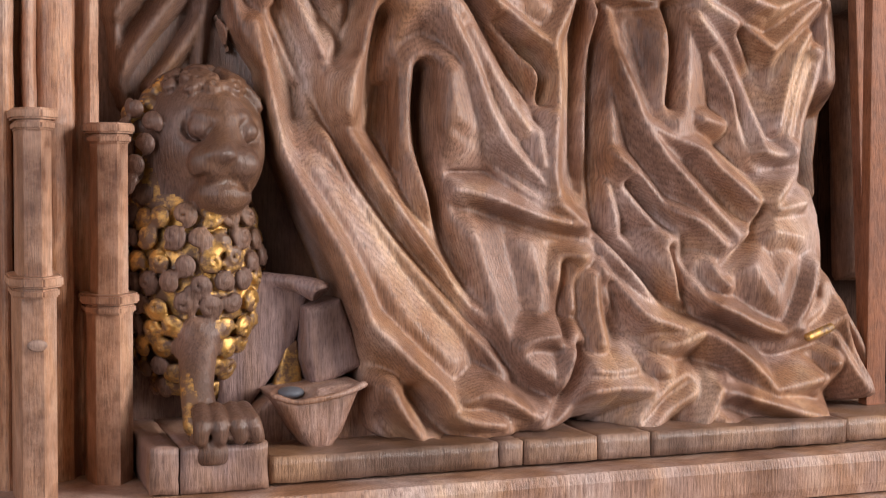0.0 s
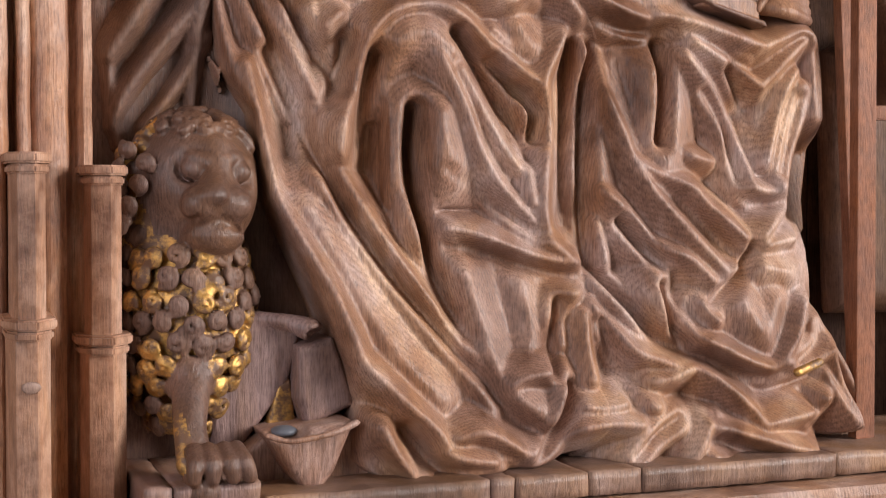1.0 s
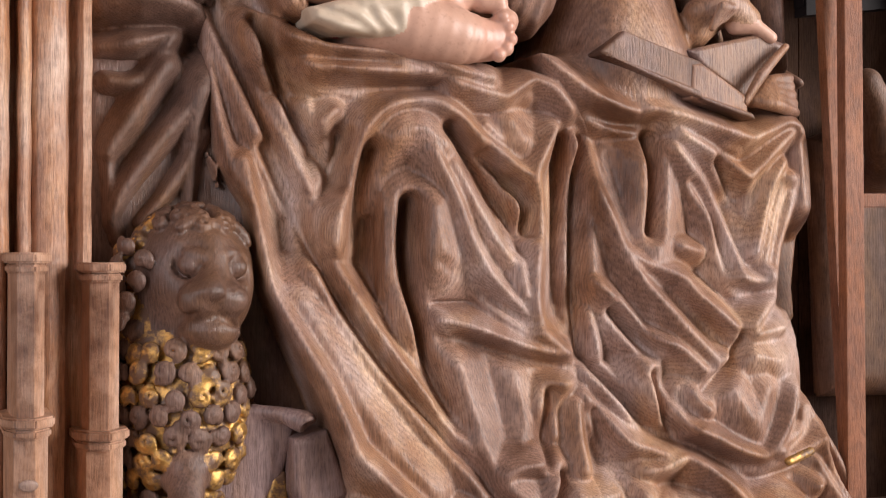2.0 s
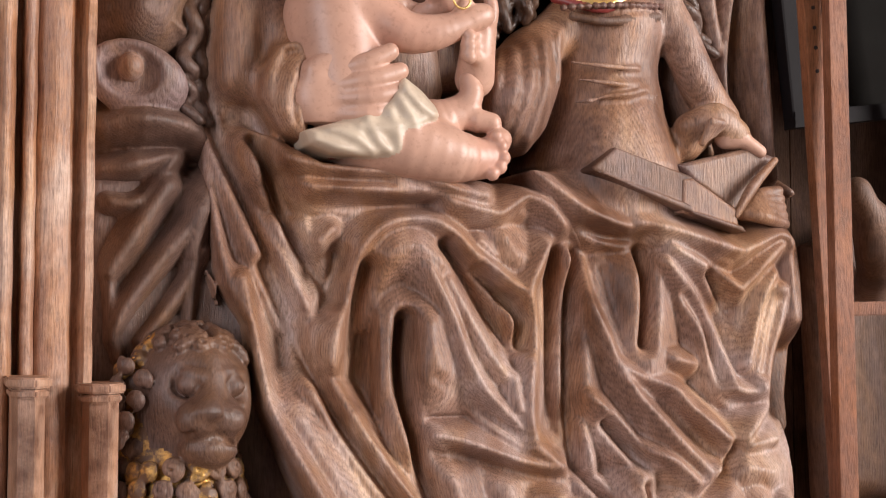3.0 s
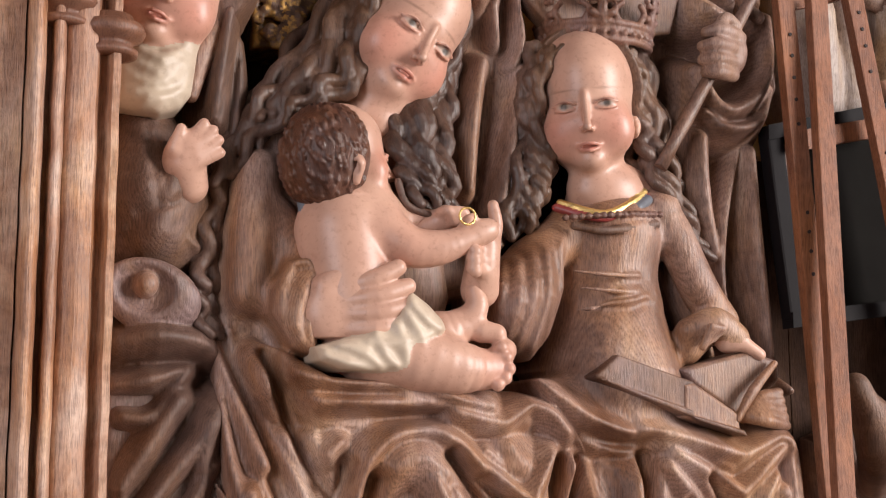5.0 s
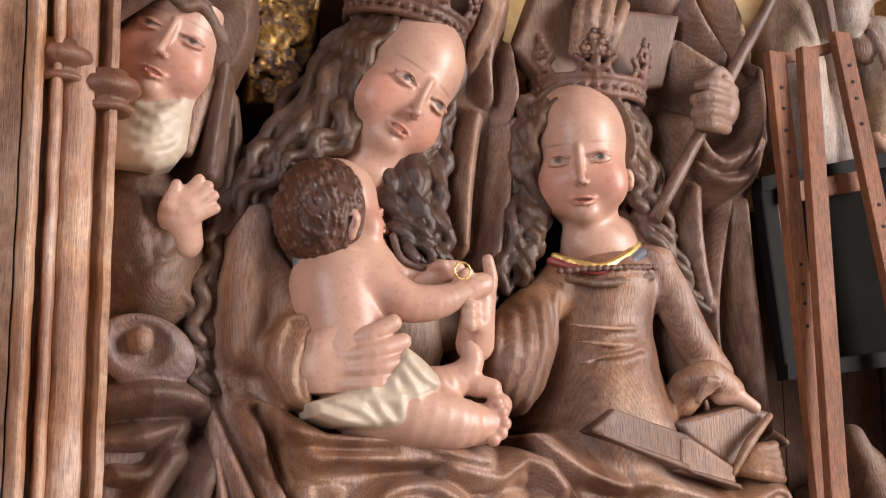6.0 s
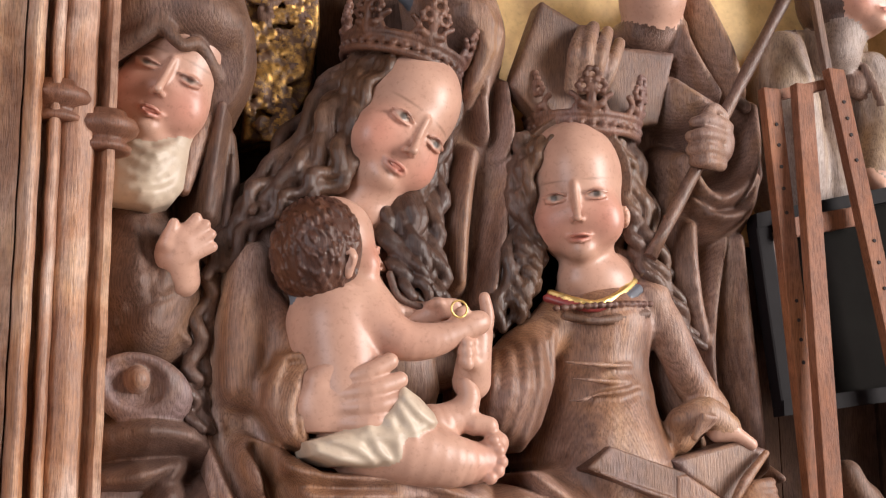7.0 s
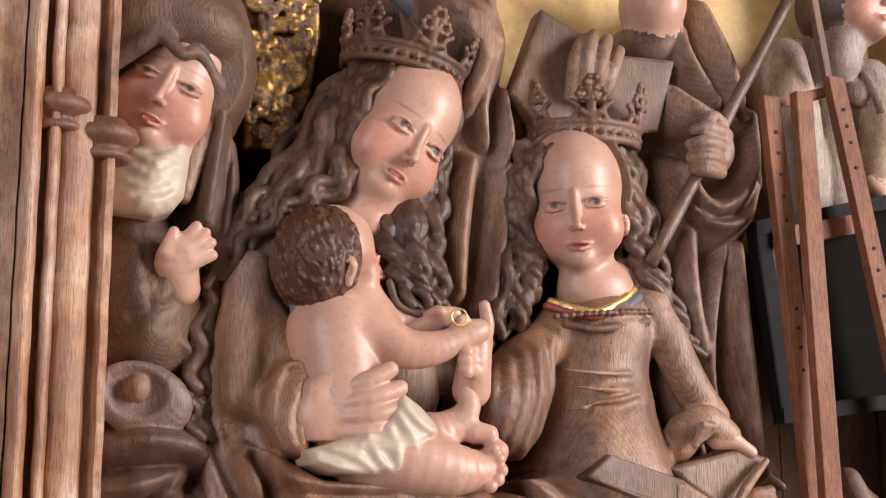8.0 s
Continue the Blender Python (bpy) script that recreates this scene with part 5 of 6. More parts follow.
K([(-0.022, -0.015, 1.768), (-0.009, -0.020, 1.766)], [.012, .010], SKIN, .005)
linen = [([(-0.115, -0.045, 1.797), (-0.097, -0.045, 1.776), (-0.080, -0.045, 1.765)], [.005, .008, .005]), ([(-0.117, -0.045, 1.784), (-0.103, -0.045, 1.762), (-0.097, -0.045, 1.746)], [.005, .008, .005]), ([(-0.123, -0.045, 1.767), (-0.117, -0.045, 1.746), (-0.115, -0.045, 1.730)], [.005, .008, .005]), ([(-0.146, -0.045, 1.759), (-0.137, -0.045, 1.740), (-0.123, -0.045, 1.728)], [.005, .008, .005]), ([(-0.180, -0.045, 1.747), (-0.157, -0.045, 1.740), (-0.140, -0.045, 1.727)], [.005, .008, .005]), ([(-0.196, -0.045, 1.737), (-0.174, -0.045, 1.730), (-0.152, -0.045, 1.725)], [.005, .008, .005]), ([(-0.152, -0.045, 1.750), (-0.123, -0.045, 1.751), (-0.091, -0.045, 1.761)], [.005, .008, .005])]
child.slab([(-0.203, -0.040, 1.747), (-0.181, -0.040, 1.753), (-0.150, -0.040, 1.762), (-0.122, -0.040, 1.781), (-0.107, -0.040, 1.804), (-0.089, -0.040, 1.793), (-0.073, -0.040, 1.777), (-0.070, -0.040, 1.766), (-0.088, -0.040, 1.752), (-0.099, -0.040, 1.734), (-0.116, -0.040, 1.725), (-0.141, -0.040, 1.723), (-0.178, -0.040, 1.725), (-0.200, -0.040, 1.733)], -0.034, 0.02, LINEN, .003, r=0.008, folds=linen, slope=0.9)
K([(-0.195, 0.000, 1.747), (-0.186, -0.010, 1.738), (-0.171, -0.015, 1.730)], .007, RED, .004)
K([(-0.205, 0.015, 1.899), (-0.197, 0.010, 1.882), (-0.189, 0.012, 1.868)], [.006, .010, .006], BLUE, .004)
eye_p = [(np.array((-0.123, -0.010, 1.935)), .016, (0.62, 0.2, 0.13), .9, .45), (np.array((-0.012, -0.034, 1.728)), .020, (0.6, 0.25, 0.18), .9, .4), (np.array((-0.116, -0.040, 1.845)), .03, (0.64, .32, .23), .9, .4)]
carved("child_statue", [child, mop], "painted wooden naked child with auburn hair sitting on the mother's lap", "statue", eye_p)
ring_bm = bmesh.new()
rings = []
for i in range(20):
    a = 2 * math.pi * i / 20
    rings.append([ring_bm.verts.new(Vector((-0.050, -0.045, 1.880)) + Vector(((.0085 + .0012 * math.cos(b)) * math.cos(a), .0012 * math.sin(b), (.0085 + .0012 * math.cos(b)) * math.sin(a)))) for b in np.linspace(0, 2 * math.pi, 9)[:-1]])
for i in range(20):
    for j in range(8):
        ring_bm.faces.new((rings[i - 1][j - 1], rings[i][j - 1], rings[i][j], rings[i - 1][j])).smooth = True
bmesh.ops.recalc_face_normals(ring_bm, faces=ring_bm.faces[:])
tagged(part("finger_ring", ring_bm, GOLD), "small gilded ring held in the child's hand", "ring")

# ---- seated crowned girl with the book ----
girl = Carving((-0.04, -0.13, 1.226), (0.40, 0.20, 1.97), 0.0023)
GIRL_LOW = ([(0.048, -0.088, 1.240), (0.041, -0.061, 1.408), (0.070, -0.031, 1.579), (0.070, 0.015, 1.653), (0.036, 0.015, 1.722), (0.117, 0.015, 1.728), (0.218, 0.015, 1.704), (0.310, 0.015, 1.695), (0.364, 0.015, 1.671), (0.375, 0.008, 1.633), (0.373, -0.002, 1.584), (0.371, 0.001, 1.597), (0.365, -0.009, 1.543), (0.352, -0.020, 1.490), (0.351, -0.026, 1.458), (0.330, -0.031, 1.429), (0.331, -0.036, 1.403), (0.343, -0.043, 1.369), (0.363, -0.049, 1.334), (0.380, -0.056, 1.299), (0.387, -0.063, 1.259), (0.306, -0.105, 1.239), (0.272, -0.108, 1.226), (0.102, -0.090, 1.237)])
girl.slab(GIRL_LOW, (-0.065, 0.07), 0.18, OAK, r=0.006, cloth=drapery, sink=0.002)
G = girl.tube
girl.tube([(0.264, -0.106, 1.322), (0.294, -0.100, 1.330)], .0045, GOLD_WORN, .003)
girl.slab([(0.083, 0.050, 1.877), (0.115, 0.050, 1.903), (0.223, 0.050, 1.915), (0.220, 0.050, 1.857), (0.211, 0.050, 1.818), (0.245, 0.050, 1.756), (0.239, 0.050, 1.720), (0.107, 0.050, 1.716), (0.076, 0.050, 1.736), (0.095, 0.050, 1.803)], 0.045, 0.16, OAK, r=0.03)
G([(0.162, 0.060, 1.882), (0.160, 0.060, 1.831)], [.06, .052], OAK, .02)
G([(0.159, 0.060, 1.793), (0.161, 0.050, 1.724)], [.062, .075], OAK, .02)
G([(0.096, 0.012, 1.888), (0.130, 0.000, 1.883), (0.197, 0.012, 1.896)], .0045, OAK_DARK, .004)
for i in range(15):
    u = i / 14
    girl.ball(np.array((0.085, 0.010, 1.896)) * (1 - u) + np.array((0.201, 0.012, 1.907)) * u + np.array((0, -.010 * math.sin(math.pi * u), 0)), .0042, CROWN, .001)
for a, b in (((0.089, 0.001, 1.837), (0.168, 0.003, 1.836)), ((0.098, 0.001, 1.820), (0.165, 0.003, 1.818)), ((0.128, 0.001, 1.804), (0.176, 0.003, 1.813)), ((0.094, 0.001, 1.796), (0.122, 0.003, 1.802))):
    m2 = (np.array(a) + np.array(b)) / 2 + np.array((0, -.006, -.002))
    G([a, m2, b], [.0015, .0035, .0015], OAK, .008)
    G([np.array(a) + (0, -.003, -.007), m2 + (0, -.004, -.008), np.array(b) + (0, -.003, -.006)], [.0015, .003, .0015], OAK, .008, cut=True)
G([(0.217, 0.040, 1.917), (0.238, 0.030, 1.868), (0.261, 0.030, 1.824), (0.289, 0.035, 1.794)], [.024, .022, .022, .020], OAK, .008)
G([(0.278, 0.030, 1.793), (0.249, 0.020, 1.776), (0.234, 0.020, 1.760)], [.018, .02, .018], OAK, .01)
G([(0.233, 0.010, 1.778), (0.259, 0.000, 1.787), (0.284, 0.000, 1.772)], [.016, .018, .016], OAK, .008)
for x, z in ((0, 0), (10, 14), (22, 24)):
    G([((0.237, -0.005, 1.759)[0] + x * .0006, -.01, (0.237, -0.005, 1.759)[2] + z * .0004), ((0.243, -0.020, 1.782)[0] + x * .0006, -.02, (0.243, -0.020, 1.782)[2] - z * .0001)], 0.004, OAK, .004)
G([(0.110, 0.055, 1.894), (0.084, 0.045, 1.870), (0.054, 0.040, 1.850)], [.026, .026, .026], OAK, .01)
sleeve = [([(0.082, 0.020, 1.873), (0.081, 0.020, 1.824), (0.060, 0.020, 1.764)], [.010, .012, .008]), ([(0.060, 0.015, 1.865), (0.057, 0.005, 1.810), (0.043, 0.012, 1.757)], [.010, .012, .008]), ([(0.045, 0.012, 1.855), (0.039, 0.000, 1.809), (0.026, 0.010, 1.757)], [.008, .012, .008]), ([(0.029, 0.012, 1.845), (0.021, -0.004, 1.802), (0.012, 0.008, 1.762)], [.008, .010, .008]), ([(0.012, 0.012, 1.845), (0.002, 0.000, 1.808), (0.004, 0.010, 1.768)], [.007, .010, .007])]
girl.slab([(0.089, 0.020, 1.879), (0.052, 0.020, 1.865), (0.019, 0.020, 1.852), (-0.001, 0.020, 1.821), (-0.003, 0.020, 1.774), (0.017, 0.020, 1.751), (0.050, 0.020, 1.743), (0.073, 0.020, 1.770), (0.088, 0.020, 1.818)], 0.03, 0.14, OAK, r=0.015, folds=sleeve, slope=1.1)
girl.ball((0.164, 0.060, 1.946), (.05, .03, .03), SKIN, .02)
gfine = Carving((-0.08, -0.10, 1.78), (0.27, 0.19, 2.21), 0.0017)
tresses = Carving((-0.01, -0.03, 1.84), (0.30, 0.19, 2.21), 0.0017)
gturn = rot(0, 0, -28) @ rot(0, -4, 0) @ rot(9, 0, 0)
gface = (0.131, 0.047, 2.021)
gp = head(gfine, gface, 0.142, gturn)
gfine.tube([(0.155, 0.065, 1.934), (0.152, 0.062, 1.956), (0.152, 0.066, 1.976)], [.040, .030, .028], SKIN, .012)
gfine.ball((0.152, 0.045, 1.935), (.046, .030, .032), SKIN, .015)
gfine.tube([(0.088, 0.030, 1.916), (0.106, 0.014, 1.907), (0.132, 0.008, 1.903), (0.163, 0.014, 1.916), (0.192, 0.030, 1.935)], .0042, GOLD, .002)
gfine.tube([(0.083, 0.030, 1.910), (0.105, 0.014, 1.901), (0.132, 0.008, 1.898), (0.167, 0.014, 1.910), (0.196, 0.030, 1.929)], .0045, RED, .002)
gfine.tube([(0.176, 0.016, 1.913), (0.194, 0.026, 1.925)], .006, BLUE, .002)
gfine.ball((0.182, 0.030, 2.008), (.006, .010, .013), SKIN, .004)
for x, y in ((0, 0), (6, 8)):
    gfine.ball(((0.178, 0.020, 2.005)[0] + x * .0003, .022, (0.178, 0.020, 2.005)[2] + .010 - y * .0018), .0042, SKIN, .001)
cap(tresses, gface, 0.144, gturn, HAIR, edge=0.0)
rng = random.Random(11)
groots = [((0.075, 0.060, 2.094), [(0.069, 0.060, 2.038), (0.066, 0.060, 1.985), (0.047, 0.050, 1.925), (0.039, 0.050, 1.875)]),
          ((0.087, 0.070, 2.095), [(0.068, 0.070, 2.033), (0.060, 0.070, 1.974), (0.044, 0.060, 1.914), (0.030, 0.060, 1.876)]),
          ((0.074, 0.055, 2.066), [(0.070, 0.055, 2.017), (0.082, 0.050, 1.972), (0.072, 0.045, 1.938), (0.057, 0.045, 1.894)]),
          ((0.206, 0.060, 2.103), [(0.210, 0.050, 2.047), (0.219, 0.050, 1.994), (0.232, 0.045, 1.948), (0.249, 0.040, 1.902)]),
          ((0.196, 0.050, 2.080), [(0.199, 0.040, 2.011), (0.205, 0.040, 1.971), (0.229, 0.035, 1.920), (0.263, 0.040, 1.870)]),
          ((0.212, 0.070, 2.100), [(0.228, 0.070, 2.039), (0.235, 0.060, 1.984), (0.249, 0.050, 1.930), (0.273, 0.050, 1.885)])]
for a, b in groots:
    for j in range(5):
        o = np.array((rng.uniform(-.016, .016), rng.uniform(-.012, .012), rng.uniform(-.010, .010)))
        q = wavy(np.array(a) + o * .5, [np.array(p) + o for p in b], rng.uniform(3.4, 5.0), .006, rng.uniform(0, 6), 26)
        tresses.tube(q, [.008, .008, .007, .005], HAIR, .002, smooth=1)
for j in range(4):
    o = np.array((-.004 * j, .006 * j, 0))
    tresses.tube(wavy(np.array((0.088, 0.024, 2.090)) + o, [np.array((0.068, 0.028, 2.056)) + o, np.array((0.064, 0.036, 2.006)) + o, np.array((0.069, 0.040, 1.956)) + o, np.array((0.061, 0.036, 1.917)) + o], 5, .0035, rng.uniform(0, 6), 28), [.005, .007, .007], HAIR, .002, smooth=1)
    o = np.array((.004 * j, .006 * j, 0))
    tresses.tube(wavy(np.array((0.179, 0.034, 2.099)) + o, [np.array((0.197, 0.034, 2.069)) + o, np.array((0.204, 0.040, 2.017)) + o, np.array((0.201, 0.040, 1.971)) + o, np.array((0.222, 0.036, 1.920)) + o], 5, .0035, rng.uniform(0, 6), 28), [.005, .007, .007], HAIR, .002, smooth=1)
for i in range(15):
    a = radians(-95 + i * 13.5)
    p0 = np.array(gface) + gturn @ np.array((.059 * math.sin(a), .004 + .016 * abs(math.sin(a)), .030 + .068 * math.cos(a)))
    p1 = np.array(gface) + gturn @ np.array((.065 * math.sin(a), .05, .030 + .068 * math.cos(a)))
    tresses.tube([p0, (p0 + p1) / 2 + gturn @ np.array((0, 0, .004)), p1], .0065, HAIR, .002, smooth=2)
crown(tresses, (0.158, 0.080, 2.110), rot(0, 0, -28) @ rot(0, 3, 0) @ rot(5, 0, 0), .064, .066, 6, CROWN)
# raised hand
gfine.tube([(-0.019, 0.000, 1.813), (-0.021, -0.012, 1.835), (-0.020, -0.015, 1.855)], [.020, .018, .017], SKIN, .01)
gfine.tube([(-0.012, -0.015, 1.858), (-0.008, -0.018, 1.878), (-0.011, -0.018, 1.898)], [.0085, .0075, .006], SKIN, .005)
for i in range(3):
    z = (-0.039, -0.020, 1.848)[2] - i * .010
    gfine.tube([((-0.020, -0.020, 1.851)[0], -.02, z), ((-0.040, -0.030, 1.849)[0], -.034, z + .002), ((-0.045, -0.030, 1.849)[0] + .006, -.038, z - .002)], .0068, SKIN, .003)
# hand on the book
girl.tube([(0.272, 0.000, 1.766), (0.289, -0.008, 1.764), (0.307, -0.012, 1.753)], [.011, .0085, .007], SKIN, .004)
carved("crowned_girl_statue", [girl, gfine, tresses], "brown carved wooden crowned girl with painted face and wavy hair, seated", "statue", gp)

# ---- open book on her lap ----
book = holder("open_book", (0.24, 0.02, 1.66), "open carved wooden book with brown covers on the girl's lap", "book")
LO, HI = (0.08, -0.10, 1.60), (0.40, 0.12, 1.80)
piece = Carving(LO, HI, 0.0018)
piece.slab([(0.099, -0.010, 1.725), (0.127, -0.010, 1.748), (0.217, -0.010, 1.721), (0.207, -0.010, 1.684), (0.150, -0.010, 1.706)], -0.025, 0.03, BOOK_WOOD, .003, r=0.003)
piece.slab([(0.101, -0.010, 1.723), (0.210, -0.010, 1.691), (0.213, -0.010, 1.682), (0.143, -0.010, 1.706)], -0.032, 0.03, BOOK_WOOD, .002, r=0.002)
carved_part("cover", piece, book, "brown wooden book cover")
piece = Carving(LO, HI, 0.0018)
piece.slab([(0.203, -0.020, 1.718), (0.215, -0.020, 1.720), (0.269, -0.020, 1.688), (0.271, -0.020, 1.667), (0.202, -0.020, 1.683)], -0.027, 0.03, OAK, .003, r=0.004)
piece.slab([(0.207, -0.010, 1.686), (0.272, -0.010, 1.670), (0.276, -0.010, 1.663), (0.213, -0.010, 1.681)], -0.033, 0.03, BOOK_WOOD, .002, r=0.002)
carved_part("leather_edge", piece, book, "paler edge of the cover")
piece = Carving(LO, HI, 0.0018)
piece.slab([(0.207, -0.010, 1.735), (0.295, -0.010, 1.757), (0.329, -0.010, 1.748), (0.305, -0.010, 1.717), (0.276, -0.010, 1.686), (0.224, -0.010, 1.718)], -0.012, 0.05, OAK_GREY, .004, r=0.006)
piece.tube([(0.320, -0.020, 1.743), (0.288, -0.025, 1.712), (0.268, -0.025, 1.682)], [.004, .006, .004], OAK, .004)
carved_part("page_block", piece, book, "grey brown open pages")
piece = Carving(LO, HI, 0.0018)
for i in range(5):
    piece.tube([(0.283, -0.012, 1.686), ((0.305, -0.015, 1.705)[0], -.012 - .003 * i, (0.305, -0.015, 1.705)[2] - .006 * i), ((0.333, -0.010, 1.712)[0] + .002 * i, -.006, (0.333, -0.010, 1.712)[2] - .009 * i)], [.007, .008, .006], OAK, .002)
carved_part("loose_leaves", piece, book, "curling wooden leaf edges")
piece = Carving(LO, HI, 0.0018)
piece.tube([(0.175, 0.000, 1.699), (0.168, 0.000, 1.681), (0.158, 0.000, 1.663)], .006, OAK, .003)
piece.tube([(0.196, 0.020, 1.686), (0.186, 0.020, 1.670)], .009, BLUE, .003)
carved_part("strap", piece, book, "brown strap with faded blue paint")

# ---- veiled woman behind the pilaster ----
nun = Carving((-0.42, -0.06, 1.50), (-0.19, 0.20, 2.34), 0.0028)
habit = Cloth()
N = habit.tube
NUN_OUT = ([(-0.399, 0.075, 2.214), (-0.260, 0.075, 2.240), (-0.262, 0.075, 2.157), (-0.262, 0.075, 2.094), (-0.245, 0.075, 2.027), (-0.250, 0.075, 1.972), (-0.291, 0.075, 1.841), (-0.277, 0.075, 1.773), (-0.265, 0.075, 1.689), (-0.260, 0.075, 1.555), (-0.312, 0.075, 1.539), (-0.370, 0.075, 1.496), (-0.396, 0.075, 1.712)])
N([(-0.330, 0.060, 2.181), (-0.285, 0.050, 2.177), (-0.269, 0.050, 2.129), (-0.276, 0.050, 2.061), (-0.285, 0.050, 1.976)], [.02, .02, .018, .014, .014], OAK_GREY, .008)
N([(-0.278, 0.030, 2.091), (-0.285, 0.035, 2.032), (-0.290, 0.040, 1.980)], [.008, .010, .008], OAK, .006)
N([(-0.262, 0.060, 2.065), (-0.263, 0.060, 2.004), (-0.270, 0.060, 1.938)], [.014, .014, .012], OAK_GREY, .008)
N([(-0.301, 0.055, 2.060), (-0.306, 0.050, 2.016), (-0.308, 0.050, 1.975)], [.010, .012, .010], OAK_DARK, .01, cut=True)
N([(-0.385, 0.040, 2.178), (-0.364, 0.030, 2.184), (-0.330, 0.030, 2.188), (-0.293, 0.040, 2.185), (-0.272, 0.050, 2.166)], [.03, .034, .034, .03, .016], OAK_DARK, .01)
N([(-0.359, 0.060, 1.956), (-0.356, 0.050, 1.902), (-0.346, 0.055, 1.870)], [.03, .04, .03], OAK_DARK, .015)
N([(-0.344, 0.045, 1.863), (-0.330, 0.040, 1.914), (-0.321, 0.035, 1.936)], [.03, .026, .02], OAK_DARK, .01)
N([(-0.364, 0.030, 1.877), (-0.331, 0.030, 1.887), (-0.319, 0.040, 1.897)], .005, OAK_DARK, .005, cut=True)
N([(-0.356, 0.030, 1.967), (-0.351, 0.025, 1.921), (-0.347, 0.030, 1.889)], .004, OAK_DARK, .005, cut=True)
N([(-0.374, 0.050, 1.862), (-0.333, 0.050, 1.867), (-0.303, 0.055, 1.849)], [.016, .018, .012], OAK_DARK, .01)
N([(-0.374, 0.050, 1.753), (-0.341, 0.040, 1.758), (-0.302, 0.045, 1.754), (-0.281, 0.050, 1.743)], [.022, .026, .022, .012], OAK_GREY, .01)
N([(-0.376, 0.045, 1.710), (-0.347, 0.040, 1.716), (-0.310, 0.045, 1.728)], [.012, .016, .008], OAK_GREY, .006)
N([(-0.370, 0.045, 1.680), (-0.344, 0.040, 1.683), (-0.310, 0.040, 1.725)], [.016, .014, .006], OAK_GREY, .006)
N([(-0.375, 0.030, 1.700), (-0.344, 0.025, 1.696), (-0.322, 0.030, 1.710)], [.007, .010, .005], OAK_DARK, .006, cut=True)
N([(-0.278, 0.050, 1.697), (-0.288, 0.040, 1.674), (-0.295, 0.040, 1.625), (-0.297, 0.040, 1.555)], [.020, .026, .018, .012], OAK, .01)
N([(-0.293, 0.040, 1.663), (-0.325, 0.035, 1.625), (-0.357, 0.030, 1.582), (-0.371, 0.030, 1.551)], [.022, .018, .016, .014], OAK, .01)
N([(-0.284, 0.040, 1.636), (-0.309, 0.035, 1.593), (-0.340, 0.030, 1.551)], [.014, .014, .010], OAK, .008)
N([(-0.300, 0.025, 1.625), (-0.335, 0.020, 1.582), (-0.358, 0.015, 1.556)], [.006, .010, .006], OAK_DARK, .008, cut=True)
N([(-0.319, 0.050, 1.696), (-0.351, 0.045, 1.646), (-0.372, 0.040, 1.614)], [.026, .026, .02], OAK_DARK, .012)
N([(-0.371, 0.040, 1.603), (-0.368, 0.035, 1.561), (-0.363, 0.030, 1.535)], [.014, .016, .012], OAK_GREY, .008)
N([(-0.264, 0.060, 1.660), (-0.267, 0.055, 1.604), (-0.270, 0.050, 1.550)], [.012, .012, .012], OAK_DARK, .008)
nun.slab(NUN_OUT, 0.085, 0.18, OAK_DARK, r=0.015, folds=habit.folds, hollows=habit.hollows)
# round hat
HAT = OAK_GREY
hatm = rot(12, 18, 0)
nun.ball((-0.348, 0.035, 1.797), (.050, .014, .036), HAT, .002, hatm)
nun.ball((-0.356, 0.022, 1.804), (.030, .013, .024), HAT, .005, hatm, cut=True)
nun.ball((-0.354, 0.028, 1.807), (.012, .014, .013), OAK, .002)
nfine = Carving((-0.415, -0.05, 1.86), (-0.24, 0.17, 2.28), 0.0019)
veil = Carving((-0.43, -0.05, 1.96), (-0.22, 0.19, 2.29), 0.0019)
nturn = rot(0, 0, -10) @ rot(0, 22, 0) @ rot(5, 0, 0)
nface = (-0.329, 0.061, 2.111)
npaint = head(nfine, nface, 0.142, nturn, lids=-0.02)
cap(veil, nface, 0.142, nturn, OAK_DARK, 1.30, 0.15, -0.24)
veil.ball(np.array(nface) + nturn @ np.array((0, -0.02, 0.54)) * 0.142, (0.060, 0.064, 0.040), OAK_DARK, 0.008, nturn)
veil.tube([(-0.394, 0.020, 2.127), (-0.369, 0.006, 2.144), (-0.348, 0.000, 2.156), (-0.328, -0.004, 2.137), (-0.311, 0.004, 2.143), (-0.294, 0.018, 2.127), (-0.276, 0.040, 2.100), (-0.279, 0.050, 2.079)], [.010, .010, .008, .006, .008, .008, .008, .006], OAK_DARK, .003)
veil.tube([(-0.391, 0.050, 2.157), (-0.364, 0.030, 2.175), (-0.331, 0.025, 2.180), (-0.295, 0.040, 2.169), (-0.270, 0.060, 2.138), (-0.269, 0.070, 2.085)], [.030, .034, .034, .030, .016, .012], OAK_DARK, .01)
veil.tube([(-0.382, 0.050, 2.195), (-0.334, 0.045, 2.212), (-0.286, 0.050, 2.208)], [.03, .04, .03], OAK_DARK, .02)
veil.tube([(-0.293, 0.045, 2.118), (-0.294, 0.045, 2.076), (-0.305, 0.045, 2.039), (-0.313, 0.045, 2.003)], [.010, .014, .012, .008], OAK, .006)
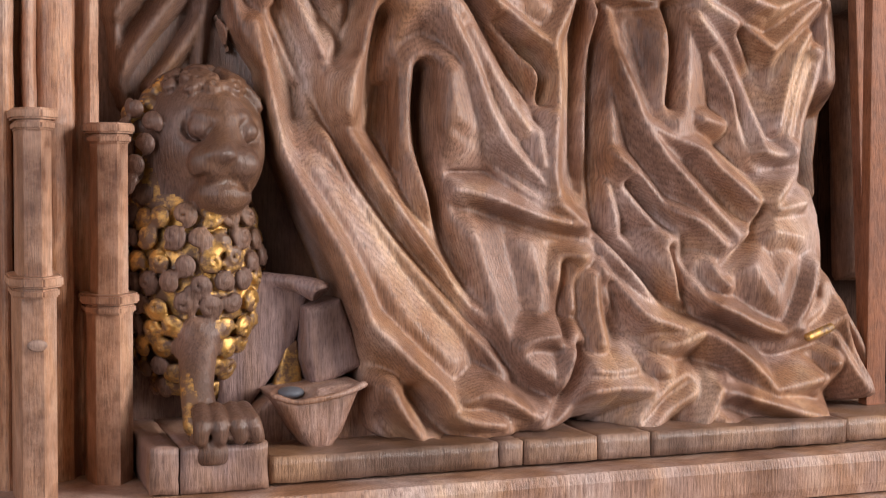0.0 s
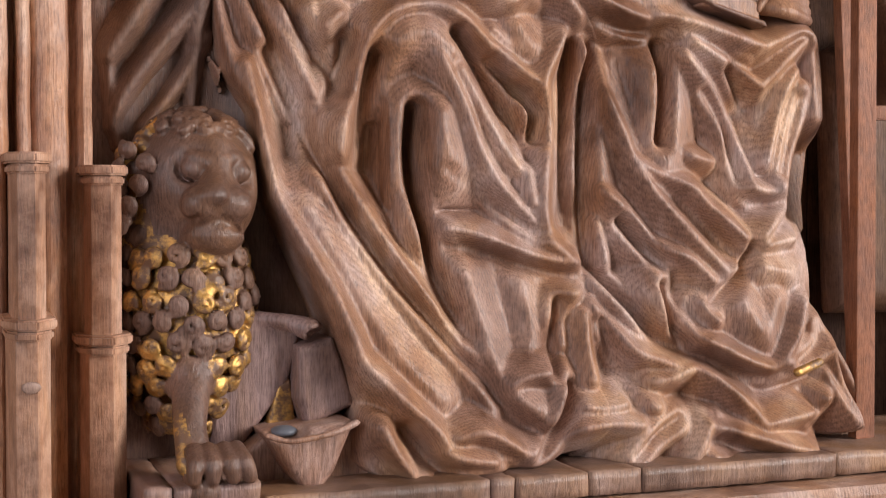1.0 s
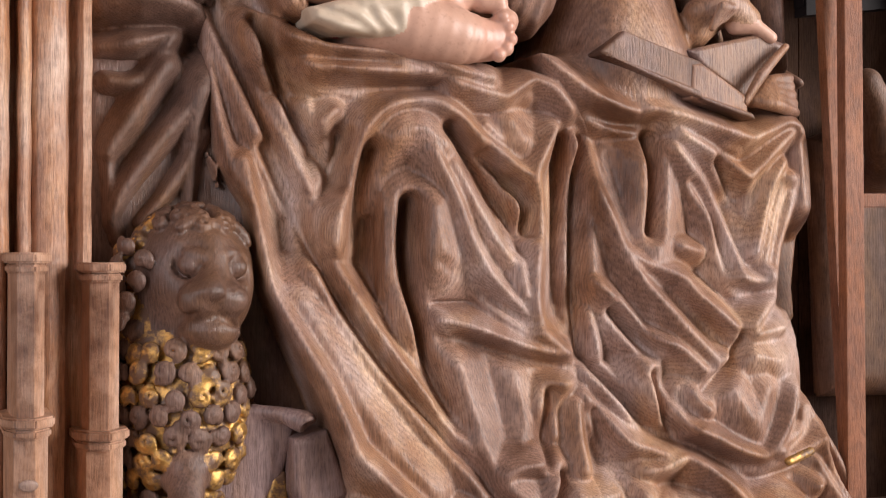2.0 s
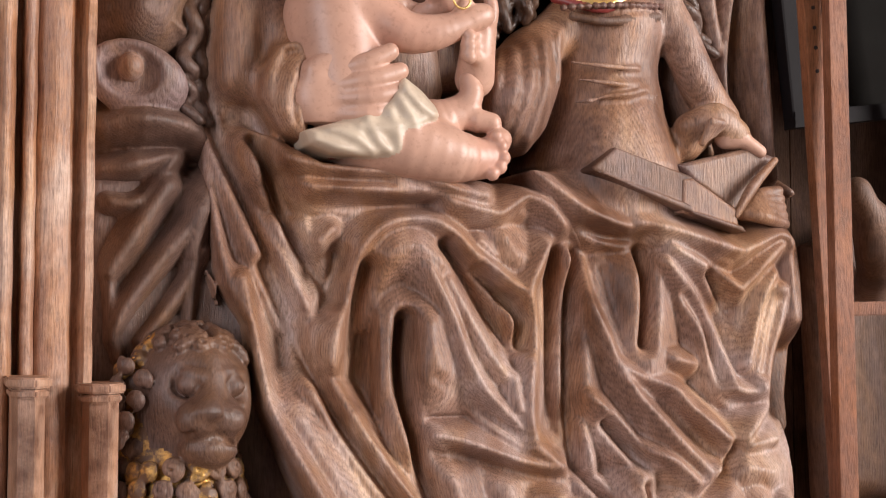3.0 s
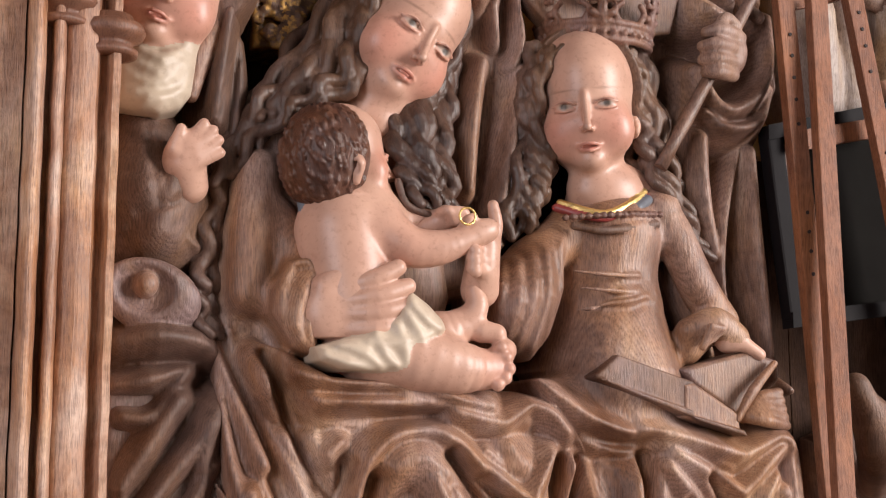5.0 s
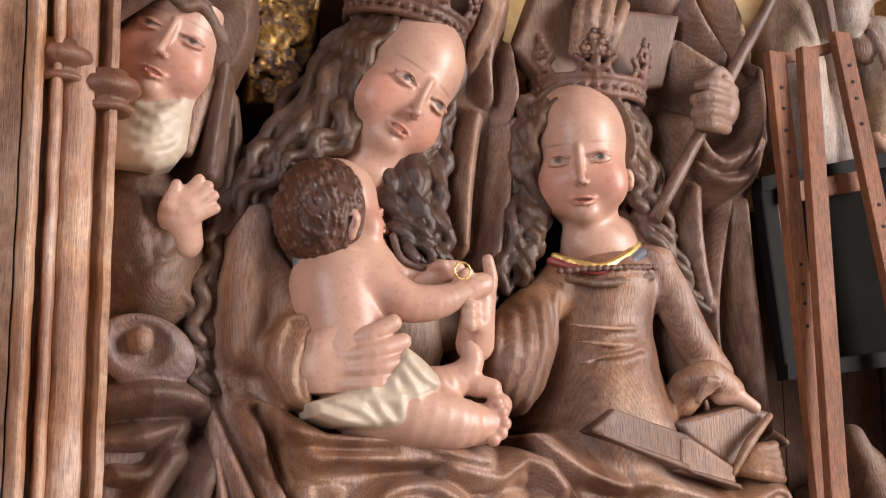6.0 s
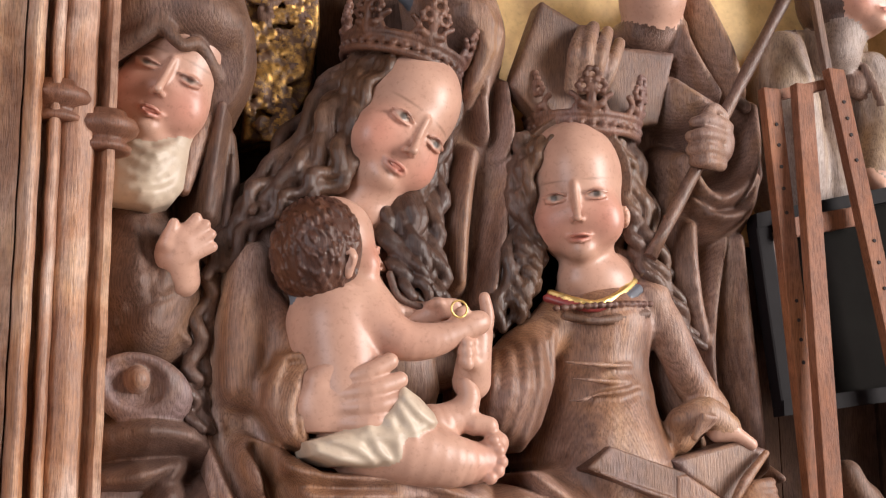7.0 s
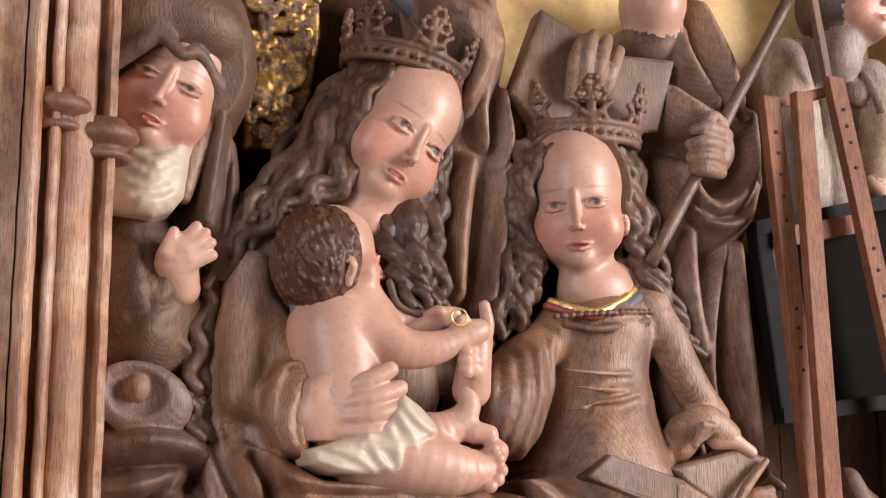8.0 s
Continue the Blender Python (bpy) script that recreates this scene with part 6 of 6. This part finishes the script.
bib = [([(-0.385, 0.034, 2.023), (-0.362, 0.016, 2.003), (-0.338, 0.018, 2.013), (-0.314, 0.036, 2.049)], .0055), ([(-0.386, 0.034, 2.005), (-0.359, 0.014, 1.988), (-0.330, 0.022, 1.999), (-0.315, 0.036, 2.030)], .0055), ([(-0.367, 0.026, 2.039), (-0.347, 0.014, 2.027), (-0.325, 0.026, 2.045)], .0055), ([(-0.384, 0.034, 1.987), (-0.352, 0.018, 1.976), (-0.320, 0.032, 1.992)], .0055), ([(-0.373, 0.026, 2.028), (-0.352, 0.014, 2.014), (-0.329, 0.022, 2.027)], .0055)]
nfine.slab([(-0.391, 0.034, 2.028), (-0.368, 0.034, 2.046), (-0.350, 0.034, 2.040), (-0.330, 0.034, 2.050), (-0.317, 0.034, 2.066), (-0.305, 0.034, 2.082), (-0.301, 0.034, 2.066), (-0.310, 0.034, 2.030), (-0.314, 0.034, 2.000), (-0.326, 0.034, 1.984), (-0.347, 0.034, 1.974), (-0.368, 0.034, 1.977), (-0.390, 0.034, 1.983)], 0.036, 0.11, LINEN, r=0.010, folds=bib, slope=0.75)
nfine.ball((-0.345, 0.060, 2.052), (.036, .036, .032), LINEN, .008)
nfine.tube([(-0.313, 0.035, 1.908), (-0.321, 0.025, 1.929), (-0.319, 0.020, 1.942)], [.018, .022, .020], SKIN, .012)
for a, b in (((-0.321, 0.012, 1.943), (-0.306, 0.006, 1.965)), ((-0.316, 0.010, 1.940), (-0.297, 0.006, 1.959)), ((-0.313, 0.010, 1.934), (-0.291, 0.008, 1.950)), ((-0.312, 0.012, 1.928), (-0.289, 0.010, 1.938)), ((-0.333, 0.010, 1.938), (-0.328, 0.006, 1.958))):
    nfine.tube([a, b], [.0085, .0055], SKIN, .003)
carved("veiled_woman_statue", [nun, nfine, veil], "dark wooden carved veiled woman with painted face and cream wimple, kneeling", "statue", npaint)

# ---- gilded foliage behind the mother's crown ----
leaf = Carving((-0.29, 0.06, 1.93), (-0.14, 0.20, 2.33), 0.0024)
leaf.slab([(-0.243, 0.105, 2.287), (-0.157, 0.105, 2.300), (-0.153, 0.105, 2.220), (-0.165, 0.105, 2.139), (-0.196, 0.105, 2.082), (-0.238, 0.105, 2.078)], 0.105, 0.18, GOLD_WORN, r=0.006)
rng = random.Random(3)
for i in range(120):
    u, w = rng.random(), rng.random()
    p = np.array((-0.235, 0.100, 2.082)) * (1 - w) + np.array((-0.239, 0.100, 2.279)) * w + np.array((u * .078 * (0.55 + .45 * w), 0, 0))
    a = rng.uniform(0, 6)
    q = [p + np.array((math.cos(a + b) * .009 * (1 - b / 7), -.004 - .001 * b, math.sin(a + b) * .009 * (1 - b / 7))) for b in np.linspace(0, 5, 8)]
    leaf.tube(q, [.0042, .003], GOLD_WORN if rng.random() < .75 else OAK_DARK, .0015, smooth=1)
carved("gilded_foliage", [leaf], "worn gilded carved curling foliage on a dark board", "ornament")
throne = Carving((-0.31, 0.04, 1.75), (-0.15, 0.20, 2.02), 0.003)
throne.slab([(-0.250, 0.100, 2.067), (-0.197, 0.100, 2.077), (-0.208, 0.100, 2.005), (-0.244, 0.100, 1.972)], 0.10, 0.18, OAK, r=0.008)
throne.tube([(-0.245, 0.095, 2.057), (-0.228, 0.088, 2.051), (-0.206, 0.090, 2.063), (-0.202, 0.090, 2.041)], .006, OAK, .005)
throne.tube([(-0.234, 0.100, 2.034), (-0.217, 0.090, 2.015), (-0.201, 0.095, 2.036)], .005, GOLD_WORN, .004)
carved("throne_post", [throne], "brown carved wooden throne post below the gilded foliage", "throne")

# ---- standing figure between the two women ----
mid_fig = Carving((-0.12, 0.02, 1.70), (0.12, 0.20, 2.36), 0.003)
cloak = Cloth()
F = cloak.tube
MID_OUT = ([(-0.041, 0.085, 2.296), (0.055, 0.085, 2.310), (0.056, 0.085, 2.177), (0.069, 0.085, 2.077), (0.048, 0.085, 1.905), (0.033, 0.085, 1.817), (-0.046, 0.085, 1.814), (-0.033, 0.085, 1.952), (-0.011, 0.085, 2.103)])
F([(0.008, 0.090, 2.073), (-0.005, 0.085, 2.005), (-0.009, 0.085, 1.928)], [.016, .018, .016], SHADED_ROBE, .01)
F([(0.057, 0.090, 2.070), (0.043, 0.085, 1.995), (0.026, 0.080, 1.916)], [.014, .016, .016], SHADED_ROBE, .01)
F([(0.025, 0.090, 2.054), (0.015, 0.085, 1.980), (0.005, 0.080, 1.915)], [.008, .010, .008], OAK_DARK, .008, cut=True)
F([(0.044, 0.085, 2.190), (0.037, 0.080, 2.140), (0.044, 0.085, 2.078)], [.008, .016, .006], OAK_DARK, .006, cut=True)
F([(-0.026, 0.080, 2.248), (0.005, 0.070, 2.228), (0.018, 0.070, 2.189), (0.002, 0.075, 2.141)], [.024, .028, .024, .012], OAK_GREY, .01)
F([(0.027, 0.080, 2.262), (0.036, 0.070, 2.211), (0.026, 0.075, 2.157), (0.027, 0.085, 2.100)], [.012, .014, .010, .008], OAK_GREY, .008)
F([(0.057, 0.080, 2.162), (0.059, 0.080, 2.108), (0.047, 0.080, 2.074)], [.006, .007, .006], SHADED_ROBE, .005)
near = [([(p[0], p[1] - .025, p[2]) for p in line], rad) for line, rad in cloak.folds]
mid_fig.slab(MID_OUT, 0.075, 0.18, SHADED_ROBE, r=0.015, folds=near, hollows=cloak.hollows)
F = mid_fig.tube
F([(-0.056, 0.130, 2.297), (-0.028, 0.130, 2.276), (0.008, 0.130, 2.285)], [.014, .014, .012], BLUE, .01)
carved("standing_saint_statue", [mid_fig], "brown carved wooden robed figure standing behind the women", "statue")

# ---- standing monk with book and staff ----
monk = Carving((0.02, -0.03, 1.66), (0.45, 0.20, 2.36), 0.0030)
cowl = Cloth()
H = cowl.tube
MONK_OUT = ([(0.208, 0.080, 2.258), (0.310, 0.080, 2.338), (0.336, 0.080, 2.297), (0.396, 0.080, 2.185), (0.397, 0.080, 2.084), (0.386, 0.080, 2.033), (0.387, 0.080, 1.921), (0.402, 0.080, 1.787), (0.409, 0.080, 1.714), (0.268, 0.080, 1.713), (0.217, 0.080, 1.913), (0.174, 0.080, 2.154)])
H([(0.318, 0.070, 2.298), (0.341, 0.060, 2.231), (0.358, 0.060, 2.182)], [.022, .024, .020], OAK_GREY, .01)
H([(0.286, 0.060, 2.261), (0.293, 0.055, 2.224), (0.323, 0.050, 2.176)], [.012, .014, .012], OAK_GREY, .008)
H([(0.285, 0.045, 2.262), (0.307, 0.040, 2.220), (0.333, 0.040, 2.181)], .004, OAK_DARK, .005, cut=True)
H([(0.271, 0.060, 2.180), (0.285, 0.040, 2.158), (0.308, 0.035, 2.145)], [.018, .020, .018], SHADED_ROBE, .008)
H([(0.377, 0.060, 2.163), (0.364, 0.040, 2.099), (0.339, 0.030, 2.056), (0.310, 0.030, 2.037), (0.288, 0.035, 2.050), (0.273, 0.040, 2.084)], [.016, .016, .015, .013, .012, .012], SHADED_ROBE, .006)
H([(0.373, 0.050, 2.074), (0.348, 0.035, 2.031), (0.309, 0.030, 2.017), (0.278, 0.040, 2.037)], [.010, .011, .010, .008], SHADED_ROBE, .005)
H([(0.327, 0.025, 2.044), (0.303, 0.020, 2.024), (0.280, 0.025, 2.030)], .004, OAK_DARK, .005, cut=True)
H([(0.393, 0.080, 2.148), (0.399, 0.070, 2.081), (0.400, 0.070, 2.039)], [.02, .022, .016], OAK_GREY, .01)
H([(0.331, 0.060, 1.997), (0.303, 0.045, 1.912), (0.297, 0.045, 1.833), (0.315, 0.050, 1.757)], [.008, .008, .008, .008], SHADED_ROBE, .006)
H([(0.275, 0.055, 2.006), (0.272, 0.050, 1.938), (0.287, 0.050, 1.873)], [.022, .024, .018], SHADED_ROBE, .012)
H([(0.347, 0.060, 1.998), (0.343, 0.050, 1.915), (0.352, 0.050, 1.809), (0.359, 0.050, 1.732)], [.016, .018, .018, .016], SHADED_ROBE, .01)
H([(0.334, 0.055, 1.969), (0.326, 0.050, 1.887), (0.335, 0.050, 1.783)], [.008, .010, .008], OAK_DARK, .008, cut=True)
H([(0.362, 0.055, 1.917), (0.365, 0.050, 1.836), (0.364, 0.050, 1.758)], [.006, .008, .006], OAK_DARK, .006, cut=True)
H([(0.257, 0.060, 1.886), (0.255, 0.050, 1.820), (0.274, 0.050, 1.756)], [.018, .02, .018], SHADED_ROBE, .01)
H([(0.400, 0.070, 1.714), (0.399, 0.060, 1.661), (0.411, 0.060, 1.545)], [.02, .02, .02], OAK_DARK, .01)
monk.slab(MONK_OUT, 0.095, 0.18, SHADED_ROBE, r=0.02, folds=cowl.folds, hollows=cowl.hollows)
H = monk.tube
# chin and collar
monk.ball((0.254, 0.070, 2.296), (.040, .045, .045), SKIN, .01)
monk.ball((0.257, 0.085, 2.251), (.036, .03, .032), SHADED_ROBE, .01)
monk.ball((0.257, 0.080, 2.270), (.030, .03, .03), SKIN, .015)
# hand round the staff
monk.ball((0.304, 0.025, 2.107), (.024, .018, .030), SHADED_ROBE, .01)
for a, b, c2 in (((0.317, 0.020, 2.124), (0.281, 0.000, 2.123), (0.267, 0.010, 2.122)), ((0.316, 0.020, 2.109), (0.274, -0.004, 2.105), (0.260, 0.008, 2.104)), ((0.311, 0.020, 2.093), (0.274, -0.002, 2.089), (0.261, 0.010, 2.089)), ((0.306, 0.020, 2.078), (0.275, 0.000, 2.074), (0.266, 0.012, 2.076))):
    H([a, b, c2], [.0085, .009, .007], SHADED_ROBE, .003)
H([(0.310, 0.015, 2.136), (0.292, 0.008, 2.142), (0.280, 0.004, 2.128)], .007, SHADED_ROBE, .004)
H([(0.344, 0.040, 2.168), (0.354, 0.035, 2.157)], .008, OAK_DARK, .004)
# book with the hand over it
monk.slab([(0.057, 0.055, 2.158), (0.097, 0.055, 2.266), (0.153, 0.055, 2.240), (0.168, 0.055, 2.146), (0.095, 0.055, 2.122)], 0.055, 0.085, BOOK_WOOD, .003, r=0.003)
monk.slab([(0.154, 0.052, 2.220), (0.272, 0.052, 2.222), (0.245, 0.052, 2.131), (0.180, 0.052, 2.116)], 0.052, 0.085, BOOK_WOOD, .003, r=0.003)
for a, b, c2 in (((0.144, 0.045, 2.230), (0.126, 0.030, 2.198), (0.128, 0.045, 2.159)), ((0.156, 0.040, 2.235), (0.139, 0.024, 2.201), (0.137, 0.040, 2.159)), ((0.174, 0.040, 2.231), (0.157, 0.024, 2.197), (0.151, 0.040, 2.160)), ((0.192, 0.045, 2.221), (0.174, 0.030, 2.191), (0.166, 0.042, 2.159))):
    H([a, b, c2], [.0075, .0085, .009], SHADED_ROBE, .003)
carved("monk_statue", [monk], "brown carved wooden monk standing with an open book, holding a staff", "statue")
staff = bmesh.new()
sa, sb = Vector((0.417, 0.012, 2.315)), Vector((0.209, 0.022, 1.962))
q = (sb - sa).to_track_quat("Z", "Y").to_matrix()
rings = []
for i in range(13):
    u = i / 12
    r = .0078 + .0006 * math.sin(i * 2.1)
    rings.append([staff.verts.new(sa.lerp(sb, u) + q @ Vector((r * math.cos(b), r * math.sin(b), 0))) for b in np.linspace(0, 2 * math.pi, 13)[:-1]])
for a, b in zip(rings[:-1], rings[1:]):
    for j in range(12):
        staff.faces.new((a[j - 1], a[j], b[j], b[j - 1])).smooth = True
staff.faces.new(rings[0][::-1]), staff.faces.new(rings[-1])
tagged(part("staff", staff, LION_WOOD), "slender grey wooden staff held slanting by the monk", "staff")

# ---- man at the shrine's side ----
man = Carving((0.28, 0.0, 1.66), (0.60, 0.20, 2.42), 0.0032)
Q = man.tube
man.slab([(0.428, 0.100, 2.225), (0.476, 0.100, 2.300), (0.593, 0.100, 2.315), (0.689, 0.100, 2.247), (0.688, 0.100, 2.045), (0.457, 0.100, 2.028), (0.428, 0.100, 2.091)], 0.10, 0.18, PALE_ROBE, r=0.02)
Q([(0.453, 0.090, 2.255), (0.454, 0.080, 2.184), (0.466, 0.080, 2.119), (0.474, 0.085, 2.055)], [.03, .036, .03, .024], PALE_ROBE, .012)
Q([(0.462, 0.075, 2.281), (0.468, 0.065, 2.233), (0.465, 0.060, 2.179)], .0035, OAK_DARK, .003)
Q([(0.522, 0.090, 2.194), (0.517, 0.085, 2.117), (0.517, 0.085, 2.058)], [.024, .028, .024], PALE_ROBE, .01)
Q([(0.589, 0.090, 2.248), (0.592, 0.080, 2.168), (0.560, 0.070, 2.095)], [.026, .03, .024], PALE_ROBE, .01)
Q([(0.564, 0.070, 2.246), (0.578, 0.060, 2.192)], .004, OAK_DARK, .004)
man.ball((0.561, 0.080, 2.222), (.022, .012, .02), OAK_DARK, .006)
mpaint = head(man, (0.568, 0.085, 2.345), 0.125, rot(0, 0, -20) @ rot(0, 0, 30) @ rot(0, 4, 0))
man.ball((0.542, 0.100, 2.347), (.045, .05, .06), HAIR, .006)
Q([(0.533, 0.085, 2.263), (0.544, 0.085, 2.287)], [.03, .03], PALE_ROBE, .01)
Q([(0.552, 0.055, 2.091), (0.560, 0.050, 2.080)], .010, SKIN, .004)
Q([(0.548, 0.055, 2.098), (0.570, 0.050, 2.095)], .007, SKIN, .003)
carved("standing_man_statue", [man], "greyish carved wooden man with painted face standing behind the easel", "statue", mpaint)
# low drapery; its dark wood colour stands in for the shade down here
kneel = Carving((0.32, 0.02, 1.22), (0.62, 0.20, 1.78), 0.0035)
kneel.slab([(0.472, 0.130, 1.666), (0.573, 0.130, 1.704), (0.641, 0.130, 1.670), (0.632, 0.130, 1.403), (0.619, 0.130, 1.350), (0.487, 0.130, 1.352)], 0.13, 0.18, OAK_DARK, r=0.03)
kneel.tube([(0.529, 0.090, 1.693), (0.532, 0.080, 1.652), (0.550, 0.115, 1.612)], [.024, .028, .02], OAK_DARK, .01)
kneel.tube([(0.502, 0.080, 1.725), (0.522, 0.080, 1.699), (0.550, 0.080, 1.679)], [.018, .016, .012], OAK_DARK, .01)
carved("shaded_drapery_statue", [kneel], "carved wooden drapery low behind the easel, coloured dark for deep shade", "statue")
rod = beam((0.459, 0.030, 2.325), (0.474, 0.030, 2.214), .010, .010, .002)
tagged(part("rod", rod, OAK_DARK), "thin dark wooden rod above the easel", "rod")

# ---- easel with the framed panel ----
foot = Vector((0.40, 0.02, 1.2))
easel = holder("easel", foot, "reddish brown wooden easel with peg holes standing against the shrine", "easel")


def leg(a, b, wide, holes):
    ob = part("leg", beam(a, b, wide, .014, .0016, foot), EASEL_WOOD, easel)
    # solid dark discs on the leg's face, painted as the holes' shade
    for u in holes:
        p = Vector(a).lerp(Vector(b), u) - foot
        bm = bmesh.new()
        bmesh.ops.create_cone(bm, cap_ends=True, segments=10, radius1=.0022, radius2=.0022, depth=.003)
        for v in bm.verts:
            v.co = Vector((v.co.x, v.co.z, v.co.y)) + p + Vector((0, -.0068, 0))
        h = part("peg_hole_shade", bm, HOLE_SHADE, easel)


LT, LB = (0.365, 0.000, 2.170), (0.423, 0.000, 1.243)
leg(LT, LB, .023, (0.048, 0.075, 0.103, 0.131, 0.162, 0.273, 0.297, 0.321, 0.349))
leg((0.401, -0.014, 2.175), (0.381, -0.054, 1.243), .023, ())
leg((0.459, 0.000, 2.205), (0.629, 0.000, 1.243), .023, (0.043, 0.064, 0.085, 0.117, 0.218, 0.245, 0.277))


def rail(a, b, tall, y):
    """A level bar between two places."""
    a, b = Vector(a) - foot, Vector(b) - foot
    bm = bmesh.new()
    ring = [[bm.verts.new((p.x, y + dy, p.z + dz)) for dy, dz in ((-.006, -tall / 2), (.006, -tall / 2), (.006, tall / 2), (-.006, tall / 2))] for p in (a, b)]
    for i in range(4):
        bm.faces.new((ring[0][i], ring[0][i - 3], ring[1][i - 3], ring[1][i]))
    bm.faces.new(ring[0][::-1]), bm.faces.new(ring[1])
    bmesh.ops.recalc_face_normals(bm, faces=bm.faces[:])
    bmesh.ops.bevel(bm, geom=bm.edges[:], offset=.0015, segments=2, affect="EDGES")
    return bm


part("crossbar", rail((0.366, 0.000, 2.163), (0.455, 0.000, 2.190), .013, -.006), EASEL_WOOD, easel)
part("crossbar", rail((0.387, 0.020, 2.007), (0.515, 0.020, 2.036), .024, .008), EASEL_WOOD, easel)
part("crossbar", rail((0.437, 0.020, 1.585), (0.546, 0.020, 1.587), .016, .014), EASEL_WOOD, easel)

panel = holder("framed_panel", Vector((0.444, 0.050, 1.785)), "black framed dark panel resting on the easel", "picture frame")
po = Vector((0.444, 0.050, 1.785))
TL, BL, TR, BR = (0.371, 0.045, 2.018), (0.394, 0.045, 1.798), (0.645, 0.045, 2.091), (0.645, 0.045, 1.835)
for a, b in ((TL, BL), (TR, BR)):
    part("side_bar", beam(a, b, .022, .020, .003, po), BLACK, panel)
    part("inner_slip", beam(Vector(a) + Vector((.018, .004, -.01)), Vector(b) + Vector((.018, .004, .01)), .008, .014, .002, po), OAK_DARK, panel)


def cross(a, b, tall, deep, mat, name):
    a, b = Vector(a) - po, Vector(b) - po
    bm = bmesh.new()
    ring = [[bm.verts.new(p + Vector((0, dy, dz))) for dy, dz in ((-deep / 2, -tall / 2), (deep / 2, -tall / 2), (deep / 2, tall / 2), (-deep / 2, tall / 2))] for p in (a, b)]
    for i in range(4):
        bm.faces.new((ring[0][i], ring[0][i - 3], ring[1][i - 3], ring[1][i]))
    bm.faces.new(ring[0][::-1]), bm.faces.new(ring[1])
    bmesh.ops.recalc_face_normals(bm, faces=bm.faces[:])
    return part(name, bm, mat, panel)


cross(Vector(TL) + Vector((-.010, -.0015, 0)), Vector(TR) + Vector((.01, -.0015, 0)), .018, .022, BLACK, "top_bar")
cross(Vector(BL) + Vector((-.010, -.0015, 0)), Vector(BR) + Vector((.01, -.0015, 0)), .018, .022, BLACK, "bottom_bar")
bm = bmesh.new()
f = [bm.verts.new(Vector(p) + Vector((0, y, 0)) - po) for y in (.004, .010) for p in (TL, TR, BR, BL)]
for idx in ((0, 1, 2, 3), (7, 6, 5, 4), (0, 4, 5, 1), (1, 5, 6, 2), (2, 6, 7, 3), (3, 7, 4, 0)):
    bm.faces.new([f[i] for i in idx])
bmesh.ops.recalc_face_normals(bm, faces=bm.faces[:])
part("board", bm, SMOKED, panel, "dark smoky panel surface")
